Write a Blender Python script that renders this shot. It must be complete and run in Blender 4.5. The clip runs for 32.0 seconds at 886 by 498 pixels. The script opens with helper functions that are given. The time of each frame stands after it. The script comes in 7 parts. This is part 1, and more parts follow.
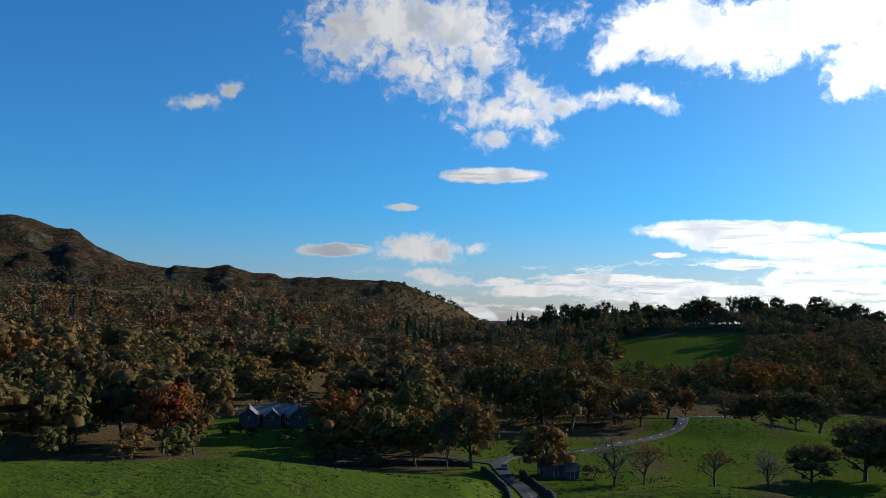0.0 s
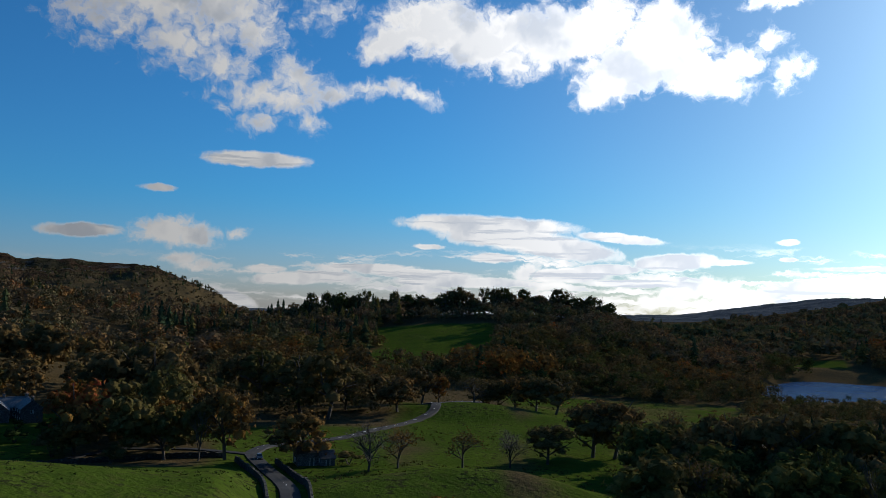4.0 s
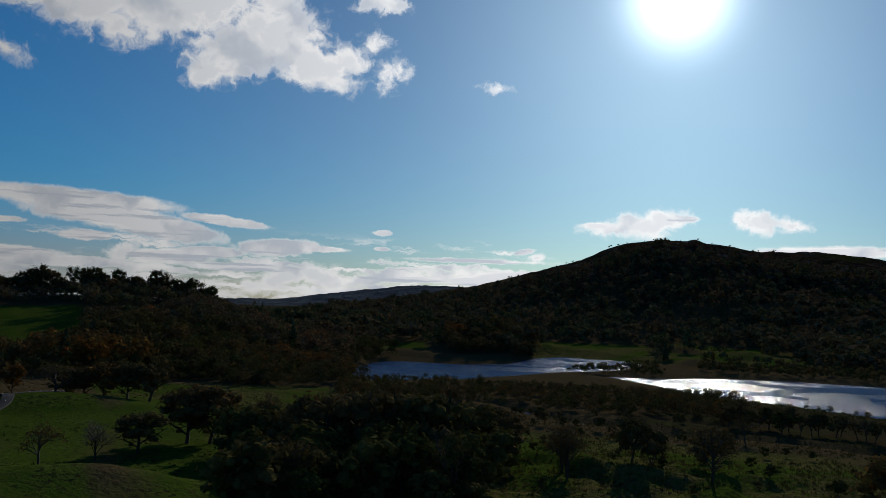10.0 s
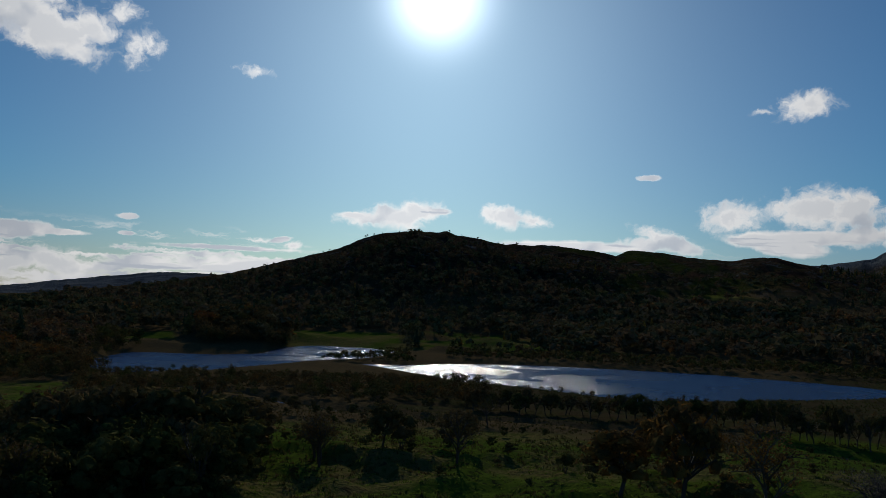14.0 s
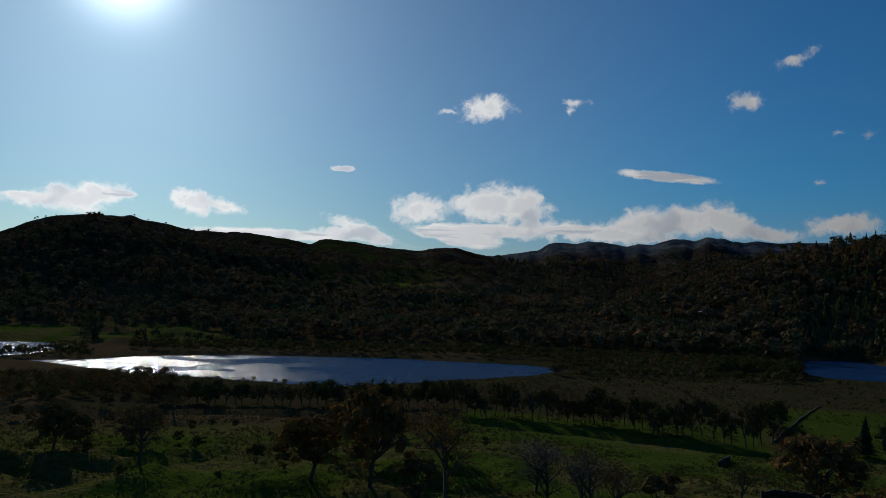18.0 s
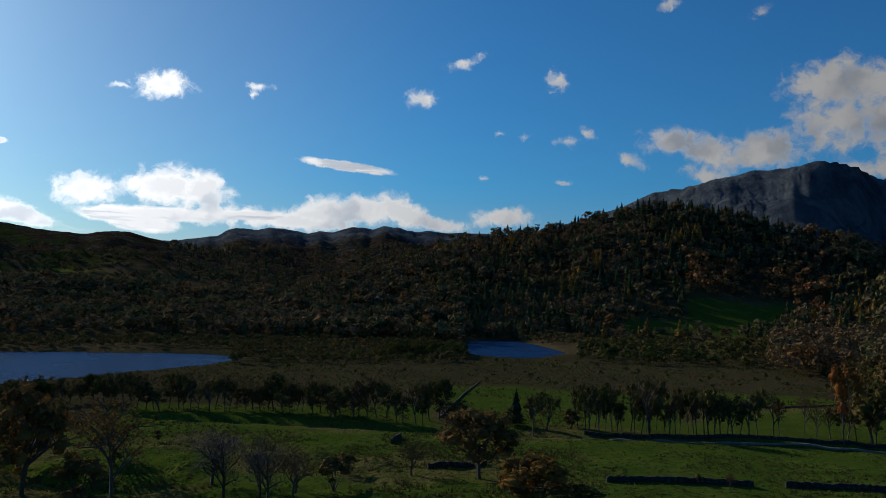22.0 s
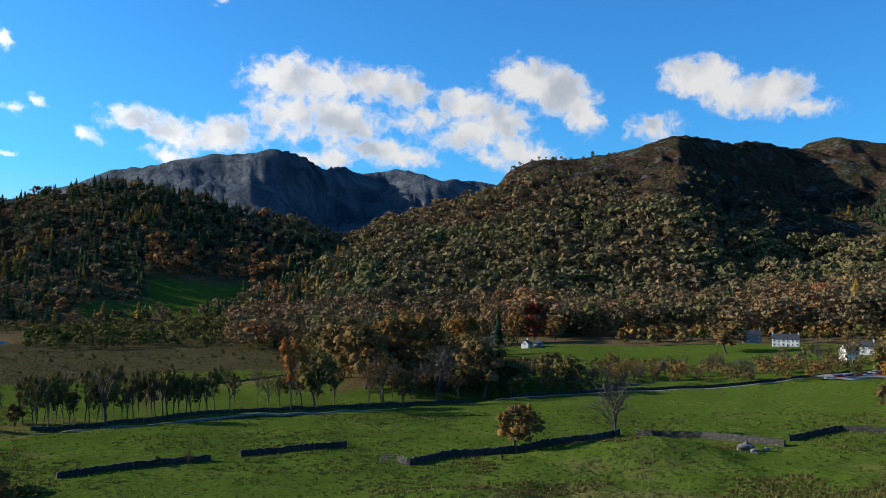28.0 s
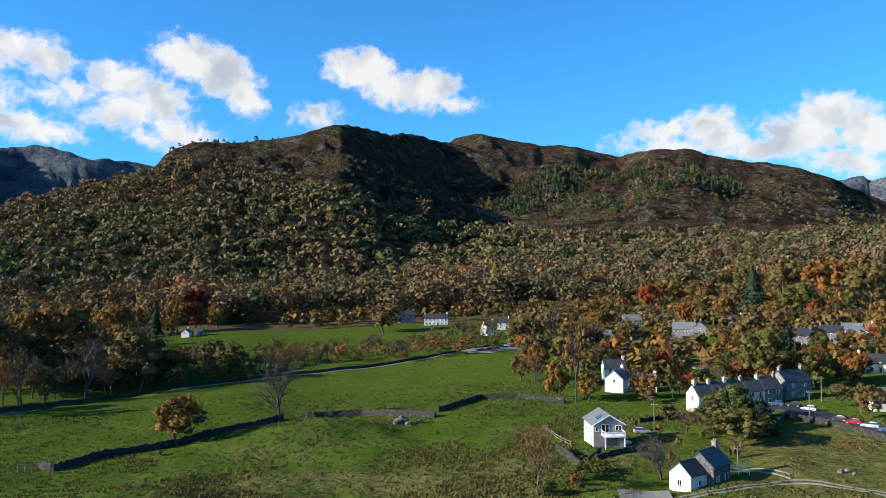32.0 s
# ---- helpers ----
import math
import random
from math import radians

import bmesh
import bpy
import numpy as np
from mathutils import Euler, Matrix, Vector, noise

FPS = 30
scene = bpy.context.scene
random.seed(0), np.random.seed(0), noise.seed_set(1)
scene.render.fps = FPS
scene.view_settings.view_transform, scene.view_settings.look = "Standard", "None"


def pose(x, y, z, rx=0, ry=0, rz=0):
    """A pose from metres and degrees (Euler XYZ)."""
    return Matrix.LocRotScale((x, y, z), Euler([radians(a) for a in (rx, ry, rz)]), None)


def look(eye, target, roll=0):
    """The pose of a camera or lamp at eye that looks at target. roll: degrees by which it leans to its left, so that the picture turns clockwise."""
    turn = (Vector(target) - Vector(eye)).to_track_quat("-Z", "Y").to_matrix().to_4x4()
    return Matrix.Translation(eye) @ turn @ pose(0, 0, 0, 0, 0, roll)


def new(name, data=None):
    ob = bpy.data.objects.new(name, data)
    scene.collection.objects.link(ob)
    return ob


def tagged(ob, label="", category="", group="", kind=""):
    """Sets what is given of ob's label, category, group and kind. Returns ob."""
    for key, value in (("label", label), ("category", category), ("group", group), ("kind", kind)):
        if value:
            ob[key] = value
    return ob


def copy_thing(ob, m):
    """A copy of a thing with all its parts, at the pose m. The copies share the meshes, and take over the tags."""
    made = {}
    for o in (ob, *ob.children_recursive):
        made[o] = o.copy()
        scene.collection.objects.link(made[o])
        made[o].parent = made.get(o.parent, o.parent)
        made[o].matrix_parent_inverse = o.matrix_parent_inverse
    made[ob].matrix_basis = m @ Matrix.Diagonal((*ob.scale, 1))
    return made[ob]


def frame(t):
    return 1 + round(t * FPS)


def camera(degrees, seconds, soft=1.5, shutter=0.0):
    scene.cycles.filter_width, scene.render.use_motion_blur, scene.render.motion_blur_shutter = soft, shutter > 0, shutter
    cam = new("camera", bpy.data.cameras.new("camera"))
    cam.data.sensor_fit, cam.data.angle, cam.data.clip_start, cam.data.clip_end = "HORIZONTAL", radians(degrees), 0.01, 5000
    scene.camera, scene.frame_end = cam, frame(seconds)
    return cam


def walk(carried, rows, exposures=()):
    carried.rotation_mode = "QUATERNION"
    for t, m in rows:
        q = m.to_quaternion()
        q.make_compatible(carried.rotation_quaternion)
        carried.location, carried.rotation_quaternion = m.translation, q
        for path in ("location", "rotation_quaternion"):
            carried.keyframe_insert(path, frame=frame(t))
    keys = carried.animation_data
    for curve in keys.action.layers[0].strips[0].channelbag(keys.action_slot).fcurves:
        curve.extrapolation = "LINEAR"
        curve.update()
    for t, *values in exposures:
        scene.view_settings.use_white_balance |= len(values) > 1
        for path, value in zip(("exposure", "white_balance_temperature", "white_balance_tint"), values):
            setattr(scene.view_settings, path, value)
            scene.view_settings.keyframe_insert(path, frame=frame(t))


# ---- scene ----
# ---- camera ----
CAM_H = 45.0
# the plan below is drawn in steps of 1.3 m and brought to metres at the end
STEP = 1.3
cam = camera(56.0, 32.0, 0.5)
ROWS = [
    (0, 94.66, -0.41, -0.00),
    (0.5, 94.57, -0.51, -1.69),
    (1, 94.48, -0.55, -3.29),
    (1.5, 94.40, -0.61, -5.23),
    (2, 94.32, -0.64, -7.01),
    (2.5, 94.24, -0.77, -9.19),
    (3, 94.17, -0.85, -11.22),
    (3.5, 94.12, -0.96, -13.75),
    (5.5, 93.92, -1.52, -22.64),
    (6, 93.89, -1.49, -24.55),
    (6.5, 93.87, -1.55, -26.72),
    (7, 93.82, -1.59, -28.74),
    (7.5, 93.81, -1.66, -31.13),
    (8, 93.79, -1.72, -33.40),
    (8.5, 93.75, -1.82, -36.08),
    (9, 93.73, -1.84, -38.47),
    (9.5, 93.70, -1.94, -41.12),
    (10, 93.66, -1.95, -43.08),
    (10.5, 93.62, -2.01, -44.70),
    (11, 93.57, -1.97, -46.46),
    (11.5, 93.53, -2.02, -48.29),
    (12, 93.51, -2.05, -50.65),
    (12.5, 93.49, -2.08, -52.73),
    (13, 93.48, -2.07, -55.00),
    (13.5, 93.44, -2.15, -57.14),
    (14, 93.46, -2.16, -59.74),
    (14.5, 93.47, -2.11, -62.17),
    (16.5, 93.43, -1.90, -72.42),
    (17, 93.39, -1.89, -75.13),
    (17.5, 93.37, -1.88, -77.64),
    (18, 93.36, -1.82, -80.56),
    (18.5, 93.31, -1.88, -83.15),
    (19, 93.29, -1.80, -86.17),
    (19.5, 93.27, -1.80, -88.66),
    (20, 93.24, -1.74, -91.47),
    (20.5, 93.19, -1.67, -93.91),
    (21, 93.15, -1.59, -96.67),
    (21.5, 93.10, -1.50, -99.14),
    (22, 93.06, -1.49, -102.23),
    (22.5, 93.02, -1.42, -104.86),
    (23, 92.97, -1.33, -107.90),
    (23.5, 92.93, -1.29, -110.64),
    (24, 92.87, -1.20, -113.79),
    (24.5, 92.83, -1.13, -116.66),
    (25, 92.76, -1.03, -119.95),
    (25.5, 92.69, -0.89, -122.77),
    (27.5, 92.39, -0.41, -134.86),
    (28, 92.31, -0.32, -138.10),
    (28.5, 92.19, -0.20, -140.85),
    (29, 92.05, -0.14, -143.85),
    (29.5, 91.94, -0.04, -146.58),
    (30, 91.81, 0.05, -149.58),
    (30.5, 91.69, 0.16, -152.09),
    (31, 91.56, 0.20, -155.03),
    (31.5, 91.45, 0.33, -157.72),
    (32, 91.30, 0.39, -160.90),
]

EXPOSURE = [(0, 0.2), (3, -0.1), (6, -0.65), (9, -1.1), (13, -1.35), (17, -1.35), (20, -1.1), (23, -0.4), (25, 0.02), (28, 0.75), (30, 1.0), (32, 1.0)]
walk(cam, [(t, pose(0, 0, CAM_H * STEP, rx, ry, rz)) for t, rx, ry, rz in ROWS], EXPOSURE)

# ---- light ----
SUN_AZ, SUN_EL = 58.6, 20.3
sun_data = bpy.data.lights.new("sun", "SUN")
sun_data.energy, sun_data.angle, sun_data.color = 5.0, radians(0.53), (1.0, 0.93, 0.82)
sun = new("sun", sun_data)
SUN_DIR = Vector((math.sin(radians(SUN_AZ)) * math.cos(radians(SUN_EL)), math.cos(radians(SUN_AZ)) * math.cos(radians(SUN_EL)), math.sin(radians(SUN_EL))))
sun.matrix_world = look(SUN_DIR * 400, (0, 0, 0))

world = bpy.data.worlds.new("sky")
scene.world = world
world.use_nodes = True


class Nodes:
    """Short hand for building a node tree."""

    def __init__(self, tree):
        self.tree = tree
        tree.nodes.clear()

    def add(self, kind, **settings):
        n = self.tree.nodes.new(kind)
        for key, value in settings.items():
            setattr(n, key, value)
        return n

    def link(self, a, b):
        self.tree.links.new(a, b)

    def put(self, socket, value):
        if isinstance(value, bpy.types.NodeSocket):
            self.tree.links.new(value, socket)
        else:
            socket.default_value = value

    def math(self, op, a, b=0.0, c=0.0, clamp=False):
        n = self.add("ShaderNodeMath", operation=op, use_clamp=clamp)
        for s, v in zip(n.inputs, (a, b, c)):
            self.put(s, v)
        return n.outputs[0]

    def vec(self, op, a, b=(0, 0, 0)):
        n = self.add("ShaderNodeVectorMath", operation=op)
        self.put(n.inputs[0], a)
        self.put(n.inputs[1], b)
        return n.outputs["Value"] if op in ("LENGTH", "DOT_PRODUCT", "DISTANCE") else n.outputs[0]

    def mix(self, fac, a, b, kind="MIX"):
        n = self.add("ShaderNodeMix", data_type="RGBA", blend_type=kind)
        self.put(n.inputs["Factor"], fac)
        self.put(n.inputs[6], a if isinstance(a, bpy.types.NodeSocket) else (*a, 1))
        self.put(n.inputs[7], b if isinstance(b, bpy.types.NodeSocket) else (*b, 1))
        return n.outputs[2]

    def noise(self, scale, detail=3.0, rough=0.5, vector=None, dist=0.0):
        n = self.add("ShaderNodeTexNoise")
        n.inputs["Scale"].default_value, n.inputs["Detail"].default_value = scale, detail
        n.inputs["Roughness"].default_value, n.inputs["Distortion"].default_value = rough, dist
        if vector is not None:
            self.link(vector, n.inputs["Vector"])
        return n

    def ramp(self, fac, stops, interpolation="LINEAR"):
        n = self.add("ShaderNodeValToRGB")
        n.color_ramp.interpolation = interpolation
        while len(n.color_ramp.elements) < len(stops):
            n.color_ramp.elements.new(0.5)
        for e, (p, c) in zip(n.color_ramp.elements, stops):
            e.position, e.color = p, (*c, 1)
        self.put(n.inputs[0], fac)
        return n.outputs[0]

    def step(self, x, lo, hi):
        n = self.add("ShaderNodeMapRange", interpolation_type="SMOOTHSTEP")
        self.put(n.inputs[0], x)
        n.inputs[1].default_value, n.inputs[2].default_value = lo, hi
        return n.outputs[0]


def build_sky():
    n = Nodes(world.node_tree)
    out = n.add("ShaderNodeOutputWorld")
    bg = n.add("ShaderNodeBackground")
    n.link(bg.outputs[0], out.inputs[0])
    sky = n.add("ShaderNodeTexSky", sky_type="NISHITA", sun_disc=False)
    sky.sun_elevation, sky.sun_rotation = radians(SUN_EL), radians(SUN_AZ)
    sky.altitude, sky.air_density, sky.dust_density, sky.ozone_density = 100, 1.0, 0.6, 2.2
    co = n.add("ShaderNodeTexCoord").outputs["Generated"]
    d = n.vec("NORMALIZE", co)
    sep = n.add("ShaderNodeSeparateXYZ")
    n.link(d, sep.inputs[0])
    # azimuth and elevation in degrees, as a plane to lay the clouds on
    az = n.math("MULTIPLY", n.math("ARCTAN2", sep.outputs[0], sep.outputs[1]), 180 / math.pi)
    az = n.math("WRAP", az, 270.0, -90.0)
    el = n.math("MULTIPLY", n.math("ARCSINE", sep.outputs[2]), 180 / math.pi)
    xy = n.add("ShaderNodeCombineXYZ")
    n.link(az, xy.inputs[0]), n.link(el, xy.inputs[1])
    warp = n.noise(0.35, 2.0, 0.5, xy.outputs[0])
    warp2 = n.noise(1.3, 4.0, 0.6, xy.outputs[0])
    wv = n.vec("MULTIPLY", n.vec("SUBTRACT", warp.outputs["Color"], (0.5, 0.5, 0.5)), (0.9, 0.6, 0))
    wv2 = n.vec("MULTIPLY", n.vec("SUBTRACT", warp2.outputs["Color"], (0.5, 0.5, 0.5)), (1.1, 0.75, 0))
    soft = n.vec("ADD", n.vec("ADD", xy.outputs[0], wv), wv2)
    firm = n.vec("ADD", xy.outputs[0], n.vec("MULTIPLY", wv2, (0.6, 0.3, 0)))

    def bank(puffs, where, spread):
        """Largest of a set of soft ellipses."""
        total = None
        for a, e, w, h, tilt, dense in puffs:
            m = n.add("ShaderNodeMapping", vector_type="TEXTURE")
            if total is None:
                n.link(where, m.inputs[0])
            else:
                tie = n.add("ShaderNodeVectorMath", operation="MULTIPLY_ADD")
                n.link(total, tie.inputs[0])
                tie.inputs[1].default_value = (1e-6, 1e-6, 0)
                n.link(where, tie.inputs[2])
                n.link(tie.outputs[0], m.inputs[0])
            m.inputs[1].default_value, m.inputs[2].default_value, m.inputs[3].default_value = (a, e, 0), (0, 0, radians(tilt)), (w, h, 1)
            v = n.math("MULTIPLY_ADD", n.vec("LENGTH", m.outputs[0]), -dense, dense * spread)
            total = v if total is None else n.math("SMOOTH_MAX", total, v, 0.15)
        return total

    cumulus = bank(CUMULUS, soft, 1.38)
    flat = bank(LENTICULAR, firm, 1.12)
    fine = n.noise(0.9, 10.0, 0.64, soft, 0.35)
    ragged = n.math("MULTIPLY_ADD", n.math("SUBTRACT", fine.outputs[0], 0.5), 1.7, n.math("MULTIPLY", cumulus, 0.85))
    cum = n.math("MULTIPLY", n.math("POWER", n.step(ragged, -0.10, 0.62), 1.25), 0.97)
    lent = n.step(n.math("MULTIPLY_ADD", n.math("SUBTRACT", fine.outputs[0], 0.5), 0.8, flat), -0.12, 0.30)
    # low bank of stratus near the horizon towards the sun
    stretch = n.vec("MULTIPLY", soft, (0.15, 1.25, 0))
    layer = n.noise(1.0, 6.0, 0.6, stretch, 0.3)
    low = n.math("MULTIPLY", n.step(el, 5.0, 1.2), n.step(n.math("ABSOLUTE", n.math("SUBTRACT", az, 36.0)), 56.0, 18.0))
    strat = n.math("MULTIPLY", n.step(n.math("MULTIPLY_ADD", low, 0.13, layer.outputs[0]), 0.555, 0.70), n.step(low, 0.0, 0.4))
    cover = n.math("MAXIMUM", n.math("MAXIMUM", cum, lent), strat, clamp=True)
    # cloud light: bright rims, greyer bellies, brighter towards the sun
    toward = n.math("MAXIMUM", n.vec("DOT_PRODUCT", d, tuple(SUN_DIR)), 0.0)
    glow = n.math("MULTIPLY_ADD", n.math("POWER", toward, 4.0), 24.0, 5.4)
    body = n.noise(0.32, 3.0, 0.45, n.vec("ADD", soft, (0.0, 1.1, 0)))
    grey = n.math("MULTIPLY", n.step(body.outputs[0], 0.42, 0.68), n.step(cover, 0.5, 1.0))
    layers = n.noise(1.0, 4.0, 0.55, n.vec("MULTIPLY", firm, (0.12, 1.9, 0)))
    # against the sun the thick of a cloud is its darkest part
    against = n.math("MULTIPLY", n.step(toward, 0.45, 0.9), 0.45)
    grey = n.math("MAXIMUM", grey, n.math("MULTIPLY", n.step(ragged, 0.42, 0.85), against))
    grey = n.math("MAXIMUM", grey, n.math("MULTIPLY", n.step(flat, 0.18, 0.55), against))
    grey = n.math("MAXIMUM", grey, n.math("MULTIPLY", n.step(layers.outputs[0], 0.46, 0.62), n.step(flat, 0.02, 0.25)))
    shade = n.mix(grey, (1.0, 1.0, 1.0), (0.58, 0.63, 0.71))
    comb = n.add("ShaderNodeCombineXYZ")
    for s in comb.inputs:
        n.link(glow, s)
    cloud = n.vec("MULTIPLY", shade, comb.outputs[0])
    # the veil round the sun
    aureole = n.math("ADD", n.math("MULTIPLY", n.math("POWER", toward, 50.0), 2.6), n.math("ADD", n.math("MULTIPLY", n.math("POWER", toward, 900.0), 45.0), n.math("MULTIPLY", n.math("POWER", toward, 8.0), 0.65)))
    ring = n.add("ShaderNodeCombineXYZ")
    for s, k in zip(ring.inputs, (0.86, 0.97, 1.08)):
        n.link(n.math("MULTIPLY", aureole, k), s)
    tint = n.mix(n.step(el, 8.0, 0.0), (0.26, 0.88, 1.45), (0.66, 0.80, 1.22))
    tint = n.mix(n.step(toward, 0.70, 1.0), tint, (0.52, 0.90, 1.30))
    clear = n.vec("ADD", n.vec("MULTIPLY", sky.outputs[0], tint), ring.outputs[0])
    n.link(n.mix(cover, clear, cloud), bg.inputs[0])
    bg.inputs[1].default_value = 0.085


# clouds: bearing, height angle, half width, half height, tilt, density
CUMULUS_0 = (
    (-6.6, 19, 2.95, 2.22, 0, 0.62), (-3.5, 19.8, 4.76, 2.32, 0, 0.7), (0.5, 19.5, 3.39, 2.16, 0, 0.7), (-2.1, 16.9, 2.38, 1.47, 0, 0.55), (0.7, 15.8, 2.38, 1.12, -20, 0.47), (2.7, 17.9, 1.98, 1.46, -20, 0.55),
    (2.9, 14.1, 2.37, 0.94, 10, 0.47), (5.8, 15.1, 1.96, 1.12, -15, 0.55), (8.4, 14.3, 1.93, 0.56, 5, 0.47), (5.3, 13.7, 2.35, 1.05, 0, 0.55), (6.9, 12.5, 0.97, 0.68, -30, 0.47), (3.3, 12.3, 1.41, 0.68, 20, 0.47),
    (11.6, 14.9, 1.82, 0.52, 8, 0.55), (14.3, 14.5, 1.41, 0.62, -20, 0.47), (-16.8, 13.9, 1.38, 0.47, 5, 0.55), (-14.8, 14.8, 0.96, 0.47, 35, 0.55),
)
CUMULUS_1 = (
    (7.6, 19.6, 2.35, 0.79, 20, 0.3), (12.2, 17.9, 2.08, 0.92, 25, 1), (15.2, 19, 3.48, 1.77, 0, 1), (18.8, 18, 3.53, 1.8, -5, 1), (20.8, 16.8, 1.58, 1.17, 0, 0.8), (23.1, 18.3, 3.96, 1.8, 0, 1),
    (26.3, 18.8, 3.17, 1.51, 10, 1), (28.7, 16.2, 3.14, 1.76, 15, 1), (31, 17.3, 2.93, 2.1, 0, 1), (33.4, 15.5, 2.89, 1.32, -10, 1), (35.7, 16, 1.52, 0.87, 0, 0.9), (26.8, 14.7, 1.58, 0.9, 20, 1),
    (31, 19.4, 1.37, 0.89, 0, 1), (37.7, 17.3, 0.94, 0.71, 45, 0.45), (38.9, 15.3, 1.04, 0.79, 30, 0.5), (39.6, 15.6, 0.74, 0.57, 0, 0.5),
)
CUMULUS_2 = (
    (38.3, 19.8, 1.69, 0.56, 0, 0.8), (46.3, 14.6, 0.82, 0.28, 0, 0.4), (-2.3, 4.7, 1.93, 0.83, 5, 1), (-0.5, 4.5, 1.44, 0.7, -5, 1), (-1.4, 2.9, 1.26, 0.35, 0, 0.8), (-0.1, 2.5, 1.54, 0.32, 0, 0.7),
    (2.2, 4.7, 0.63, 0.32, -10, 0.55), (32.1, 1.2, 2.86, 0.69, 15, 0.9), (34.7, 1.4, 2.63, 0.69, -10, 0.9), (22, 2.7, 1.16, 0.54, 25, 0.8), (49.3, 3.2, 0.58, 0.28, 0, 0.7), (56.4, 5.5, 1.95, 0.71, 0, 1),
    (54.4, 5.3, 1.73, 0.49, 0, 0.8), (57.8, 6, 1.49, 0.57, 0, 1), (63.9, 5.8, 1.43, 0.63, -8, 1), (65.7, 5.6, 1.09, 0.37, -10, 0.8),
)
CUMULUS_3 = (
    (74.8, 4.4, 2.01, 0.58, -20, 0.9), (73.3, 4.2, 1.53, 0.46, 0, 0.8), (78.7, 6, 1.75, 0.85, 0, 0.9), (83.7, 6.5, 2.33, 1.08, 0, 1), (85.8, 6.5, 1.74, 1.08, -20, 1), (94, 5.2, 2.4, 0.98, 10, 1),
    (96.7, 5.6, 1.98, 0.89, 0, 1), (99.4, 5.5, 2.09, 0.81, -20, 1), (101.5, 4.8, 1.87, 0.44, -10, 0.9), (92.2, 4.6, 3.74, 0.53, 0, 0.9), (106.1, 5.3, 1.9, 0.56, 5, 0.9), (58.3, 6.4, 0.87, 0.43, 0, 0.5),
    (86.9, 4.9, 2.31, 0.62, 0, 0.8), (83.1, 13, 1.49, 0.68, 5, 0.85), (80.7, 12.7, 0.62, 0.17, 0, 0.4), (89.2, 13.4, 0.71, 0.18, 0, 0.4),
)
CUMULUS_4 = (
    (89.1, 12.9, 0.28, 0.25, 0, 0.5), (100.5, 13.2, 0.97, 0.56, 0, 0.6), (103.2, 15.7, 0.94, 0.33, 20, 0.5), (109.7, 14.5, 0.71, 0.52, -40, 0.6), (106, 11, 0.27, 0.15, 0, 0.4), (107.5, 10.7, 0.47, 0.23, 0, 0.4),
    (110.8, 10.6, 0.86, 0.3, 10, 0.4), (112, 11.1, 0.47, 0.27, -20, 0.5), (114.7, 9.2, 0.93, 0.34, -35, 0.5), (104.9, 8, 0.27, 0.15, 0, 0.4), (110.3, 7.8, 0.55, 0.15, 0, 0.5), (123.1, 18.4, 0.66, 0.28, 10, 0.4),
    (117.1, 19.1, 0.62, 0.21, 0, 0.3), (117.7, 10.5, 1.79, 0.71, 0, 0.85), (120.1, 9.6, 1.95, 0.94, -20, 0.85), (123.2, 9.7, 2.12, 1.03, 5, 0.85),
)
CUMULUS_5 = (
    (119.8, 8.2, 1.41, 0.44, -15, 0.5), (127.2, 13.6, 2.19, 1.31, 0, 0.85), (129.7, 13.3, 2.3, 1.33, -10, 0.8), (132.8, 13.4, 2.25, 1.11, 0, 0.75), (135.5, 13.1, 1.76, 1.12, -15, 0.7), (127.4, 11.2, 2.27, 1.67, 0, 0.7),
    (130.9, 10.9, 2.7, 1.5, -10, 0.75), (134, 8.9, 3.3, 0.84, -5, 0.7), (130.1, 8.4, 2.3, 0.53, 0, 0.7), (136.5, 11, 2.15, 0.83, 0, 0.6), (139.8, 12, 2.03, 1.05, -10, 0.85), (142, 11, 1.95, 1.21, -25, 0.85),
    (140.2, 10.1, 2.73, 1.06, 0, 0.7), (143.5, 8.8, 2.13, 0.91, -15, 0.75), (141.4, 8.4, 1.56, 0.61, -20, 0.6), (144, 13.7, 2, 1.27, -5, 1),
)
CUMULUS_6 = (
    (146, 12.9, 2.62, 1.43, -25, 1), (147.4, 11.6, 1.55, 1.09, -45, 0.9), (155.4, 13.4, 2.24, 1.18, -10, 1), (157.7, 12.1, 2.57, 1.04, -10, 0.9), (159.9, 12.2, 2.03, 1.19, 0, 1), (161.6, 11.1, 1.76, 0.56, -5, 0.6),
    (152.3, 10.4, 1.45, 0.82, 0, 0.6), (178.7, 9.2, 1.63, 1.09, 0, 0.9), (180, 8.3, 1.74, 0.9, -20, 0.8), (175.9, 9, 2.91, 0.74, 5, 0.6), (176.8, 7.8, 3.97, 0.74, 0, 0.6), (186.2, 9.3, 2.11, 1.17, 0, 1),
    (184.4, 8.3, 2.62, 1.26, 0, 0.85), (187.9, 8.1, 1.86, 1.53, -20, 0.9), (182.7, 7.6, 3.7, 0.85, 0, 0.7), (186.9, 6.4, 2.83, 0.76, -10, 0.7),
)
CUMULUS = CUMULUS_0 + CUMULUS_1 + CUMULUS_2 + CUMULUS_3 + CUMULUS_4 + CUMULUS_5 + CUMULUS_6
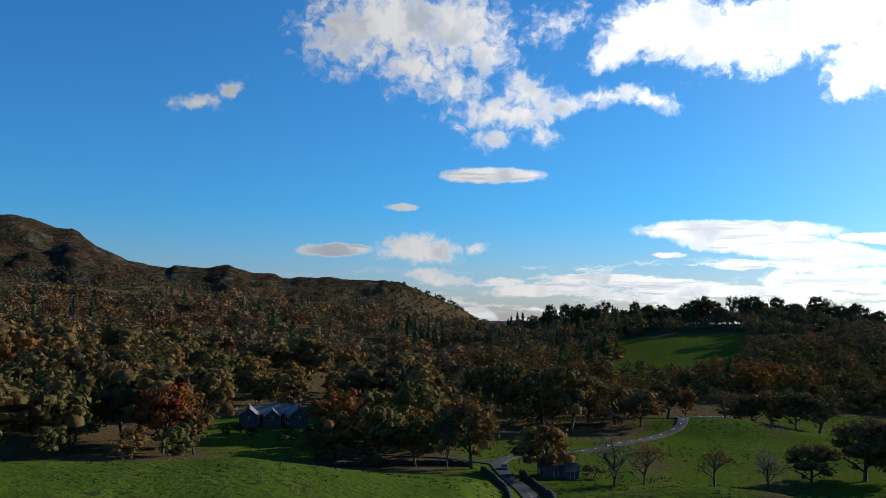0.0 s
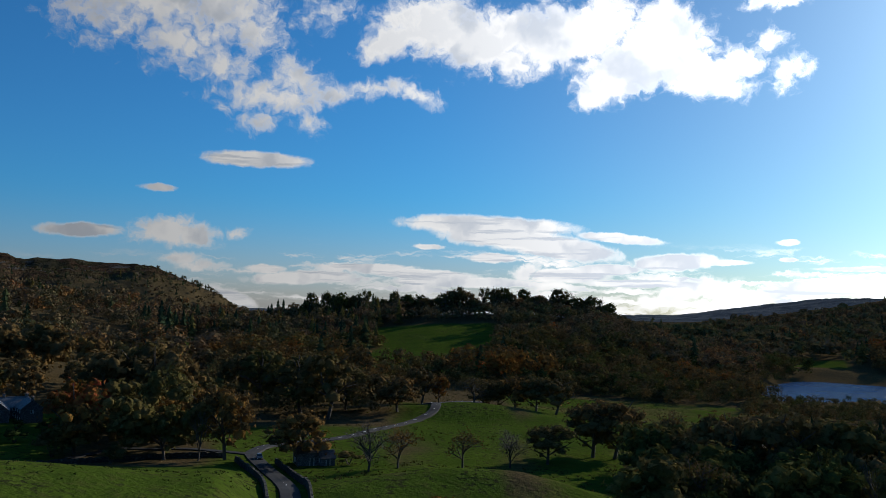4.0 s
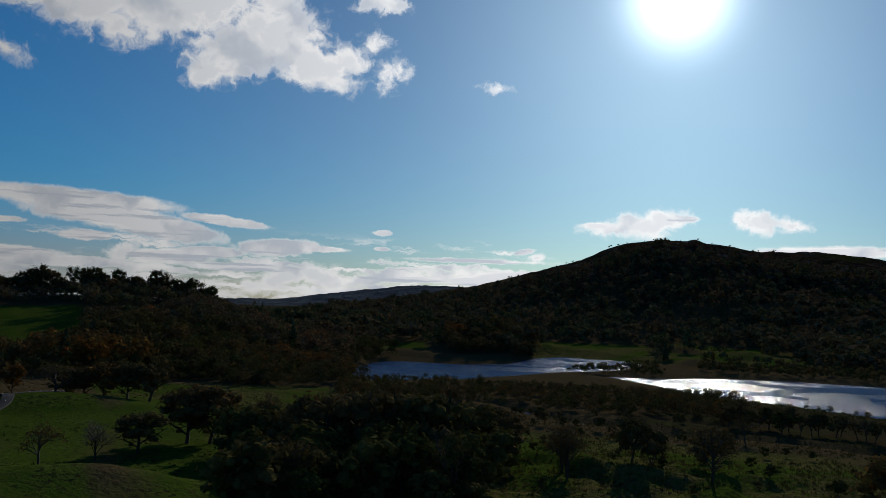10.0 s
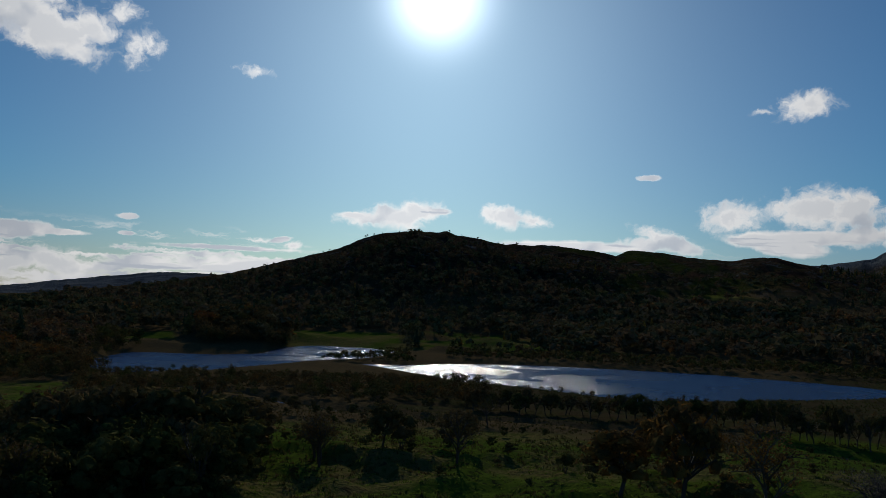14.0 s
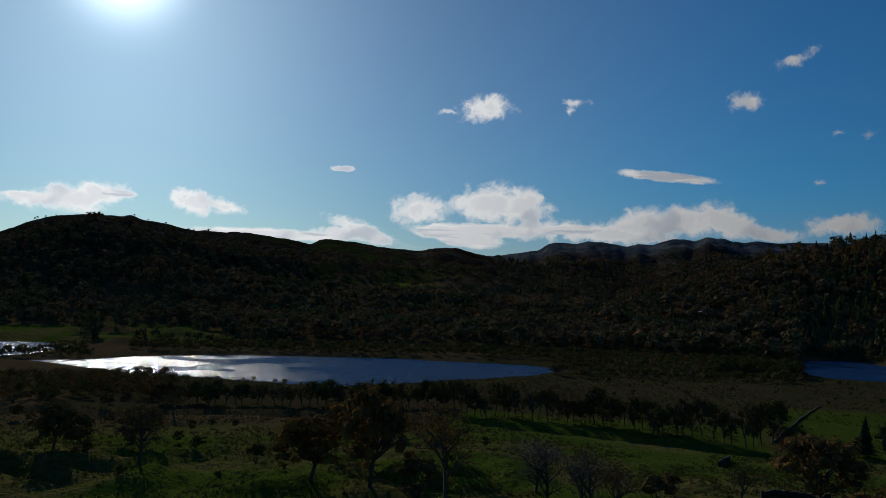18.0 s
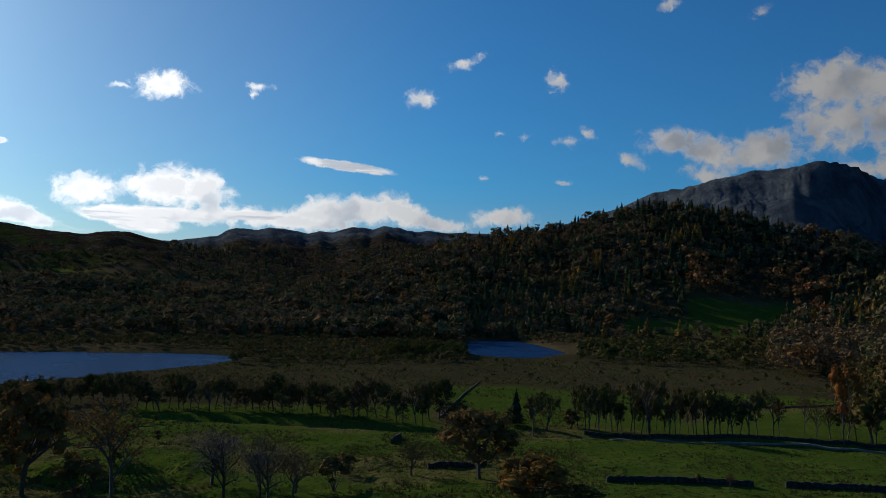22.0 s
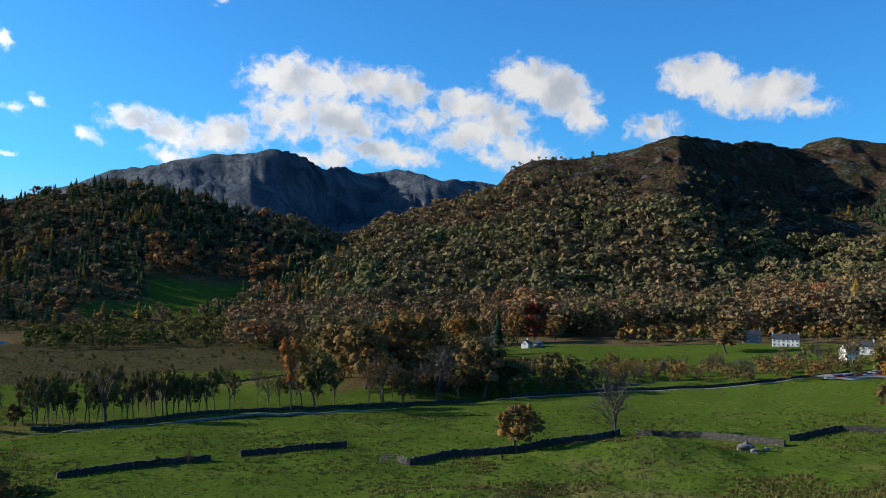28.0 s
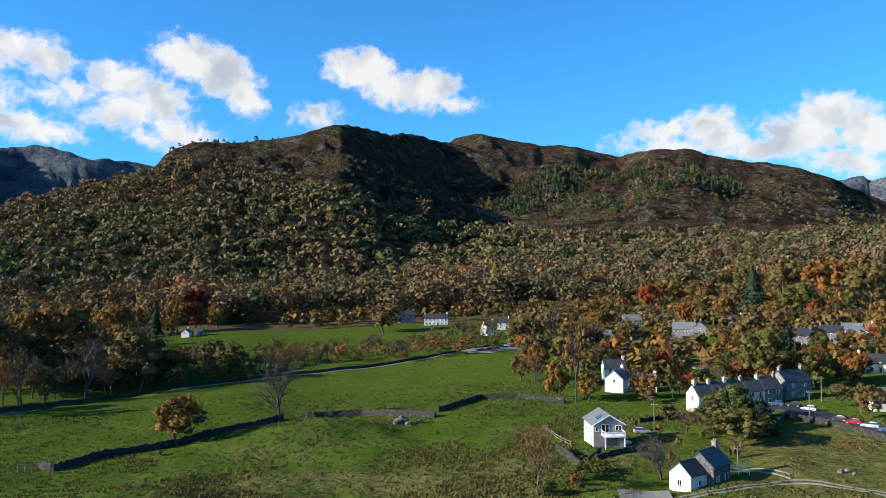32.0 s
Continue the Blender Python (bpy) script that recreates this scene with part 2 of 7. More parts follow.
LENTICULAR_0 = (
    (3.3, 9.7, 3.44, 0.5, 0, 0.9), (-2.9, 7.5, 1.09, 0.23, 0, 0.6), (-7.4, 4.5, 2.38, 0.42, 2, 0.8), (19.2, 5.7, 5.72, 0.66, -2, 1), (20.8, 4.9, 4.46, 0.77, -4, 1), (23.9, 4.3, 4.09, 0.78, -8, 1),
    (28.2, 4.9, 2.79, 0.31, -5, 1), (19.6, 3.5, 1.74, 0.31, 0, 1), (15.2, 4.2, 1.06, 0.19, 0, 0.8), (6.7, 1.9, 3.52, 0.44, 3, 1), (11.3, 2.7, 2.95, 0.26, 0, 0.9), (14.7, 2.3, 3.77, 0.34, -2, 1),
    (17.8, 1.8, 4.98, 0.35, 0, 1), (4.2, 2.4, 1.2, 0.29, 0, 0.9), (24.7, 2.4, 2.72, 0.5, 0, 1), (27.4, 2.8, 2.33, 0.35, 0, 1),
)
LENTICULAR_1 = (
    (31.7, 3.3, 2.68, 0.54, 3, 1), (34.7, 3.3, 1.7, 0.19, 0, 0.9), (29.8, 1.9, 3.85, 0.27, 0, 1), (40.3, 1.5, 3.24, 0.26, 0, 1), (45.2, 1.5, 2.72, 0.33, 0, 1), (47.2, 1.9, 2.65, 0.32, 5, 1),
    (45.2, 2.9, 4.77, 0.15, 0, 0.6), (40.6, 2.2, 1.43, 0.11, 0, 1), (38.8, 4.6, 0.62, 0.19, 0, 0.9), (38.7, 3.5, 0.55, 0.15, 0, 0.9), (48.5, 3.6, 0.72, 0.18, 10, 0.8), (2.3, 0.4, 1.33, 0.47, -20, 0.9),
    (68.4, 3.9, 4.84, 0.38, 0, 0.8), (83.4, 4.7, 4.66, 0.47, 0, 0.8), (88.8, 4.9, 2.67, 0.35, 0, 0.8), (53.5, 5.5, 1.24, 0.24, 0, 0.8),
)
LENTICULAR_2 = (
    (95.4, 8.5, 2.83, 0.3, -6, 0.7), (82.2, 4.1, 2.37, 0.56, -6, 0.9), (80.3, 4.6, 1.84, 0.48, 0, 0.9), (73.4, 8.6, 0.74, 0.19, 0, 0.6), (59, 6, 1.01, 0.23, 0, 0.8),
)
LENTICULAR = LENTICULAR_0 + LENTICULAR_1 + LENTICULAR_2

build_sky()

# ---- numbers in the plane ----
def at(az, r):
    """East and north of the eye, from a bearing in degrees and a distance."""
    return r * math.sin(radians(az)), r * math.cos(radians(az))


def lattice(ix, iy, seed):
    h = (ix.astype(np.int64) * 374761393 + iy.astype(np.int64) * 668265263 + seed * 974711) & 0x7FFFFFFF
    h = ((h ^ (h >> 13)) * 1274126177) & 0x7FFFFFFF
    return ((h ^ (h >> 16)) & 0xFFFF) / 65535.0


def value_noise(x, y, seed=0):
    fx, fy = np.floor(x), np.floor(y)
    u, v = x - fx, y - fy
    u, v = u * u * (3 - 2 * u), v * v * (3 - 2 * v)
    a, b = lattice(fx, fy, seed), lattice(fx + 1, fy, seed)
    c, d = lattice(fx, fy + 1, seed), lattice(fx + 1, fy + 1, seed)
    return (a * (1 - u) + b * u) * (1 - v) + (c * (1 - u) + d * u) * v


def fbm(x, y, octaves=4, seed=0):
    s, amp, tot = 0.0, 1.0, 0.0
    for k in range(octaves):
        s = s + amp * value_noise(x * 2 ** k, y * 2 ** k, seed + k)
        tot += amp
        amp *= 0.5
    return s / tot - 0.5


def smooth(x, lo, hi):
    s = np.clip((x - lo) / (hi - lo), 0, 1)
    return s * s * (3 - 2 * s)


def bearing(x, y):
    a = np.degrees(np.arctan2(x, y))
    return np.where(a < -90, a + 360, a)


# ---- the lie of the land ----
BASE_AZ = (-35, -15, 1, 6, 35, 55, 80, 105, 130, 150, 170, 190)
BASE_R = (60, 120, 180, 260, 380, 520, 700, 950)
BASE_Z = (
    (24, 27, 15, 16, 22, 32, 45, 70),
    (23, 26, 13, 12, 17, 25, 40, 62),
    (20, 22, 12.5, 10.5, 10, 13, 25, 30),
    (14, 14, 11.5, 10, 10, 13, 22, 28),
    (16, 13, 9, 7, 4, 2.5, 6, 20),
    (15, 12, 8, 5, 3, 1.5, 2.5, 7),
    (14, 11, 8, 5, 2.5, 1.5, 2.5, 15),
    (14, 11, 8, 5, 3, 1.5, 1.5, 5),
    (13, 10, 8, 6, 4, 3, 4, 9),
    (13, 10, 9, 8, 8, 12, 18, 40),
    (13, 12, 12, 12, 14, 18, 30, 55),
    (14, 14, 14, 15, 21, 34, 50, 70),
)
# each fell: points of its skyline (bearing, height angle), distance of the crest by bearing, foot distance, roughness
FELLS = {
    "west_fell": (
        ((-62, 3.0), (-40, 5.3), (-30, 6.0), (-28.2, 6.08), (-27.4, 6.13), (-26.5, 5.95), (-25.2, 5.48), (-24.2, 5.4), (-23.7, 5.22), (-23.4, 4.88), (-22.7, 4.42), (-21.3, 3.76), (-20.7, 3.46), (-19.1, 3.22), (-18.3, 3.06), (-17.9, 3.26), (-15.9, 3.13),
         (-14.5, 3.39), (-13.9, 3.18), (-12.9, 2.9), (-11.5, 2.86), (-11.0, 2.6), (-9.2, 2.6), (-7.9, 2.7), (-7.0, 2.56), (-3.9, 2.45), (-3.1, 2.38), (-1.6, 1.82), (0.2, 0.99), (1.1, 0.72), (2.3, -0.12), (6, -2.2)),
        ((-62, 1700), (-28, 1500), (-9, 1400), (2, 1300), (6, 1200)), 600, 1.0),
    "green_hill": (
        ((-6, -2.6), (1.5, -1.5), (4.6, -1.25), (8.3, -0.75), (11.9, -0.72), (13.7, -0.6), (19.2, -0.36), (24, -0.45), (26, -0.6), (27.5, -1.2), (30, -2.2), (33, -3.4), (37, -5.2)),
        ((-6, 760), (8, 720), (17, 690), (28, 670), (37, 600)), 400, 0.35),
    "far_ridge": (
        ((18, -0.9), (29.6, -0.18), (31.5, -0.15), (33.3, 0.06), (36, 0.46), (39.8, 0.98), (41.3, 1.12), (43.3, 1.14), (56, 1.0)),
        ((18, 3500), (46, 3350)), 2300, 0.8),
    "lake_fell": (
        ((33, -0.6), (38, 0.0), (43.3, 0.85), (45.6, 1.3), (46.7, 1.6), (49, 2.25), (51.3, 2.85), (52.5, 3.2), (53.2, 3.6), (54.3, 4.01), (55.1, 4.33), (56.9, 4.55), (58, 4.68), (59.5, 4.58), (59.7, 4.7), (60.5, 4.48), (61.9, 4.31), (63.3, 4.04), (64, 3.9),
         (64.7, 4.01), (65.7, 3.92), (66.7, 4.0), (68.3, 3.83), (70.6, 3.54), (71.4, 3.41), (72, 3.71), (72.5, 3.77), (74.1, 3.68), (76, 3.4), (78.7, 3.19), (80.5, 3.46), (81.7, 3.4), (84.2, 2.8), (90, 1.8)),
        ((33, 1750), (49, 1650), (58, 1600), (71.3, 1720), (72.2, 1820), (80, 1880), (90, 1900)), 860, 0.9),
    "south_fells": (
        ((72, 2.6), (78, 3.0), (84.2, 3.0), (87.1, 3.51), (87.5, 3.79), (88.2, 4.07), (89.4, 3.95), (90.3, 4.12), (91.8, 4.07), (92.9, 3.86), (93.7, 4.06), (94.6, 3.97), (95.5, 4.32), (96.6, 4.4), (97.3, 4.26), (98, 4.53), (98.9, 4.5), (99.8, 4.29),
         (100.3, 4.18), (101.1, 4.29), (102.2, 4.16), (103.2, 4.2), (112, 4.0), (120, 3.0)),
        ((72, 2600), (120, 2600)), 1300, 0.9),
    "wood_hill": (
        ((88, -1.5), (94, 0.8), (100, 2.6), (103.4, 3.7), (105.6, 4.0), (107.9, 4.4), (110.2, 4.6), (112.1, 5.25), (114.4, 5.6), (115.9, 6.0), (117.2, 6.05), (119.1, 5.8), (121.1, 5.4), (123, 4.9), (124.9, 4.5), (126.8, 4.05), (128.3, 3.9), (130.6, 2.8), (136, 1.0)),
        ((88, 1400), (108, 1300), (118, 1250), (136, 1300)), 830, 0.35),
    "high_fell": (
        ((104, 3.0), (112, 5.4), (114.4, 6.24), (116.2, 7.13), (117.9, 7.35), (119.1, 7.64), (120.2, 7.96), (121.4, 8.17), (122.6, 8.48), (123.3, 8.44), (124.5, 8.56), (125.3, 8.75), (126.4, 8.93), (127.3, 8.89), (127.9, 8.73), (128.7, 8.42), (129.9, 7.69),
         (130.5, 7.83), (131.3, 7.9), (131.8, 7.67), (132.5, 7.47), (133.4, 7.53), (134.1, 7.7), (134.9, 7.79), (135.9, 7.66), (136.9, 7.37), (138, 7.06), (138.6, 7.15), (141, 6.93), (146, 6.0)),
        ((104, 3450), (116, 3250), (120, 3150), (124, 3080), (127, 3060), (129, 3200), (131.3, 3500), (134, 3560), (136, 3450), (138, 3400), (141, 3500), (146, 3500)), 2150, 0.9),
    "crag_fell": (
        ((127, 1.0), (131, 2.6), (134.5, 4.1), (137.9, 5.0), (140.3, 5.85), (141.8, 6.7), (142.4, 7.5), (143.2, 8.07), (144, 8.35), (144.8, 8.48), (146.3, 8.41), (147.9, 8.54), (150.2, 8.88), (151.4, 9.18), (152.6, 9.48), (153.5, 9.81), (153.9, 9.88), (154.5, 9.8),
         (156, 9.51), (157.2, 9.18), (158, 9.28), (159.1, 9.17), (160.2, 8.8), (161.4, 8.5), (163.5, 7.6), (166, 6.3), (170, 4.9), (176, 3.4), (182, 2.4)),
        ((127, 1300), (134, 1380), (140, 1480), (142.4, 1560), (154, 1640), (156, 1720), (158, 1800), (161.4, 1930), (166, 1900), (182, 1500)), 620, 1.0),
    "back_fell": (
        ((150, 5.0), (158, 7.5), (161.4, 8.58), (161.9, 8.9), (162.9, 9.16), (163.6, 9.21), (164.5, 8.98), (165.4, 8.72), (167.9, 8.32), (169, 8.3), (170.3, 8.12), (171.3, 7.74), (173, 7.44), (173.6, 7.6), (174.6, 7.75), (175.6, 7.82), (177.3, 7.78), (178.5, 7.4),
         (179.9, 7.0), (181.7, 6.66), (183.3, 6.46), (184.6, 6.04), (185.9, 5.51), (186.9, 4.94), (188.1, 4.29), (189, 3.81), (196, 3.0), (215, 2.0)),
        ((150, 2350), (163.6, 2250), (173.2, 2350), (175, 2150), (185, 2300), (196, 2500)), 750, 0.9),
    "pale_fell": (
        ((176, 2.0), (183, 5.0), (185, 5.32), (186.2, 5.25), (187.2, 5.48), (187.8, 5.52), (188.1, 5.15), (189, 5.38), (194, 5.6), (205, 4.0)),
        ((176, 3650), (205, 3650)), 2900, 0.8),
}
# where a fell ends in a steep headwall: bearing, share of the way up and share of the height at which the wall begins
HEADWALLS = {
    "crag_fell": ((127, 0.97, 0.95), (140, 0.95, 0.92), (142.5, 0.90, 0.80), (150, 0.88, 0.76), (154, 0.85, 0.68), (157, 0.84, 0.58), (161, 0.84, 0.56), (166, 0.88, 0.7), (182, 0.95, 0.9)),
    "high_fell": ((104, 0.9, 0.8), (125, 0.84, 0.74), (129, 0.8, 0.56), (134, 0.76, 0.42), (138, 0.8, 0.55), (146, 0.9, 0.8)),
    "back_fell": ((150, 0.9, 0.8), (164, 0.84, 0.66), (173, 0.88, 0.76), (176, 0.84, 0.7), (189, 0.92, 0.85)),
    "west_fell": ((-62, 0.9, 0.8), (-26, 0.84, 0.64), (-19, 0.88, 0.74), (-2, 0.9, 0.78), (6, 0.96, 0.93)),
}
# low swells of the pastures: bearing, distance, height, half length across and along the view
SWELLS = ((18.6, 284, 4.6, 26, 16), (15.5, 590, 5, 26, 18), (18, 520, 4, 20, 20), (19.5, 148, 5.0, 21, 12), (11.0, 136, 2.4, 16, 14), (152.0, 176, 4.5, 16, 11), (139.5, 132, 3.0, 16, 9), (84, 118, 4, 16, 12), (60, 700, 4, 30, 14), (63, 770, 7, 30, 20), (58.5, 830, 6, 26, 16), (46.5, 760, 16, 42, 60), (133.5, 345, 6, 42, 38), (40, 230, 3.0, 20, 14), (53, 200, 2.5, 24, 14))
# spurs and hollows of the crag: points from the top down, height, half width on the shaded and on the sunny side
SPURS = (
    (((153.8, 1620), (155.2, 1500), (157.6, 1380), (162.0, 1280)), 16, 40, 110),
    (((148.0, 1540), (149.0, 1450), (150.0, 1380)), 12, 40, 70),
    (((143.6, 1500), (144.6, 1430), (146.5, 1350)), 10, 36, 70),
    (((164.0, 2150), (166.0, 1950), (169.5, 1750)), 26, 60, 120),
    (((176.4, 2050), (177.6, 1900), (179.5, 1700)), 20, 60, 120),
    (((126.4, 2930), (126.7, 2700), (127.2, 2420)), 34, 170, 420),
    (((134.6, 3480), (134.9, 3300), (134.4, 3050)), 36, 80, 130),
    (((136.6, 3350), (136.4, 3200), (135.6, 3000)), 30, 70, 140),
    (((121.6, 3050), (121.0, 2800), (120.4, 2500)), 20, 120, 200),
    (((-25, 1230), (-22, 1120), (-18, 1000)), 16, 50, 100),
    (((-23.6, 1440), (-22.6, 1330), (-20, 1200)), 20, 60, 90),
    (((-14.6, 1380), (-13.6, 1280), (-11, 1180)), 12, 50, 70),
    (((-3.4, 1340), (-2.4, 1240), (0, 1120)), 12, 50, 70),
)
# water: bearing, distance of the near and of the far shore
LAKES = (
    ((35.2, 530, 532), (36.6, 518, 545), (38.1, 478, 590), (39.2, 470, 620), (40.7, 468, 627), (44.6, 495, 612), (47.7, 530, 635), (49.2, 550, 713), (50.3, 566, 738), (51.5, 580, 749), (53.4, 596, 742), (55.2, 625, 729), (56.8, 695, 700)),
    ((54.4, 556, 558), (57.1, 515, 563), (58.9, 492, 575), (60.8, 466, 589), (63.4, 456, 600), (67.3, 436, 608), (72.9, 410, 607), (77.5, 430, 608), (83.3, 472, 594), (87.0, 508, 584), (89.2, 558, 562)),
    ((103.2, 700, 702), (104.2, 628, 800), (105.6, 606, 832), (107.0, 600, 828), (108.6, 606, 784), (109.9, 640, 715), (110.8, 676, 680)),
)
RIVER = ((36, 400), (43, 372), (48, 338), (53, 306), (58, 292), (64, 296), (72, 292), (82, 278), (92, 262), (100, 248), (108, 246), (118, 246), (128, 250), (137, 270), (146, 302), (156, 350), (163, 404), (168, 430), (176, 480))


def near_line(x, y, pts, widths):
    """Signed distance to a chain of tapering segments: negative inside."""
    best = np.full(np.shape(x), 1e9)
    for (p, q), (wa, wb) in zip(zip(pts, pts[1:]), zip(widths, widths[1:])):
        px, py = p
        dx, dy = q[0] - px, q[1] - py
        t = np.clip(((x - px) * dx + (y - py) * dy) / (dx * dx + dy * dy), 0, 1)
        best = np.minimum(best, np.hypot(x - px - t * dx, y - py - t * dy) - (wa + (wb - wa) * t))
    return best


def water_distance(x, y):
    """How far from the water, roughly; negative on it."""
    a, r = bearing(x, y), np.hypot(x, y)
    d = np.full(np.shape(x), 1e9)
    for lake in LAKES:
        la, near, far = (np.array(c, float) for c in zip(*lake))
        aside = np.maximum(np.maximum(la[0] - a, a - la[-1]), 0) * np.pi / 180 * r
        d = np.minimum(d, np.hypot(np.maximum(np.interp(a, la, near) - r, r - np.interp(a, la, far)), aside) * np.where((aside > 0) | (r < np.interp(a, la, near)) | (r > np.interp(a, la, far)), 1, -1))
    return d + fbm(x / 22, y / 22, 3, 7) * 10


def river_distance(x, y):
    return near_line(x, y, [at(a, r) for a, r in RIVER], [2.4] * len(RIVER)) + fbm(x / 9, y / 9, 2, 17) * 3


R0, R1 = 10.0, 3790.0
ring_r = np.concatenate([np.geomspace(R0, 56, 9), np.geomspace(60, R1, 260)])
spoke_az = np.concatenate([np.arange(-90, -34, 2.0), np.arange(-34, 194, 0.24), np.arange(194, 270, 2.0)])
RINGS, SPOKES = len(ring_r), len(spoke_az)
GA, GR = np.meshgrid(spoke_az, ring_r)
GX, GY = GR * np.sin(np.radians(GA)), GR * np.cos(np.radians(GA))


def fell_height(name, ga, gr, gx, gy):
    """Height of one fell over its sector, and where it rises from the valley."""
    skyline, crest, foot, rough = FELLS[name]
    ca, ce = (np.array(c, float) for c in zip(*skyline))
    inside = smooth(ga, ca[0] - 7, ca[0]) * smooth(ga, ca[-1] + 7, ca[-1])
    rc = np.interp(ga, *zip(*crest)) * (1 + 0.03 * fbm(ga / 3.0, ga * 0, 3, 41))
    jag = fbm(ga * 2.2, ga * 0, 4, int(foot)) * 0.14 * rough
    zc = CAM_H + rc * np.tan(np.radians(np.interp(ga, ca, ce) + jag))
    s = (gr - foot) / (rc - foot)
    up = np.clip(s, 0, 1)
    if name in HEADWALLS:
        wa, wu, wh = zip(*HEADWALLS[name])
        ub, hb = np.interp(ga, wa, wu), np.interp(ga, wa, wh)
    else:
        ub, hb = 0.93, 0.9
    v = np.clip(up / ub, 0, 1)
    rise = hb * (0.6 * v ** 1.15 + 0.4 * smooth(v, 0, 1)) + (1 - hb) * np.clip((up - ub) / (1 - ub), 0, 1) ** 0.85
    down = 1 - 0.75 * smooth(s, 1.0, 1.0 + 0.55 * rc / (rc - foot))
    high = smooth(up, 0.45, 0.8) * (1 - up ** 8)
    crags = np.abs(fbm(gx / 75, gy / 75, 3, 33)) * 0.20 * high + (0.11 - np.abs(fbm(gx / 38, gy / 38, 4, 35))) * 0.20 * high
    lumps = fbm(gx / 170, gy / 170, 5, 23) * 0.70 * up * (1 - up) + np.abs(fbm(gx / 60, gy / 60, 4, 29)) * 0.06 * up * (1 - up ** 3)
    spurs = fbm(gx / 260 + gy / 900, gy / 260 - gx / 900, 4, int(foot) + 3) * 0.22 * smooth(up, 0.1, 0.5) * (1 - smooth(up, 0.55, 0.92))
    h = (zc - 5) * (np.where(s > 1, down, rise) + np.where(s > 1, 0, (crags + lumps + spurs) * rough)) * inside
    return h + 5, s > 0


def lay_land():
    rows = np.array(BASE_Z, float)
    ia = np.interp(GA, BASE_AZ, np.arange(len(BASE_AZ)))
    ir = np.interp(np.log(GR), np.log(BASE_R), np.arange(len(BASE_R)))
    a0, r0 = np.minimum(ia.astype(int), len(BASE_AZ) - 2), np.minimum(ir.astype(int), len(BASE_R) - 2)
    fa, fr = ia - a0, ir - r0
    fa, fr = fa * fa * (3 - 2 * fa), fr
    z = (rows[a0, r0] * (1 - fa) + rows[a0 + 1, r0] * fa) * (1 - fr) + (rows[a0, r0 + 1] * (1 - fa) + rows[a0 + 1, r0 + 1] * fa) * fr
    for _ in range(14):
        z[1:-1] = (z[:-2] + 2 * z[1:-1] + z[2:]) / 4
        z = (np.roll(z, 1, 1) + z * 2 + np.roll(z, -1, 1)) / 4
    for a, r, h, across, along in SWELLS:
        cx, cy = at(a, r)
        ux, uy = at(a, 1)
        along_d, across_d = (GX - cx) * ux + (GY - cy) * uy, (GX - cx) * uy - (GY - cy) * ux
        z = z + h * np.exp(-(along_d / along) ** 2 - (across_d / across) ** 2)
    z = z + fbm(GX / 60, GY / 60, 3, 3) * 3.0 * smooth(GR, 60, 300) + fbm(GX / 14, GY / 14, 3, 5) * 1.0
    for name, (skyline, crest, foot, rough) in FELLS.items():
        at_col = (spoke_az > skyline[0][0] - 7) & (spoke_az < skyline[-1][0] + 7)
        at_row = ring_r > foot
        part_of = np.ix_(at_row, at_col)
        h, on = fell_height(name, GA[part_of], GR[part_of], GX[part_of], GY[part_of])
        z[part_of] = np.where(on, np.maximum(z[part_of], h), z[part_of])
    for pts, h, steep_side, gentle_side in SPURS:
        line = [at(a, r) for a, r in pts]
        dist = near_line(GX, GY, line, [0.0] * len(line))
        turn = bearing(GX, GY) - np.interp(GR, [r for _, r in pts][::-1], [a for a, _ in pts][::-1])
        (tx, ty), (ex, ey) = line[0], line[-1]
        length = math.hypot(ex - tx, ey - ty)
        fade = smooth(np.hypot(GX - tx, GY - ty), 0.12 * length, 0.6 * length) * smooth(GR, pts[0][1] * 1.01, pts[0][1] * 0.97)
        z = z + h * fade * np.exp(-(dist / np.where(turn > 0, steep_side, gentle_side)) ** 2)
    hummock = smooth(GA, 34, 44) * smooth(GA, 108, 96) * smooth(GR, 85, 105) * smooth(GR, 230, 195)
    z = z + hummock * (np.abs(fbm(GX / 13, GY / 13, 2, 81)) * 8.0 - 1.0) + smooth(GA, 138, 144) * smooth(GA, 196, 186) * smooth(GR, 200, 150) * fbm(GX / 8, GY / 8, 2, 83) * 1.6
    wd = water_distance(GX, GY)
    z = np.where(wd < 60, np.minimum(z, 0.25 + np.maximum(wd, 0) * 0.07 + np.maximum(wd - 25, 0) * 0.4), z)
    z = np.where(wd < 0, np.maximum(wd * 0.12, -2.5), z)
    rd = river_distance(GX, GY)
    z = z - 2.2 * smooth(rd, 4.0, -1.0)
    return z


GZ = lay_land()


def ground(x, y):
    """Height of the land, as its mesh lies."""
    x, y = np.asarray(x, float), np.asarray(y, float)
    r = np.clip(np.hypot(x, y), R0, R1 * 0.999)
    fr = np.interp(r, ring_r, np.arange(RINGS))
    fa = np.interp((bearing(x, y) + 90) % 360 - 90, np.append(spoke_az, 270.0), np.arange(SPOKES + 1))
    i, j = np.minimum(fr.astype(int), RINGS - 2), fa.astype(int) % SPOKES
    u, v = fr - i, fa - np.floor(fa)
    k = (j + 1) % SPOKES
    return (GZ[i, j] * (1 - v) + GZ[i, k] * v) * (1 - u) + (GZ[i + 1, j] * (1 - v) + GZ[i + 1, k] * v) * u

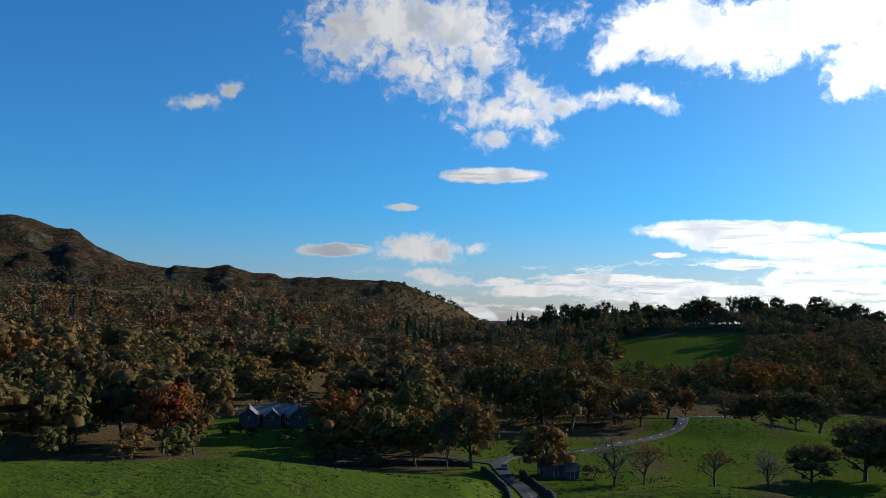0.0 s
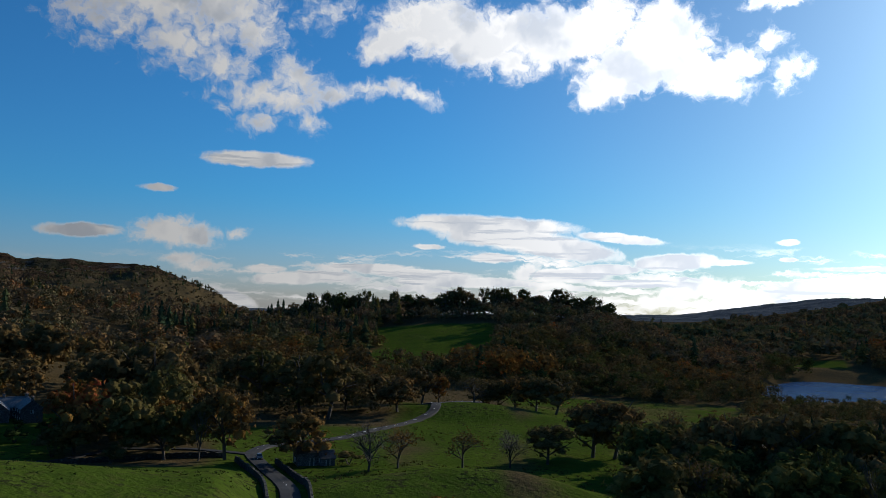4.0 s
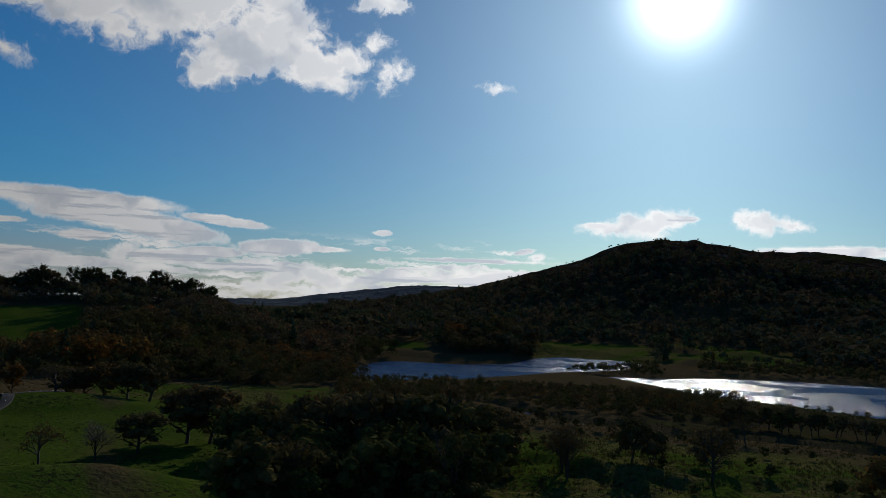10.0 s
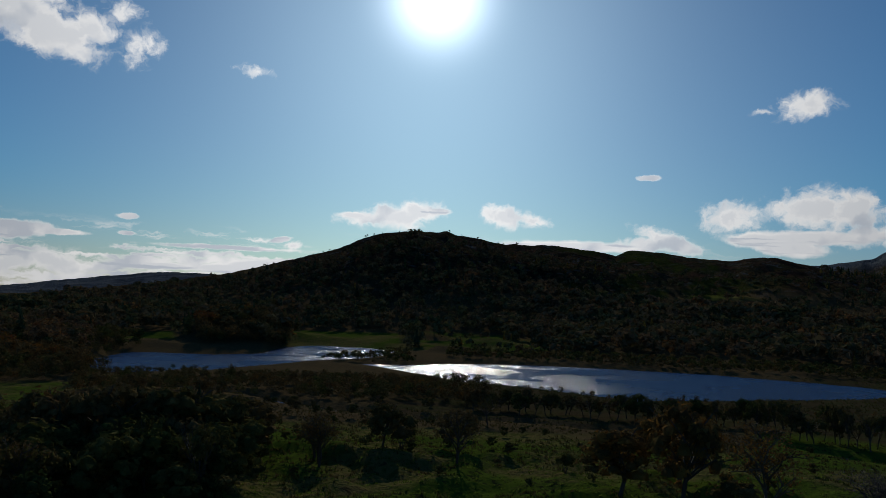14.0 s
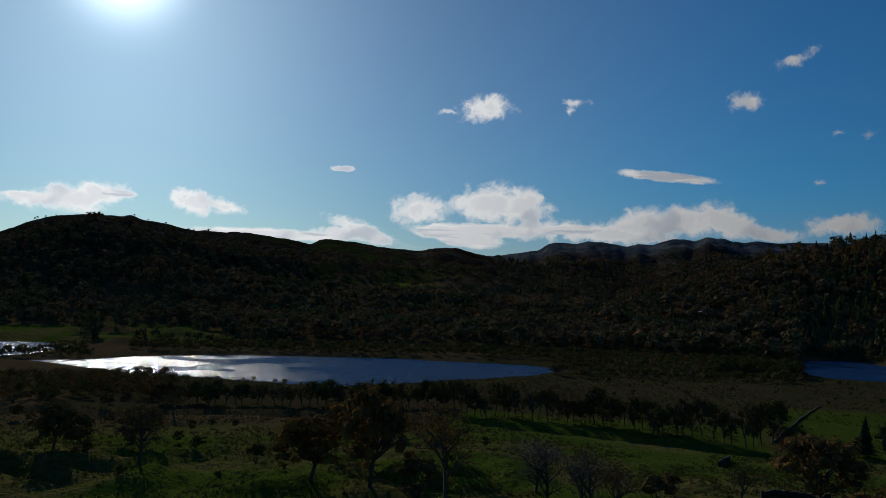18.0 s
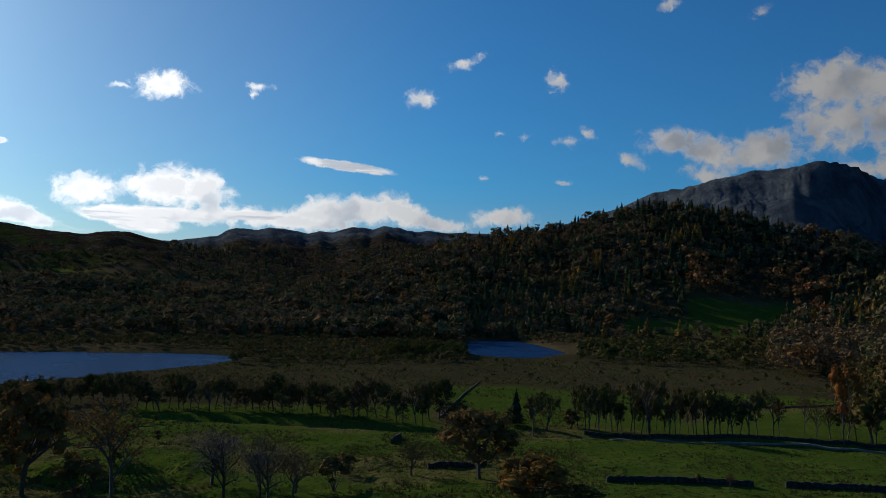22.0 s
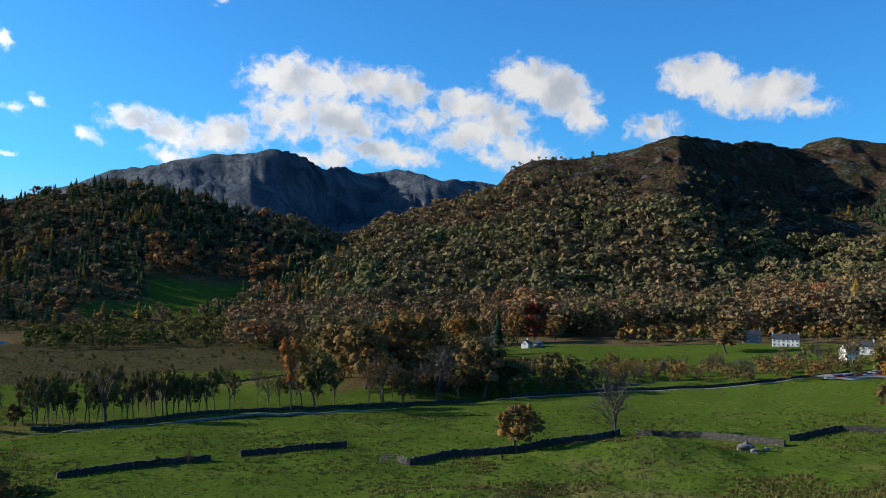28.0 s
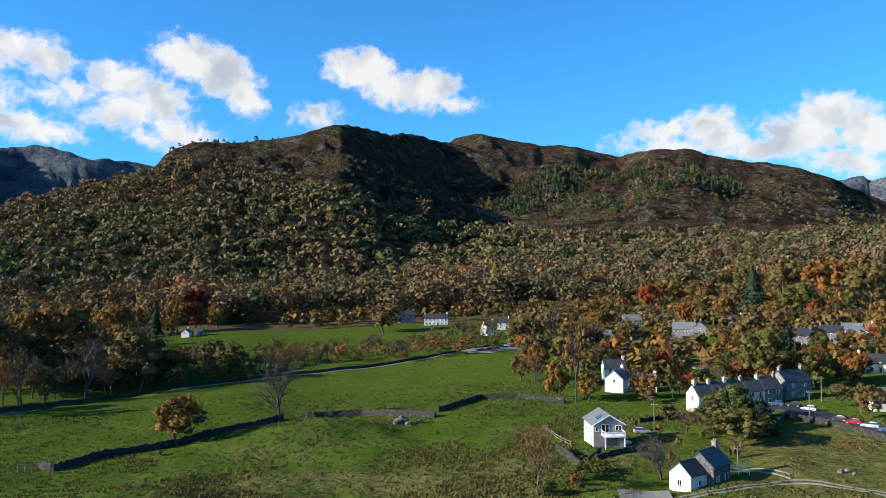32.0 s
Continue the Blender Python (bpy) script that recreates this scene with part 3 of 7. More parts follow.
# ---- land cover: boxes of bearing and distance with wavering edges ----
PASTURE = ((-90, 7, 0, 172), (-14.6, -8.4, 178, 268), (-1, 14, 60, 246), (13, 22, 60, 318), (21, 36, 60, 385), (11.6, 19.8, 455, 640), (36, 66, 60, 262), (60, 172, 60, 250), (80, 102.6, 244, 304), (102.6, 119, 244, 374), (119, 131.5, 246, 400), (138, 168, 236, 372), (131, 140, 240, 300), (140, 166, 372, 480), (114.5, 121.5, 858, 898), (118.5, 124.8, 872, 965), (127, 130, 720, 800), (50.0, 57, 690, 890), (57.8, 66, 705, 800), (58, 64, 825, 900), (39, 42, 690, 740), (63, 67, 740, 800), (-21, -15.5, 490, 545), (-1.2, 5, 372, 424), (-3, 3, 530, 620), (24.6, 31.5, 290, 372), (131, 134, 1120, 1180), (166, 200, 60, 230), (136, 139, 560, 640), (200, 270, 0, 400), (-90, -40, 0, 400))
GARDEN = ((164, 200, 225, 430), (-16, -8, 225, 275))
TUSSOCKY = ((179.5, 200, 137, 182), (182, 200, 90, 136), (134, 166, 90, 142), (172, 181, 90, 117))
ROUGH = ((36, 118, 90, 262), (49, 68, 700, 860), (22, 40, 200, 420), (143, 166, 100, 168), (174, 200, 90, 176), (119, 132, 300, 345))
BOG = ((84, 133, 330, 640), (56, 100, 300, 470), (88, 104, 470, 720))


def polar_mask(x, y, boxes, soft=5.0, seed=0):
    r, a = np.hypot(x, y), bearing(x, y)
    m = np.zeros(np.shape(r))
    wob = fbm(x / 30, y / 30, 3, 60 + seed) * 26
    for a0, a1, r0, r1 in boxes:
        side = np.minimum((a - a0), (a1 - a)) * np.pi / 180 * r
        m = np.maximum(m, smooth(np.minimum(np.minimum(r - r0, r1 - r), side) + wob, -soft, soft))
    return m


# ---- materials ----
def material(name):
    m = bpy.data.materials.new(name)
    m.use_nodes = True
    n = Nodes(m.node_tree)
    out = n.add("ShaderNodeOutputMaterial")
    return m, n, out


def principled(n, out, colour, rough=0.8, metal=0.0, spec=0.5, bump=None, strength=0.3, distance=0.05):
    p = n.add("ShaderNodeBsdfPrincipled")
    n.put(p.inputs["Base Color"], colour if isinstance(colour, bpy.types.NodeSocket) else (*colour, 1))
    n.put(p.inputs["Roughness"], rough)
    n.put(p.inputs["Metallic"], metal)
    p.inputs["Specular IOR Level"].default_value = spec
    if bump is not None:
        b = n.add("ShaderNodeBump")
        b.inputs["Strength"].default_value, b.inputs["Distance"].default_value = strength, distance
        n.link(bump, b.inputs["Height"])
        n.link(b.outputs[0], p.inputs["Normal"])
    n.link(p.outputs[0], out.inputs[0])
    return p


def plain(name, colour, rough=0.7, metal=0.0, grain=6.0, vary=0.25, bump=0.15, spec=0.4, dist=0.02):
    """A surface of one colour with grain and blotches at two scales."""
    m, n, out = material(name)
    co = n.add("ShaderNodeTexCoord").outputs["Object"]
    big, small = n.noise(grain * 0.12, 3, 0.6, co), n.noise(grain, 4, 0.6, co)
    f = n.math("ADD", n.math("MULTIPLY", big.outputs[0], 0.6), n.math("MULTIPLY", small.outputs[0], 0.4))
    info = n.add("ShaderNodeObjectInfo")
    f = n.math("ADD", f, n.math("MULTIPLY", n.math("SUBTRACT", info.outputs["Random"], 0.5), 0.12))
    lo, hi = tuple(c * (1 - vary) for c in colour), tuple(min(1, c * (1 + vary)) for c in colour)
    col = n.ramp(f, ((0.3, lo), (0.7, hi)))
    principled(n, out, col, rough, metal, spec, small.outputs[0], bump, dist)
    return m


def attribute(n, name):
    a = n.add("ShaderNodeAttribute")
    a.attribute_name = name
    return a.outputs["Fac"]


def land_material():
    m, n, out = material("land")
    co = n.add("ShaderNodeTexCoord").outputs["Object"]
    wide, mid, fine = n.noise(0.012, 4, 0.6, co), n.noise(0.09, 5, 0.62, co), n.noise(0.9, 5, 0.65, co)
    tuft = n.noise(0.35, 4, 0.7, co, 0.6)
    litter = n.ramp(fine.outputs[0], ((0.3, (0.045, 0.036, 0.019)), (0.52, (0.098, 0.070, 0.036)), (0.75, (0.17, 0.110, 0.052))))
    grass = n.ramp(mid.outputs[0], ((0.28, (0.034, 0.064, 0.008)), (0.5, (0.058, 0.098, 0.010)), (0.72, (0.092, 0.128, 0.019))))
    grass = n.mix(n.math("MULTIPLY", n.step(tuft.outputs[0], 0.52, 0.66), 0.6), grass, (0.070, 0.068, 0.020))
    grass = n.mix(n.math("MULTIPLY", n.step(fine.outputs[0], 0.35, 0.75), 0.35), grass, (0.085, 0.125, 0.018))
    speck = n.noise(0.75, 3, 0.6, co)
    grass = n.mix(n.math("MULTIPLY", n.step(speck.outputs[0], 0.53, 0.59), n.step(mid.outputs[0], 0.38, 0.60)), grass, (0.030, 0.036, 0.012))
    rough = n.ramp(tuft.outputs[0], ((0.32, (0.040, 0.062, 0.012)), (0.46, (0.100, 0.098, 0.028)), (0.56, (0.150, 0.122, 0.044)), (0.68, (0.055, 0.040, 0.020))))
    bog = n.ramp(mid.outputs[0], ((0.3, (0.030, 0.034, 0.013)), (0.46, (0.070, 0.048, 0.028)), (0.58, (0.050, 0.052, 0.020)), (0.7, (0.085, 0.068, 0.033))))
    bog = n.mix(n.math("MULTIPLY", n.step(tuft.outputs[0], 0.50, 0.60), 0.6), bog, (0.024, 0.022, 0.010))
    rocky = n.noise(0.03, 8, 0.72, co, 0.4)
    crag = n.noise(0.011, 9, 0.66, co, 0.6)
    heather = n.ramp(crag.outputs[0], ((0.36, (0.018, 0.016, 0.015)), (0.43, (0.062, 0.040, 0.032)), (0.49, (0.130, 0.072, 0.046)), (0.54, (0.050, 0.044, 0.026)), (0.60, (0.120, 0.100, 0.056)), (0.67, (0.036, 0.032, 0.028))))
    stone = n.ramp(fine.outputs[0], ((0.3, (0.07, 0.07, 0.072)), (0.7, (0.24, 0.24, 0.235))))
    heather = n.mix(n.step(rocky.outputs[0], 0.54, 0.62), heather, stone)
    scrub = n.noise(0.10, 4, 0.7, co, 0.3)
    heather = n.mix(n.math("MULTIPLY", n.step(scrub.outputs[0], 0.54, 0.60), 0.85), heather, (0.022, 0.024, 0.014))
    # Rock of the far fells, its blue cast standing in for distance haze
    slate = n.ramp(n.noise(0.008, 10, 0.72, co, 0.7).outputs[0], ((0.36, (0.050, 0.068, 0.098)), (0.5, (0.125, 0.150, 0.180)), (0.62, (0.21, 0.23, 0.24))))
    col = n.mix(attribute(n, "fell"), litter, heather)
    col = n.mix(attribute(n, "bog"), col, bog)
    col = n.mix(attribute(n, "pasture"), col, grass)
    col = n.mix(attribute(n, "rough"), col, rough)
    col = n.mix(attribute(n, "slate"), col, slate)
    col = n.mix(n.math("MULTIPLY", wide.outputs[0], 0.3), col, (0.05, 0.05, 0.02))
    near = n.math("ADD", n.math("MULTIPLY", tuft.outputs[0], n.math("MULTIPLY_ADD", attribute(n, "rough"), 1.6, 0.45)), n.math("MULTIPLY", fine.outputs[0], 0.45))
    far = n.math("ADD", n.math("MULTIPLY", rocky.outputs[0], 48.0), n.math("MULTIPLY", crag.outputs[0], 90.0))
    h = n.math("MULTIPLY_ADD", far, attribute(n, "fell"), near)
    principled(n, out, col, 1.0, 0, 0.0, h, 1.0, 1.0).inputs["Diffuse Roughness"].default_value = 0.2
    return m


def water_material():
    """Wind-ruffled water: reflected upper sky painted in as a blue base, the sky and the sun scattered by small waves
    above.
    """
    m, n, out = material("water")
    co = n.add("ShaderNodeTexCoord").outputs["Object"]
    a, b = n.noise(0.55, 5, 0.68, co), n.noise(0.02, 4, 0.55, co, 0.4)
    gust = n.step(b.outputs[0], 0.40, 0.60)
    h = n.math("MULTIPLY", a.outputs[0], n.math("MULTIPLY_ADD", gust, 0.6, 0.6))
    bump = n.add("ShaderNodeBump")
    bump.inputs["Strength"].default_value, bump.inputs["Distance"].default_value = 1.0, 0.6
    n.link(h, bump.inputs["Height"])
    mirror_blue, top, both = n.add("ShaderNodeBsdfDiffuse"), n.add("ShaderNodeBsdfGlossy"), n.add("ShaderNodeMixShader")
    n.link(n.mix(gust, (0.012, 0.042, 0.115), (0.008, 0.030, 0.085)), mirror_blue.inputs[0])
    top.inputs["Color"].default_value = (0.86, 0.93, 1.0, 1)
    n.link(n.math("MULTIPLY_ADD", gust, 0.06, 0.10), top.inputs["Roughness"])
    n.link(bump.outputs[0], top.inputs["Normal"])
    both.inputs[0].default_value = 0.14
    n.link(mirror_blue.outputs[0], both.inputs[1])
    n.link(top.outputs[0], both.inputs[2])
    n.link(both.outputs[0], out.inputs[0])
    return m


def leaf_material(name, stops, see_through=0.3, grain=1.3, gaps=0.42):
    """Autumn leaves: the tree's own tint picks the colour, each leaf clump varies a little."""
    m, n, out = material(name)
    tint = attribute(n, "tint")
    isle = n.add("ShaderNodeNewGeometry").outputs["Random Per Island"]
    info = n.add("ShaderNodeObjectInfo").outputs["Random"]
    f = n.math("ADD", n.math("ADD", tint, n.math("MULTIPLY", n.math("SUBTRACT", isle, 0.5), 0.16)), n.math("MULTIPLY", n.math("SUBTRACT", info, 0.5), 0.22))
    col = n.ramp(f, stops)
    co = n.add("ShaderNodeTexCoord").outputs["Object"]
    spots = n.noise(1.7, 4, 0.7, co)
    v = n.math("MULTIPLY_ADD", isle, 0.7, n.math("MULTIPLY", spots.outputs[0], 0.7))
    col = n.mix(1.0, col, n.ramp(v, ((0.25, (0.45, 0.45, 0.45)), (0.95, (1.25, 1.25, 1.25)))), "MULTIPLY")
    where = n.add("ShaderNodeNewGeometry").outputs["Position"]
    leafy = n.noise(grain, 2, 0.6, where)
    b = n.add("ShaderNodeBump")
    b.inputs["Strength"].default_value, b.inputs["Distance"].default_value = 1.0, 0.6 / grain
    n.link(leafy.outputs[0], b.inputs["Height"])
    dif, tr, mixer = n.add("ShaderNodeBsdfDiffuse"), n.add("ShaderNodeBsdfTranslucent"), n.add("ShaderNodeMixShader")
    for s in (dif, tr):
        n.link(col, s.inputs[0])
        n.link(b.outputs[0], s.inputs["Normal"])
    mixer.inputs[0].default_value = see_through
    n.link(dif.outputs[0], mixer.inputs[1])
    n.link(tr.outputs[0], mixer.inputs[2])
    # gaps between the leaves of a clump
    gap, holes = n.add("ShaderNodeBsdfTransparent"), n.add("ShaderNodeMixShader")
    n.link(n.math("GREATER_THAN", leafy.outputs[0], gaps), holes.inputs[0])
    n.link(gap.outputs[0], holes.inputs[1])
    n.link(mixer.outputs[0], holes.inputs[2])
    n.link(holes.outputs[0], out.inputs[0])
    return m


M_LAND, M_WATER = land_material(), water_material()
LEAF_COLOURS = ((0.0, (0.036, 0.056, 0.018)), (0.18, (0.078, 0.082, 0.022)), (0.32, (0.100, 0.092, 0.030)), (0.42, (0.110, 0.088, 0.032)), (0.56, (0.122, 0.086, 0.037)), (0.70, (0.150, 0.090, 0.034)), (0.82, (0.200, 0.108, 0.026)), (0.93, (0.20, 0.070, 0.024)), (1.0, (0.19, 0.026, 0.020)))
M_LEAF = leaf_material("autumn_leaves", LEAF_COLOURS, 0.12, 2.4, 0.40)
# Leaf colours for the distant woods, a little paler and bluer
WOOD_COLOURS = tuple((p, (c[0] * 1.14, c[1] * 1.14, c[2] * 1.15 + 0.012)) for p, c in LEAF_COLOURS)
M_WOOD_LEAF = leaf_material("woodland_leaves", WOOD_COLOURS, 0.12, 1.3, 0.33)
M_TREE_LEAF = leaf_material("tree_leaves", LEAF_COLOURS, 0.12, 3.4, 0.42)
M_SPRAY = leaf_material("thin_leaves", LEAF_COLOURS, 0.15, 4.0, 0.40)
M_GRASS = leaf_material("grass_blades", ((0.0, (0.045, 0.078, 0.012)), (0.5, (0.075, 0.108, 0.018)), (1.0, (0.125, 0.125, 0.035))), 0.5, 2.0, 0.0)
M_NEEDLE = leaf_material("conifer_needles", ((0.0, (0.024, 0.044, 0.026)), (0.5, (0.050, 0.074, 0.036)), (0.75, (0.084, 0.096, 0.034)), (1.0, (0.25, 0.155, 0.034))), 0.12)
M_TWIG = plain("grey_twigs", (0.052, 0.043, 0.036), 0.9, 0, 3.0, 0.35)
M_BARK = plain("bark", (0.075, 0.060, 0.046), 0.92, 0, 5.0, 0.4, 0.5)

# ---- meshes out of arrays ----
def array_mesh(name, verts, tris, mats, tint=None, smooth_faces=False):
    me = bpy.data.meshes.new(name)
    nv, nt = len(verts), len(tris)
    k = tris.shape[1]
    me.vertices.add(nv)
    me.vertices.foreach_set("co", np.ascontiguousarray(verts, np.float32).ravel())
    me.loops.add(nt * k)
    me.loops.foreach_set("vertex_index", np.ascontiguousarray(tris, np.int32).ravel())
    me.polygons.add(nt)
    me.polygons.foreach_set("loop_start", np.arange(0, nt * k, k, dtype=np.int32))
    me.polygons.foreach_set("loop_total", np.full(nt, k, np.int32))
    me.polygons.foreach_set("use_smooth", np.full(nt, smooth_faces, bool))
    if tint is not None:
        me.attributes.new("tint", "FLOAT", "POINT").data.foreach_set("value", np.ascontiguousarray(tint, np.float32))
    for m in mats:
        me.materials.append(m)
    me.update(calc_edges=True)
    return me


def build_land():
    i, j = np.meshgrid(np.arange(RINGS - 1), np.arange(SPOKES), indexing="ij")
    a, b = i * SPOKES + j, i * SPOKES + (j + 1) % SPOKES
    quads = np.stack([a, b, b + SPOKES, a + SPOKES], -1).reshape(-1, 4)[:, ::-1]
    verts = np.stack([GX, GY, GZ], -1).reshape(-1, 3)
    me = array_mesh("ground", verts, quads, [M_LAND], None, True)
    # the ring under the eye
    bm = bmesh.new()
    bm.from_mesh(me)
    bm.verts.ensure_lookup_table()
    bm.faces.new([bm.verts[k] for k in range(SPOKES)][::-1])
    bm.to_mesh(me)
    bm.free()
    x, y = GX.ravel(), GY.ravel()
    r, a = np.hypot(x, y), bearing(x, y)
    lift = GZ.ravel()
    fell = np.maximum(smooth(lift + fbm(x / 90, y / 90, 4, 9) * 90, 50, 95), smooth(r, 1900, 2200))
    pasture = polar_mask(x, y, PASTURE + GARDEN)
    lakefell_grass = smooth(fbm(x / 120, y / 60, 4, 91), 0.03, 0.12) * smooth(a, 62, 66) * smooth(a, 84, 78) * smooth(r, 1150, 1300) * smooth(r, 1900, 1700)
    values = {
        "fell": fell,
        "pasture": np.maximum(pasture, lakefell_grass * 0.7),
        "rough": np.maximum(polar_mask(x, y, ROUGH, 8, 3) * smooth(fbm(x / 25, y / 25, 4, 71), -0.05, 0.12) * 0.9, polar_mask(x, y, TUSSOCKY, 6, 3) * smooth(fbm(x / 18, y / 18, 4, 77), -0.22, 0.06) * 0.85),
        "bog": polar_mask(x, y, BOG, 8, 5),
        # Fells beyond about 2200 steps take the haze-blue rock colour
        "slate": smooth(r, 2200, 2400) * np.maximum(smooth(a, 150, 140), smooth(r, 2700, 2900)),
    }
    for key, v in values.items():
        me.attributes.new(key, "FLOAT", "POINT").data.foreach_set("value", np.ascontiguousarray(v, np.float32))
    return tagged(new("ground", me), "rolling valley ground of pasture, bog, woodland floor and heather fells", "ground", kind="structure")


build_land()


def build_water():
    for k, (name, label) in enumerate((("lake", "dark blue rippled lake glittering in low sun"), ("lake", "blue lake reach with sun glitter along reed beds"), ("pond", "small dark blue tarn among reed beds"))):
        la, near, far = zip(*LAKES[k])
        bm = bmesh.new()
        last = None
        for a in np.arange(la[0] - 2, la[-1] + 2.01, 0.5):
            row = [bm.verts.new((*at(a, r), 0.0)) for r in (np.interp(a, la, near) - 24, np.interp(a, la, far) + 24)]
            if last:
                f = bm.faces.new((last[0], row[0], row[1], last[1]))
                f.normal_update()
                if f.normal.z < 0:
                    f.normal_flip()
            last = row
        me = bpy.data.meshes.new(name)
        bm.to_mesh(me)
        bm.free()
        me.materials.append(M_WATER)
        tagged(new(name, me), label, "water", kind="structure")
    bm = bmesh.new()
    last = None
    for q in range(len(RIVER) - 1):
        for s in range(6):
            t = s / 6
            a, r = RIVER[q][0] + (RIVER[q + 1][0] - RIVER[q][0]) * t, RIVER[q][1] + (RIVER[q + 1][1] - RIVER[q][1]) * t
            x0, y0 = at(a, r - 2.4)
            x1, y1 = at(a, r + 2.4)
            cx, cy = at(a, r)
            z = float(ground(cx, cy)) + 0.35
            row = (bm.verts.new((x0, y0, z)), bm.verts.new((x1, y1, z)))
            if last:
                bm.faces.new((last[1], last[0], row[0], row[1]))
            last = row
    bmesh.ops.recalc_face_normals(bm, faces=bm.faces)
    me = bpy.data.meshes.new("river")
    bm.to_mesh(me)
    bm.free()
    me.materials.append(M_WATER)
    tagged(new("river", me), "narrow winding river between grassy banks", "water", kind="structure")


build_water()

# ---- trees as arrays ----
def rand_dirs(rng, n):
    v = rng.normal(size=(n, 3))
    return v / np.linalg.norm(v, axis=1)[:, None]


def leaf_cards(rng, centres, normals, size, sides=3):
    """One small three- or four-cornered leaf clump at every centre, roughly facing along its normal."""
    n = len(centres)
    nrm = normals + 0.4 * rand_dirs(rng, n)
    nrm /= np.linalg.norm(nrm, axis=1)[:, None]
    u = np.cross(nrm, rand_dirs(rng, n))
    u /= np.linalg.norm(u, axis=1)[:, None]
    w = np.cross(nrm, u)
    s = size * rng.uniform(0.6, 1.4, n)
    corners = []
    for k in range(sides):
        ang = 2 * math.pi * k / sides + rng.uniform(-0.4, 0.4, n)
        q = s * rng.uniform(0.7, 1.2, n)
        corners.append(centres + u * (np.cos(ang) * q)[:, None] + w * (np.sin(ang) * q)[:, None] + nrm * (rng.uniform(-0.25, 0.25, n) * s)[:, None])
    v = np.stack(corners, 1).reshape(-1, 3)
    f = np.arange(n * sides).reshape(n, sides)
    return v, f


def boss_shape():
    """Corners and triangles of the core of a leaf boss: a rough ball, open below."""
    bm = bmesh.new()
    bmesh.ops.create_icosphere(bm, subdivisions=1, radius=1)
    d = np.array([q.co[:] for q in bm.verts])
    f = np.array([[q.index for q in face.verts] for face in bm.faces])
    bm.free()
    f = f[d[f].mean(1)[:, 2] > -0.5]
    used, inv = np.unique(f, return_inverse=True)
    return d[used], inv.reshape(-1, 3)


BOSS_V, BOSS_F = boss_shape()


def leafy_crown(rng, bosses, cards, wide, tall, base, size, card, core_size=0.58):
    """A crown of leaf clumps gathered into rounded bosses on a dome, with gaps between; as corners and triangles."""
    d = rand_dirs(rng, bosses)
    d[:, 2] = np.abs(d[:, 2]) * np.where(rng.random(bosses) < 0.72, 1, -0.8)
    reach = rng.uniform(0.30, 1.0, bosses) ** 0.6
    r = size * rng.uniform(0.65, 1.35, bosses)
    c = np.stack([d[:, 0] * (wide - r * 0.8) * reach, d[:, 1] * (wide - r * 0.8) * reach, d[:, 2] * (tall * 0.5 - r * 0.5) * reach + base + tall * 0.5], 1)
    c[:, :2] += rng.normal(0, 0.06, 2) * (c[:, 2:3] - base)
    pick = rng.choice(bosses, cards, p=r ** 2 / (r ** 2).sum())
    out = rand_dirs(rng, cards)
    out[:, 2] = np.where(rng.random(cards) < 0.75, np.abs(out[:, 2]), out[:, 2])
    where = c[pick] + out * (r[pick] * rng.uniform(0.55, 1.1, cards))[:, None] * np.array([1.0, 1.0, 0.88])
    v, f = leaf_cards(rng, where, out, card)
    if core_size == 0:
        return v, f
    core = core_size / 0.8 * BOSS_V[None] * r[:, None, None] * rng.uniform(0.5, 1.0, (bosses, len(BOSS_V), 1)) * np.array([1.0, 1.0, 0.88]) + c[:, None]
    faces = BOSS_F[None] + (np.arange(bosses) * len(BOSS_V))[:, None, None]
    return np.concatenate([v, core.reshape(-1, 3)]), np.concatenate([f, faces.reshape(-1, 3) + len(v)])


def far_broadleaf(seed, bosses, cards, size, card, core_size=0.58):
    rng = np.random.default_rng(seed)
    wide, tall, base = rng.uniform(0.36, 0.48), rng.uniform(0.80, 0.94), 0.07
    return leafy_crown(rng, bosses, cards, wide, tall, base, size, card, core_size)


def far_conifer(seed, tiers, sides):
    """Drooping whorls of boughs on a spire, one metre tall."""
    rng = np.random.default_rng(seed)
    vs, fs = [], []
    c = 0
    for t in range(tiers):
        h = 0.08 + 0.90 * t / tiers
        rad = (0.25 * (1 - h) + 0.018) * rng.uniform(0.85, 1.15)
        for k in range(sides):
            a = 2 * math.pi * (k + rng.uniform(-0.3, 0.3)) / sides + t * 0.9
            q = rad * rng.uniform(0.7, 1.25)
            b = 2 * math.pi / sides * 0.62
            vs += [(0, 0, h + 0.15 + rng.uniform(-0.01, 0.02)), (math.cos(a - b) * q, math.sin(a - b) * q, h - 0.01), (math.cos(a + b) * q, math.sin(a + b) * q, h - rng.uniform(0, 0.03))]
            fs.append((c, c + 1, c + 2))
            c += 3
    return np.array(vs), np.array(fs)


BROAD_NEAR = [far_broadleaf(70 + k, 24, 270, 0.145, 0.042) for k in range(9)]
BROAD_MID = [far_broadleaf(10 + k, 16, 200, 0.18, 0.056, 0) for k in range(9)]
BROAD_FAR = [far_broadleaf(30 + k, 8, 44, 0.25, 0.13, 0) for k in range(9)]
CONIFER = [far_conifer(50 + k, 8, 6) for k in range(5)]


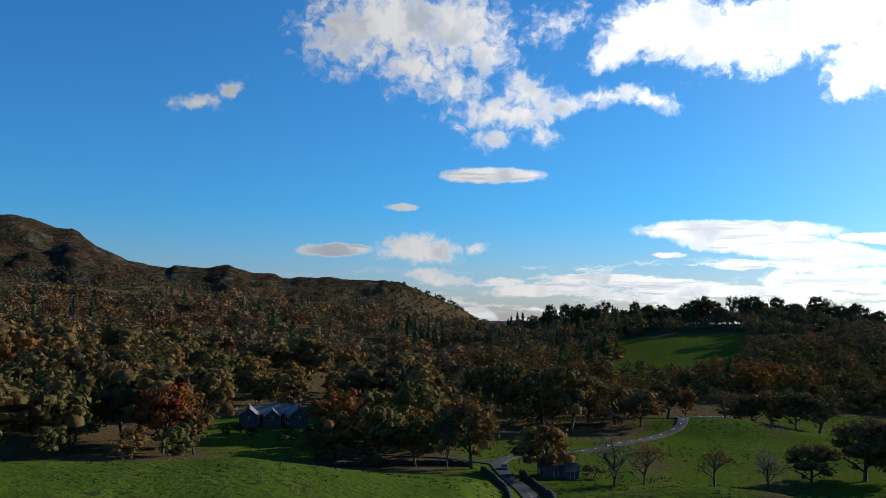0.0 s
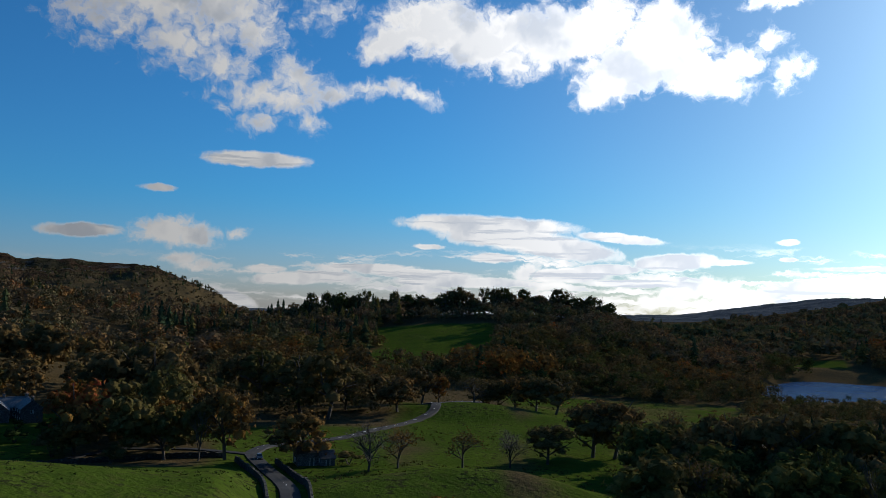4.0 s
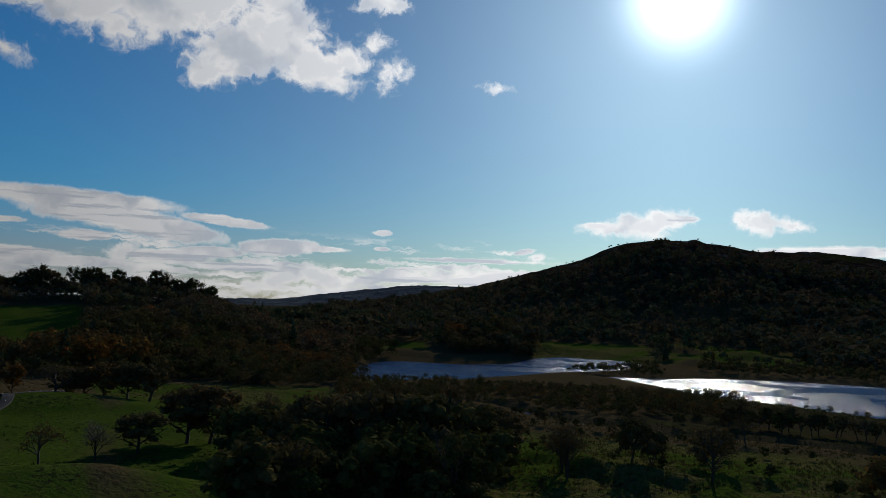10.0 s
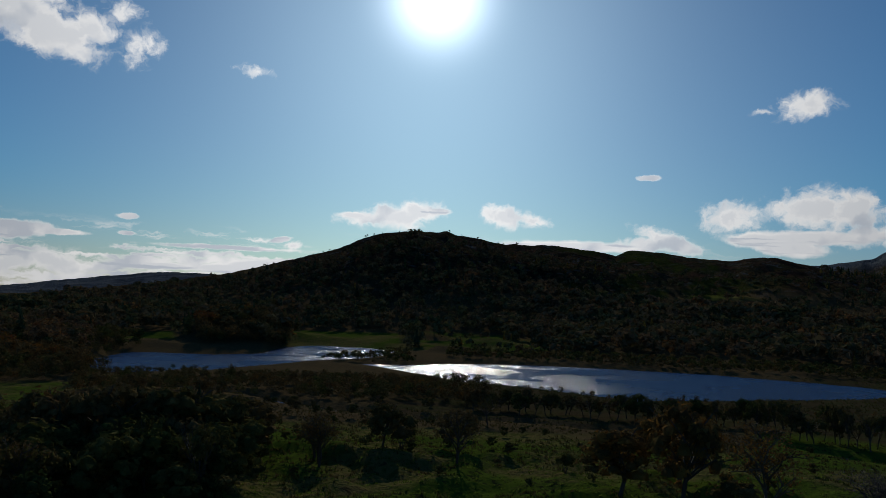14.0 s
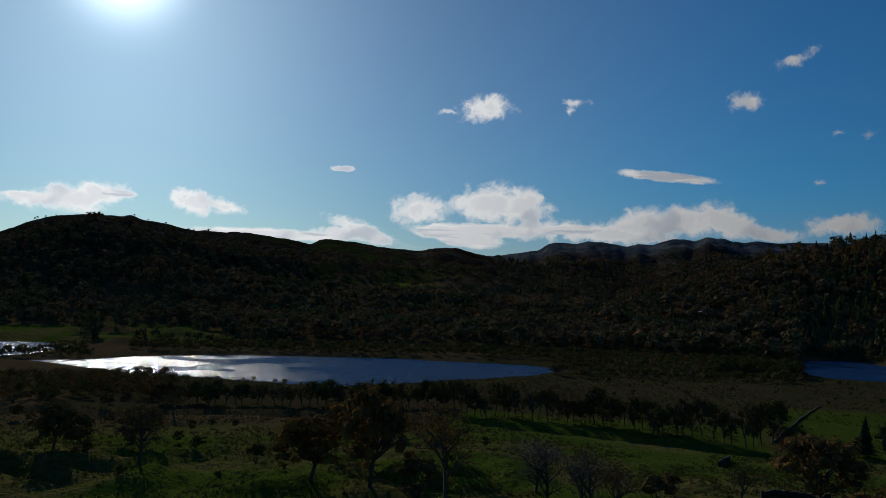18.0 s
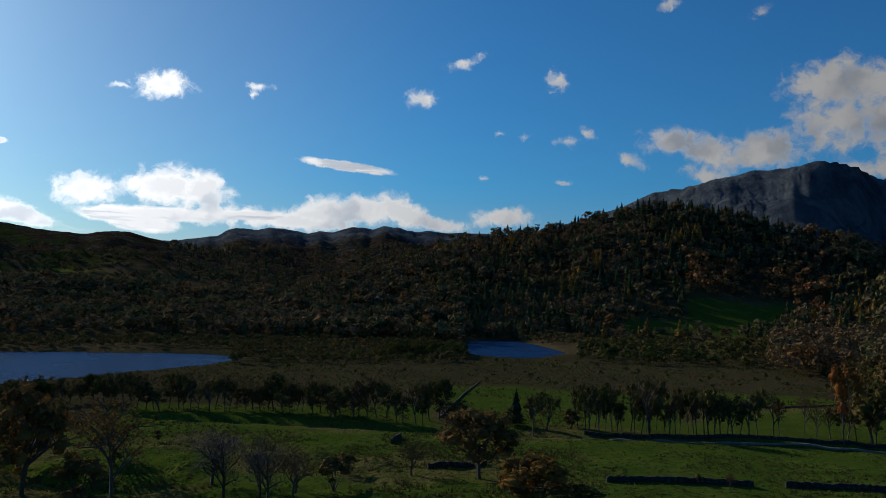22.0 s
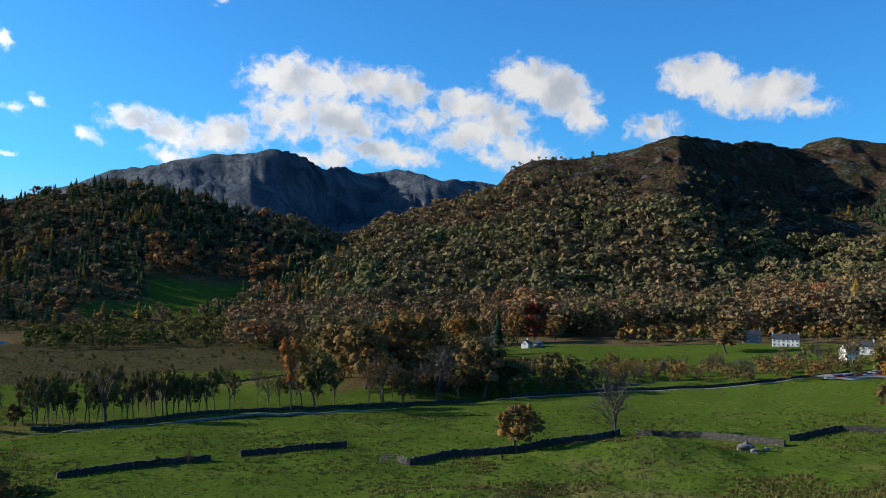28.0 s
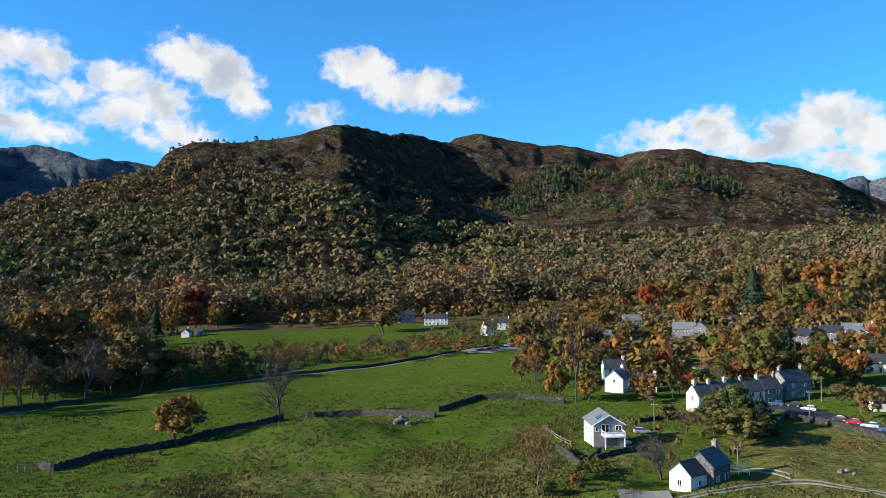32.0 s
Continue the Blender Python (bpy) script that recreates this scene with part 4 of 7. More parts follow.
def plant(name, label, spots, templates, mat, seed, heights, tints, category="wood"):
    """A wood as one mesh: a template tree, turned and scaled, at every spot."""
    if len(spots) == 0:
        return None
    rng = np.random.default_rng(seed)
    vs, fs, ts = [], [], []
    c = 0
    z = ground(spots[:, 0], spots[:, 1])
    for k, (x, y) in enumerate(spots):
        v, f = templates[rng.integers(len(templates))]
        a, h = rng.uniform(0, 6.283), heights[k]
        w = h * rng.uniform(0.95, 1.35)
        ca, sa = math.cos(a) * w, math.sin(a) * w
        q = np.empty_like(v)
        q[:, 0], q[:, 1], q[:, 2] = v[:, 0] * ca - v[:, 1] * sa + x, v[:, 0] * sa + v[:, 1] * ca + y, v[:, 2] * h + z[k] - 0.3
        vs.append(q)
        fs.append(f + c)
        ts.append(np.full(len(v), tints[k]))
        c += len(v)
    me = array_mesh(name, np.concatenate(vs), np.concatenate(fs), [mat], np.concatenate(ts), templates is not CONIFER)
    return tagged(new(name, me), label, category, kind="stuff")


HOUSES = []


def clear_of_houses(x, y):
    """No wood grows into a house or close before it."""
    ok = np.ones(len(x), bool)
    for cx, cy, d in HOUSES:
        ok &= np.hypot(x - cx, y - cy) > d
        n = math.hypot(cx, cy)
        ok &= np.hypot(x - cx * (n - d * 1.3) / n, y - cy * (n - d * 1.3) / n) > d
    return ok


def scatter(a0, a1, r0, r1, spacing, seed, on_grass=False):
    """Jittered spots in a sector, none in water, on pasture or on the bog."""
    rng = np.random.default_rng(seed)
    am = radians((a0 + a1) / 2)
    half = r1 * math.sin(min(radians(abs(a1 - a0) / 2), math.pi / 2)) + 5
    gx, gy = np.meshgrid(np.arange(-half, half, spacing), np.arange(r0 * math.cos(min(radians(abs(a1 - a0) / 2), 1.4)) - 5, r1 + 5, spacing))
    gx, gy = gx + rng.uniform(-0.48, 0.48, gx.shape) * spacing, gy + rng.uniform(-0.48, 0.48, gy.shape) * spacing
    x, y = gx * math.cos(am) + gy * math.sin(am), -gx * math.sin(am) + gy * math.cos(am)
    x, y = x.ravel(), y.ravel()
    r, a = np.hypot(x, y), bearing(x, y)
    wob = fbm(x / 40, y / 40, 3, seed) * 40
    ok = (a > a0) & (a < a1) & (r + wob > r0) & (r + wob < r1) & (water_distance(x, y) > 3) & (river_distance(x, y) > 3)
    if not on_grass:
        ok &= polar_mask(x, y, PASTURE, 3) < 0.4
    ok &= clear_of_houses(x, y)
    return np.stack([x[ok], y[ok]], 1)


# sectors of woodland: bearings, distances, spacing, share of conifers, middle tint, spread, height
WOODS = (
    ("west_wood", -34, -1, 176, 420, 11.5, 0.03, 0.46, 0.26, 17),
    ("west_wood", -34, 2, 420, 800, 12.5, 0.05, 0.46, 0.24, 16),
    ("fell_foot_wood", -34, 3, 800, 980, 12.5, 0.06, 0.50, 0.24, 12),
    ("fell_scrub", -34, 3, 800, 1220, 14.0, 0.10, 0.30, 0.12, 6),
    ("valley_wood", 1, 24, 420, 560, 9.8, 0.10, 0.54, 0.24, 14),
    ("hill_wood", -4, 12, 545, 745, 9.0, 0.45, 0.52, 0.26, 14),
    ("hill_wood", 12, 37, 545, 745, 9.8, 0.04, 0.44, 0.22, 14),
    ("hill_wood", 20, 38, 440, 545, 9.8, 0.0, 0.48, 0.22, 13),
    ("far_shore_wood", 30, 70, 690, 1120, 13.0, 0.06, 0.40, 0.22, 13),
    ("lake_fell_wood", 34, 71, 1120, 1480, 14.5, 0.08, 0.36, 0.2, 13),
    ("lake_fell_wood", 71, 92, 1120, 1500, 24.0, 0.05, 0.40, 0.25, 12),
    ("lake_fell_scrub", 44, 72, 1480, 1640, 26.0, 0.02, 0.40, 0.20, 5),
    ("shore_wood", 66, 104, 720, 1200, 12.5, 0.03, 0.44, 0.24, 16),
    ("hill_conifer_wood", 92, 134, 830, 1290, 11.0, 0.5, 0.46, 0.24, 14),
    ("south_wood", 84, 116, 1290, 2100, 22.0, 0.3, 0.40, 0.25, 13),
    ("slope_wood", 124, 166, 520, 760, 11.5, 0.05, 0.46, 0.20, 19),
    ("slope_wood", 130, 172, 760, 1120, 12.5, 0.0, 0.49, 0.10, 17),
    ("upper_wood", 127, 160, 1120, 1480, 13.0, 0.0, 0.46, 0.09, 15),
    ("crag_scrub", 141, 176, 1150, 1600, 21.0, 0.06, 0.24, 0.14, 8),
    ("village_wood", 164, 197, 540, 900, 11.0, 0.06, 0.48, 0.24, 19),
    ("back_wood", 164, 197, 900, 1250, 13.0, 0.05, 0.42, 0.16, 15),
    ("back_scrub", 163, 192, 1250, 1900, 24.0, 0.0, 0.28, 0.14, 8),
    ("fell_conifer_wood", 164, 181, 1250, 1850, 16.0, 0.92, 0.35, 0.2, 16),
)
# how high the closed woods climb on the crag and the fell behind it: bearing, height angle
TREE_LINE = ((-40, 0.9), (-20, 0.5), (-8, 0.3), (3, 0.0), (3.5, 9.0), (127, 9.0), (141.5, 9.0), (142.3, 6.9), (148, 6.4), (151, 5.9), (154, 5.4), (156, 4.8), (158, 4.3), (162, 4.0), (168, 3.8), (175, 3.7), (185, 3.0), (190, 2.4), (200, 2.0))


def build_woods():
    for k, (name, a0, a1, r0, r1, gap, conif, mid, spread, tall) in enumerate(WOODS):
        spots = scatter(a0, a1, r0, r1, gap, 300 + k)
        if name == "west_wood":
            spots = spots[fbm(spots[:, 0] / 38, spots[:, 1] / 38, 3, 57) < 0.10]
        if a1 > 125 or a0 < -30:
            sa, sr = bearing(spots[:, 0], spots[:, 1]), np.hypot(spots[:, 0], spots[:, 1])
            climb = np.degrees(np.arctan2(ground(spots[:, 0], spots[:, 1]) - CAM_H, sr)) + fbm(spots[:, 0] / 60, spots[:, 1] / 60, 3, 87) * 1.2
            line = np.interp(sa, *zip(*TREE_LINE))
            if name == "fell_conifer_wood":
                spots = spots[(climb > line + 0.1) & (climb < np.interp(sa, (164, 168, 174, 181), (6.2, 6.9, 6.5, 5.4))) & (fbm(spots[:, 0] / 110, spots[:, 1] / 110, 3, 97) > -0.04)]
            elif "scrub" in name:
                spots = spots[(climb > line - 0.6) & (climb < line + 2.4)]
            else:
                spots = spots[climb < line]
        rng = np.random.default_rng(700 + k)
        n = len(spots)
        patch = fbm(spots[:, 0] / 130, spots[:, 1] / 130, 3, 13) * 1.6
        is_conif = rng.random(n) < np.clip(conif + patch * 0.9 * conif ** 0.5, 0, 0.95)
        h = tall * rng.uniform(0.55, 1.3, n) * (1 + fbm(spots[:, 0] / 35, spots[:, 1] / 35, 2, 67) * 0.7)
        tint = np.clip(mid + rng.normal(0, spread * 0.55, n) + fbm(spots[:, 0] / 50, spots[:, 1] / 50, 2, 19) * 0.4, 0.0, 0.80)
        sa, sr = bearing(spots[:, 0], spots[:, 1]), np.hypot(spots[:, 0], spots[:, 1])
        golden = (sa > 118.5) & (sa < 127) & (sr > 940) & (sr < 1060)
        is_conif &= ~golden
        tint = np.where(golden, rng.uniform(0.70, 0.84, n), tint)
        b, c = ~is_conif, is_conif
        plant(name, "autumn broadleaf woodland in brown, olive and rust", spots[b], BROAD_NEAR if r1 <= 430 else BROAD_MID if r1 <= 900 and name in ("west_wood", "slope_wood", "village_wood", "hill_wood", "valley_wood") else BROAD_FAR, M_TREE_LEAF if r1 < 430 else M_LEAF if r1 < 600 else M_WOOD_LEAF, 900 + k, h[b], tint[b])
        larch = rng.random(n) < np.where(fbm(spots[:, 0] / 90, spots[:, 1] / 90, 2, 37) > 0.14, 0.7, 0.05)
        ctint = np.where(larch, rng.uniform(0.85, 1.0, n), rng.uniform(0.1, 0.72, n))
        plant("conifer_wood", "dark green conifers with a few golden larches on a slope", spots[c], CONIFER, M_NEEDLE, 950 + k, h[c] * 1.08, ctint[c])


# ---- single trees ----
def tube(vs, fs, p, q, rp, rq, sides):
    """A tapered twig from p to q added to lists of corners and quads."""
    d = (q - p).normalized()
    u = d.cross(Vector((0.3, 0.9, 0.2))).normalized()
    w = d.cross(u)
    c = len(vs)
    for o, r in ((p, rp), (q, rq)):
        for k in range(sides):
            a = 2 * math.pi * k / sides
            vs.append(o + u * (math.cos(a) * r) + w * (math.sin(a) * r))
    for k in range(sides):
        e = (k + 1) % sides
        fs.append((c + k, c + e, c + sides + e, c + sides + k))


def skeleton(seed, spread, levels, trunk, kids):
    """Trunk, limbs and twigs of a tree one metre tall; also the tips."""
    rng = random.Random(seed)
    vs, fs, tips = [], [], []

    def grow(p, d, length, rad, level):
        q = p
        steps = 2 if level < levels else 1
        for s in range(steps):
            d = (d + Vector((rng.gauss(0, 0.16), rng.gauss(0, 0.16), rng.gauss(0.03, 0.08)))).normalized()
            nq = q + d * (length / steps)
            tube(vs, fs, q, nq, rad * (1 - 0.35 * s / steps), rad * (1 - 0.35 * (s + 1) / steps), 5 if level == 0 else 4 if level == 1 else 3)
            q = nq
        if level >= levels:
            tips.append((q, d))
            return
        for k in range(kids[level]):
            a = 2 * math.pi * (k + rng.uniform(-0.3, 0.3)) / kids[level]
            out = Vector((math.cos(a), math.sin(a), 0))
            up = rng.uniform(-0.1, 0.75) if level == 0 else rng.uniform(-0.4, 0.7)
            nd = (d * rng.uniform(0.25, 0.65) + out * spread + Vector((0, 0, up * 0.6))).normalized()
            start = p + (q - p) * rng.uniform(0.35 if level == 0 else 0.5, 1.0)
            grow(start, nd, length * rng.uniform(0.62, 0.86) * (1.15 if level == 0 else 0.85), rad * 0.48, level + 1)
        if level == 0:
            grow(q, d, length * 0.8, rad * 0.6, level + 1)

    grow(Vector((0, 0, -0.03)), Vector((0, 0, 1)), trunk, 0.026, 0)
    v = np.array([list(p) for p in vs])
    top = max(v[:, 2].max(), 1e-3)
    return v / top, np.array(fs), np.array([list(p) for p, _ in tips]) / top


TREE_KINDS = {
    # name, label, crown colours are told by the tint
    "o": ("oak_tree", 0.70, 2, 0.36, (6, 4)),
    "s": ("thin_oak_tree", 0.70, 3, 0.36, (6, 4, 3)),
    "b": ("bare_tree", 0.72, 4, 0.34, (7, 4, 3, 2)),
    "p": ("slim_alder_tree", 0.36, 2, 0.50, (8, 4)),
}
LEAF_WORDS = ((0.18, "dark green"), (0.36, "olive green"), (0.50, "olive brown"), (0.64, "russet brown"), (0.78, "orange brown"), (0.89, "golden orange"), (0.945, "copper red"), (1.1, "crimson"))


def words(tint):
    return next(w for lim, w in LEAF_WORDS if tint <= lim)


def normal_unit(v):
    """Scale the plan of a crown to one metre across."""
    half = np.percentile(np.hypot(v[:, 0], v[:, 1]), 97)
    return 0.5 / max(half, 1e-3)


def build_tree(kind, tint, variant):
    """One tree a metre tall and a metre wide; its parts are the trunk with limbs and the crown of leaves."""
    seed = variant * 31 + ord(kind)
    rng = np.random.default_rng(seed)
    if kind == "c":
        thing = tagged(new("conifer_tree"), "tall dark green conifer with drooping boughs", "tree")
        v, f = far_conifer(seed, 17, 12)
        v[:, :2] *= normal_unit(v)
        crown = new("crown", array_mesh("crown", v, f, [M_NEEDLE], np.full(len(v), tint)))
        tv, tf = [], []
        tube(tv, tf, Vector((0, 0, -0.03)), Vector((0, 0, 0.9)), 0.02, 0.004, 6)
        trunk = new("trunk", array_mesh("trunk", np.array([list(p) for p in tv]), np.array(tf), [M_BARK]))
    elif kind == "u":
        thing = tagged(new("shrub"), words(tint) + " leafy shrub on rough grass", "shrub")
        v, f = leafy_crown(rng, 14, 320, 0.5, 1.0, -0.06, 0.22, 0.036)
        v[:, :2] *= normal_unit(v)
        crown = new("crown", array_mesh("crown", v, f, [M_TREE_LEAF], np.full(len(v), tint), True))
        tv, tf = [], []
        for k in range(4):
            tube(tv, tf, Vector((0, 0, -0.05)), Vector((0.2 * math.cos(k * 1.6), 0.2 * math.sin(k * 1.6), 0.6)), 0.02, 0.006, 4)
        trunk = new("stem", array_mesh("stem", np.array([list(p) for p in tv]), np.array(tf), [M_BARK]))
    else:
        name, spread, levels, trunk_len, kids = TREE_KINDS[kind]
        tv, tf, tips = skeleton(seed, spread, levels, trunk_len, kids)
        scale = normal_unit(tips)
        tv[:, :2] *= scale
        tips[:, :2] *= scale
        label = {"o": words(tint) + " oak in autumn leaf standing in grass", "s": "half-bare oak with sparse " + words(tint) + " leaves", "b": "bare grey-brown tree with fine twigs", "p": "slim " + words(tint) + " tree with an open crown"}[kind]
        thing = tagged(new(name), label, "tree")
        trunk = new("trunk", array_mesh("trunk", tv, tf, [M_BARK if kind != "b" else M_TWIG]))
        if kind != "b":
            count, cards, size, card, base, tall = {"o": (50, 900, 0.135, 0.033, 0.03, 0.97), "s": (0, 800, 0, 0.022, 0.12, 0.88), "p": (14, 420, 0.14, 0.030, 0.16, 0.86)}[kind]
            if count:
                v, f = leafy_crown(rng, count, cards, 0.5 if kind == "o" else 0.42, tall, base, size, card)
            else:
                pick = rng.integers(0, len(tips), cards)
                v, f = leaf_cards(rng, tips[pick] + rng.normal(0, 0.035, (cards, 3)), rand_dirs(rng, cards), card)
            v[:, :2] *= normal_unit(v)
            v[:, 2] *= 1.0 / np.percentile(v[:, 2], 99.5)
            t = np.clip(np.full(len(v), tint) + fbm(v[:, 0] * 5, v[:, 1] * 5, 2, seed) * 0.12, 0, 1)
            crown = new("crown", array_mesh("crown", v, f, [M_TREE_LEAF if kind != "s" else M_SPRAY], t, True))
        else:
            crown = new("crown", array_mesh("crown", *twig_fan(rng, tips), [M_TWIG]))
    for p in (trunk, crown):
        p.parent = thing
    return thing


def twig_fan(rng, tips):
    """Fine sprays of twigs round the tips of a bare tree."""
    vs, fs = [], []
    for tip in tips:
        for _ in range(8):
            d = rand_dirs(rng, 1)[0] * np.array([1, 1, 0.8]) + np.array([0, 0, 0.25])
            q = tip + d * rng.uniform(0.05, 0.15)
            s = np.cross(d, (0.2, 0.3, 0.9))
            s = s / (np.linalg.norm(s) + 1e-6) * 0.0028
            c = len(vs)
            vs += [tip - s, tip + s, q]
            fs.append((c, c + 1, c + 2))
    return np.array(vs), np.array(fs)


TREE_CACHE = {}
turn_rng = random.Random(5)


def put_tree(az, r, height, width, kind, tint, group=""):
    """Plant a tree of that height and crown width at a bearing and distance."""
    x, y = at(az, r)
    tint = round(tint * 12) / 12
    key = (kind, tint if kind != "b" else 0, turn_rng.randrange(3))
    m = pose(x, y, float(ground(x, y)), 0, 0, turn_rng.uniform(0, 360)) @ Matrix.Diagonal((width, width * turn_rng.uniform(0.9, 1.1), height, 1))
    if key in TREE_CACHE:
        ob = copy_thing(TREE_CACHE[key], m)
        ob.matrix_basis = m
    else:
        ob = TREE_CACHE[key] = build_tree(*key)
        ob.matrix_basis = m
        tagged(ob, group=group)
        return ob
    return tagged(ob, group=group)


TREES_WEST_0 = (
    (-7.1, 198, 15.8, 15, "o", 0.8), (-8.4, 195, 7, 9.4, "u", 0.6), (-1.8, 185, 11.3, 12.1, "o", 0.35), (2, 182, 15.2, 13.2, "o", 0.72),
    (0.3, 181, 12.1, 7.5, "p", 0.3), (6.8, 179, 11.4, 14.6, "o", 0.74), (11.4, 170, 9.8, 9.4, "b", 0.5), (13.4, 177, 8.2, 9.5, "s", 0.72),
    (17.8, 183, 8.5, 10.1, "s", 0.66), (21, 191, 8.3, 8.7, "b", 0.5), (23.5, 199, 9.2, 13.2, "o", 0.62), (26.5, 216, 14, 17.9, "o", 0.55),
    (18.5, 300, 11.2, 14.9, "s", 0.45), (21.3, 306, 13, 14.5, "o", 0.6), (22.7, 304, 13, 14.5, "o", 0.5), (24, 300, 12.6, 16.4, "o", 0.42),
)
TREES_WEST_1 = (
    (16.1, 321, 10.6, 8.8, "o", 0.8), (14.9, 315, 14.1, 14.2, "o", 0.55), (19.2, 312, 11.3, 14.9, "o", 0.58), (20.1, 309, 10.8, 12.6, "o", 0.5),
    (11.6, 287, 11.9, 17.7, "o", 0.62), (13.3, 275, 11.3, 16.9, "o", 0.55), (9.8, 285, 14, 17.6, "o", 0.5), (6.8, 280, 18.8, 21.1, "o", 0.5),
    (8.6, 262, 20.6, 18.8, "o", 0.55), (4.3, 290, 19.5, 20.8, "o", 0.45), (2.6, 299, 17.8, 18.3, "o", 0.4), (-4.7, 239, 21.3, 22, "o", 0.5),
    (-2.4, 242, 23, 22, "o", 0.56), (-3.5, 250, 23, 20.5, "o", 0.5), (-20.6, 232, 20.1, 20.6, "o", 0.55), (-18.3, 206, 15.7, 15.6, "o", 0.82),
)
TREES_WEST_2 = (
    (-16.1, 218, 19.7, 17.9, "o", 0.68), (-16.3, 202, 11, 12.5, "s", 0.6), (-22.6, 260, 23, 22, "o", 0.6), (-25.2, 261, 23, 22, "o", 0.55),
    (-26.7, 250, 18.5, 22, "o", 0.4), (-23.8, 210, 12.7, 15.8, "u", 0.2), (-11.5, 347, 4.1, 11.8, "u", 0.55), (-10.5, 217, 3.5, 7.4, "u", 0.1),
    (-5, 183, 4.8, 6.3, "u", 0.5), (10.1, 180, 3.2, 7.4, "u", 0.5),
)
TREES_MID_0 = (
    (27.9, 216, 14.2, 17.8, "o", 0.55), (31.4, 207, 13.1, 14.3, "s", 0.6), (33, 180, 12.3, 13.7, "o", 0.45), (35.3, 170, 16.5, 15.3, "o", 0.5),
    (37.8, 167, 17.5, 17.4, "o", 0.42), (40.3, 169, 15.7, 17.5, "o", 0.5), (42.8, 168, 16.3, 18.6, "o", 0.4), (44.8, 175, 14.5, 16.9, "o", 0.35),
    (47.1, 189, 13.1, 17, "o", 0.45), (36.8, 165, 7.9, 9.2, "o", 0.8), (32.5, 179, 10.5, 5, "c", 0.3), (40, 171, 15.2, 7.1, "c", 0.2),
    (43.8, 171, 14.9, 7.1, "c", 0.3), (51.5, 191, 9.7, 13.2, "s", 0.55), (16.2, 114, 5.3, 9.6, "o", 0.8), (11.2, 116, 2.9, 4.8, "b", 0.5),
)
TREES_MID_1 = (
    (51.8, 184, 10.6, 10.2, "s", 0.5), (56.1, 230, 9.1, 11.1, "s", 0.5), (57.5, 230, 7.9, 9.5, "u", 0.45), (61.1, 188, 11.6, 11.7, "s", 0.5),
    (63.1, 278, 9.2, 11.4, "s", 0.5), (51.8, 184, 11.3, 9.2, "s", 0.55), (56, 199, 9.8, 9.9, "o", 0.5), (57.3, 199, 6.5, 8.2, "u", 0.5),
    (61.1, 211, 10.5, 11.6, "o", 0.58), (72, 161, 12.3, 14.5, "o", 0.66), (75.8, 187, 15.8, 19.4, "o", 0.72), (81.1, 182, 14, 17.6, "s", 0.7),
    (68.4, 188, 5.4, 5.2, "u", 0.3),
)
TREES_SOUTH_0 = (
    (76, 154, 17.5, 13.9, "o", 0.74), (81.1, 118, 12, 10.3, "s", 0.72), (79.2, 150, 9.3, 11.5, "u", 0.5), (88, 151, 11.9, 10, "b", 0.6),
    (90.3, 150, 9.9, 9.4, "b", 0.55), (92.7, 152, 8.9, 8.5, "s", 0.6), (95.2, 152, 6.9, 8.5, "u", 0.5), (87.2, 166, 10.6, 12.7, "b", 0.55),
    (90.8, 141, 10.4, 8.9, "b", 0.55), (92.6, 140, 8.1, 7.8, "s", 0.6), (100.4, 171, 7.9, 8.3, "s", 0.45), (95.9, 173, 4.5, 6, "u", 0.5),
    (105, 166, 13.9, 16.7, "o", 0.68), (108.4, 138, 9.1, 13.6, "o", 0.82), (111.9, 147, 3.8, 12.3, "u", 0.15), (109.5, 255, 12.2, 8.8, "p", 0.35),
)
TREES_SOUTH_1 = (
    (107.4, 264, 10.9, 5.8, "c", 0.3), (106.8, 263, 6.1, 7.2, "u", 0.35), (111.1, 261, 6.9, 7.2, "u", 0.4), (121.3, 173, 3.5, 2.9, "s", 0.5),
    (119.4, 176, 2.2, 2.4, "u", 0.5), (108.6, 251, 12.2, 7.6, "p", 0.35), (116.3, 249, 18.6, 10.6, "p", 0.42), (127.9, 257, 23, 10.9, "p", 0.8),
    (131.3, 318, 23, 22, "o", 0.66), (135, 319, 23, 22, "o", 0.7), (129.5, 264, 17.4, 14.5, "o", 0.45), (132.8, 300, 23, 22, "o", 0.62),
    (134.1, 271, 16.4, 14.9, "s", 0.55), (137.7, 279, 18.4, 18.3, "b", 0.5), (140.9, 288, 20.5, 19.7, "o", 0.5), (142.9, 293, 13.3, 14, "o", 0.4),
)
TREES_SOUTH_2 = (
    (139.2, 285, 8.8, 11.7, "s", 0.5), (136.8, 335, 23, 22, "o", 0.68), (139.2, 412, 23, 22, "o", 0.72),
)
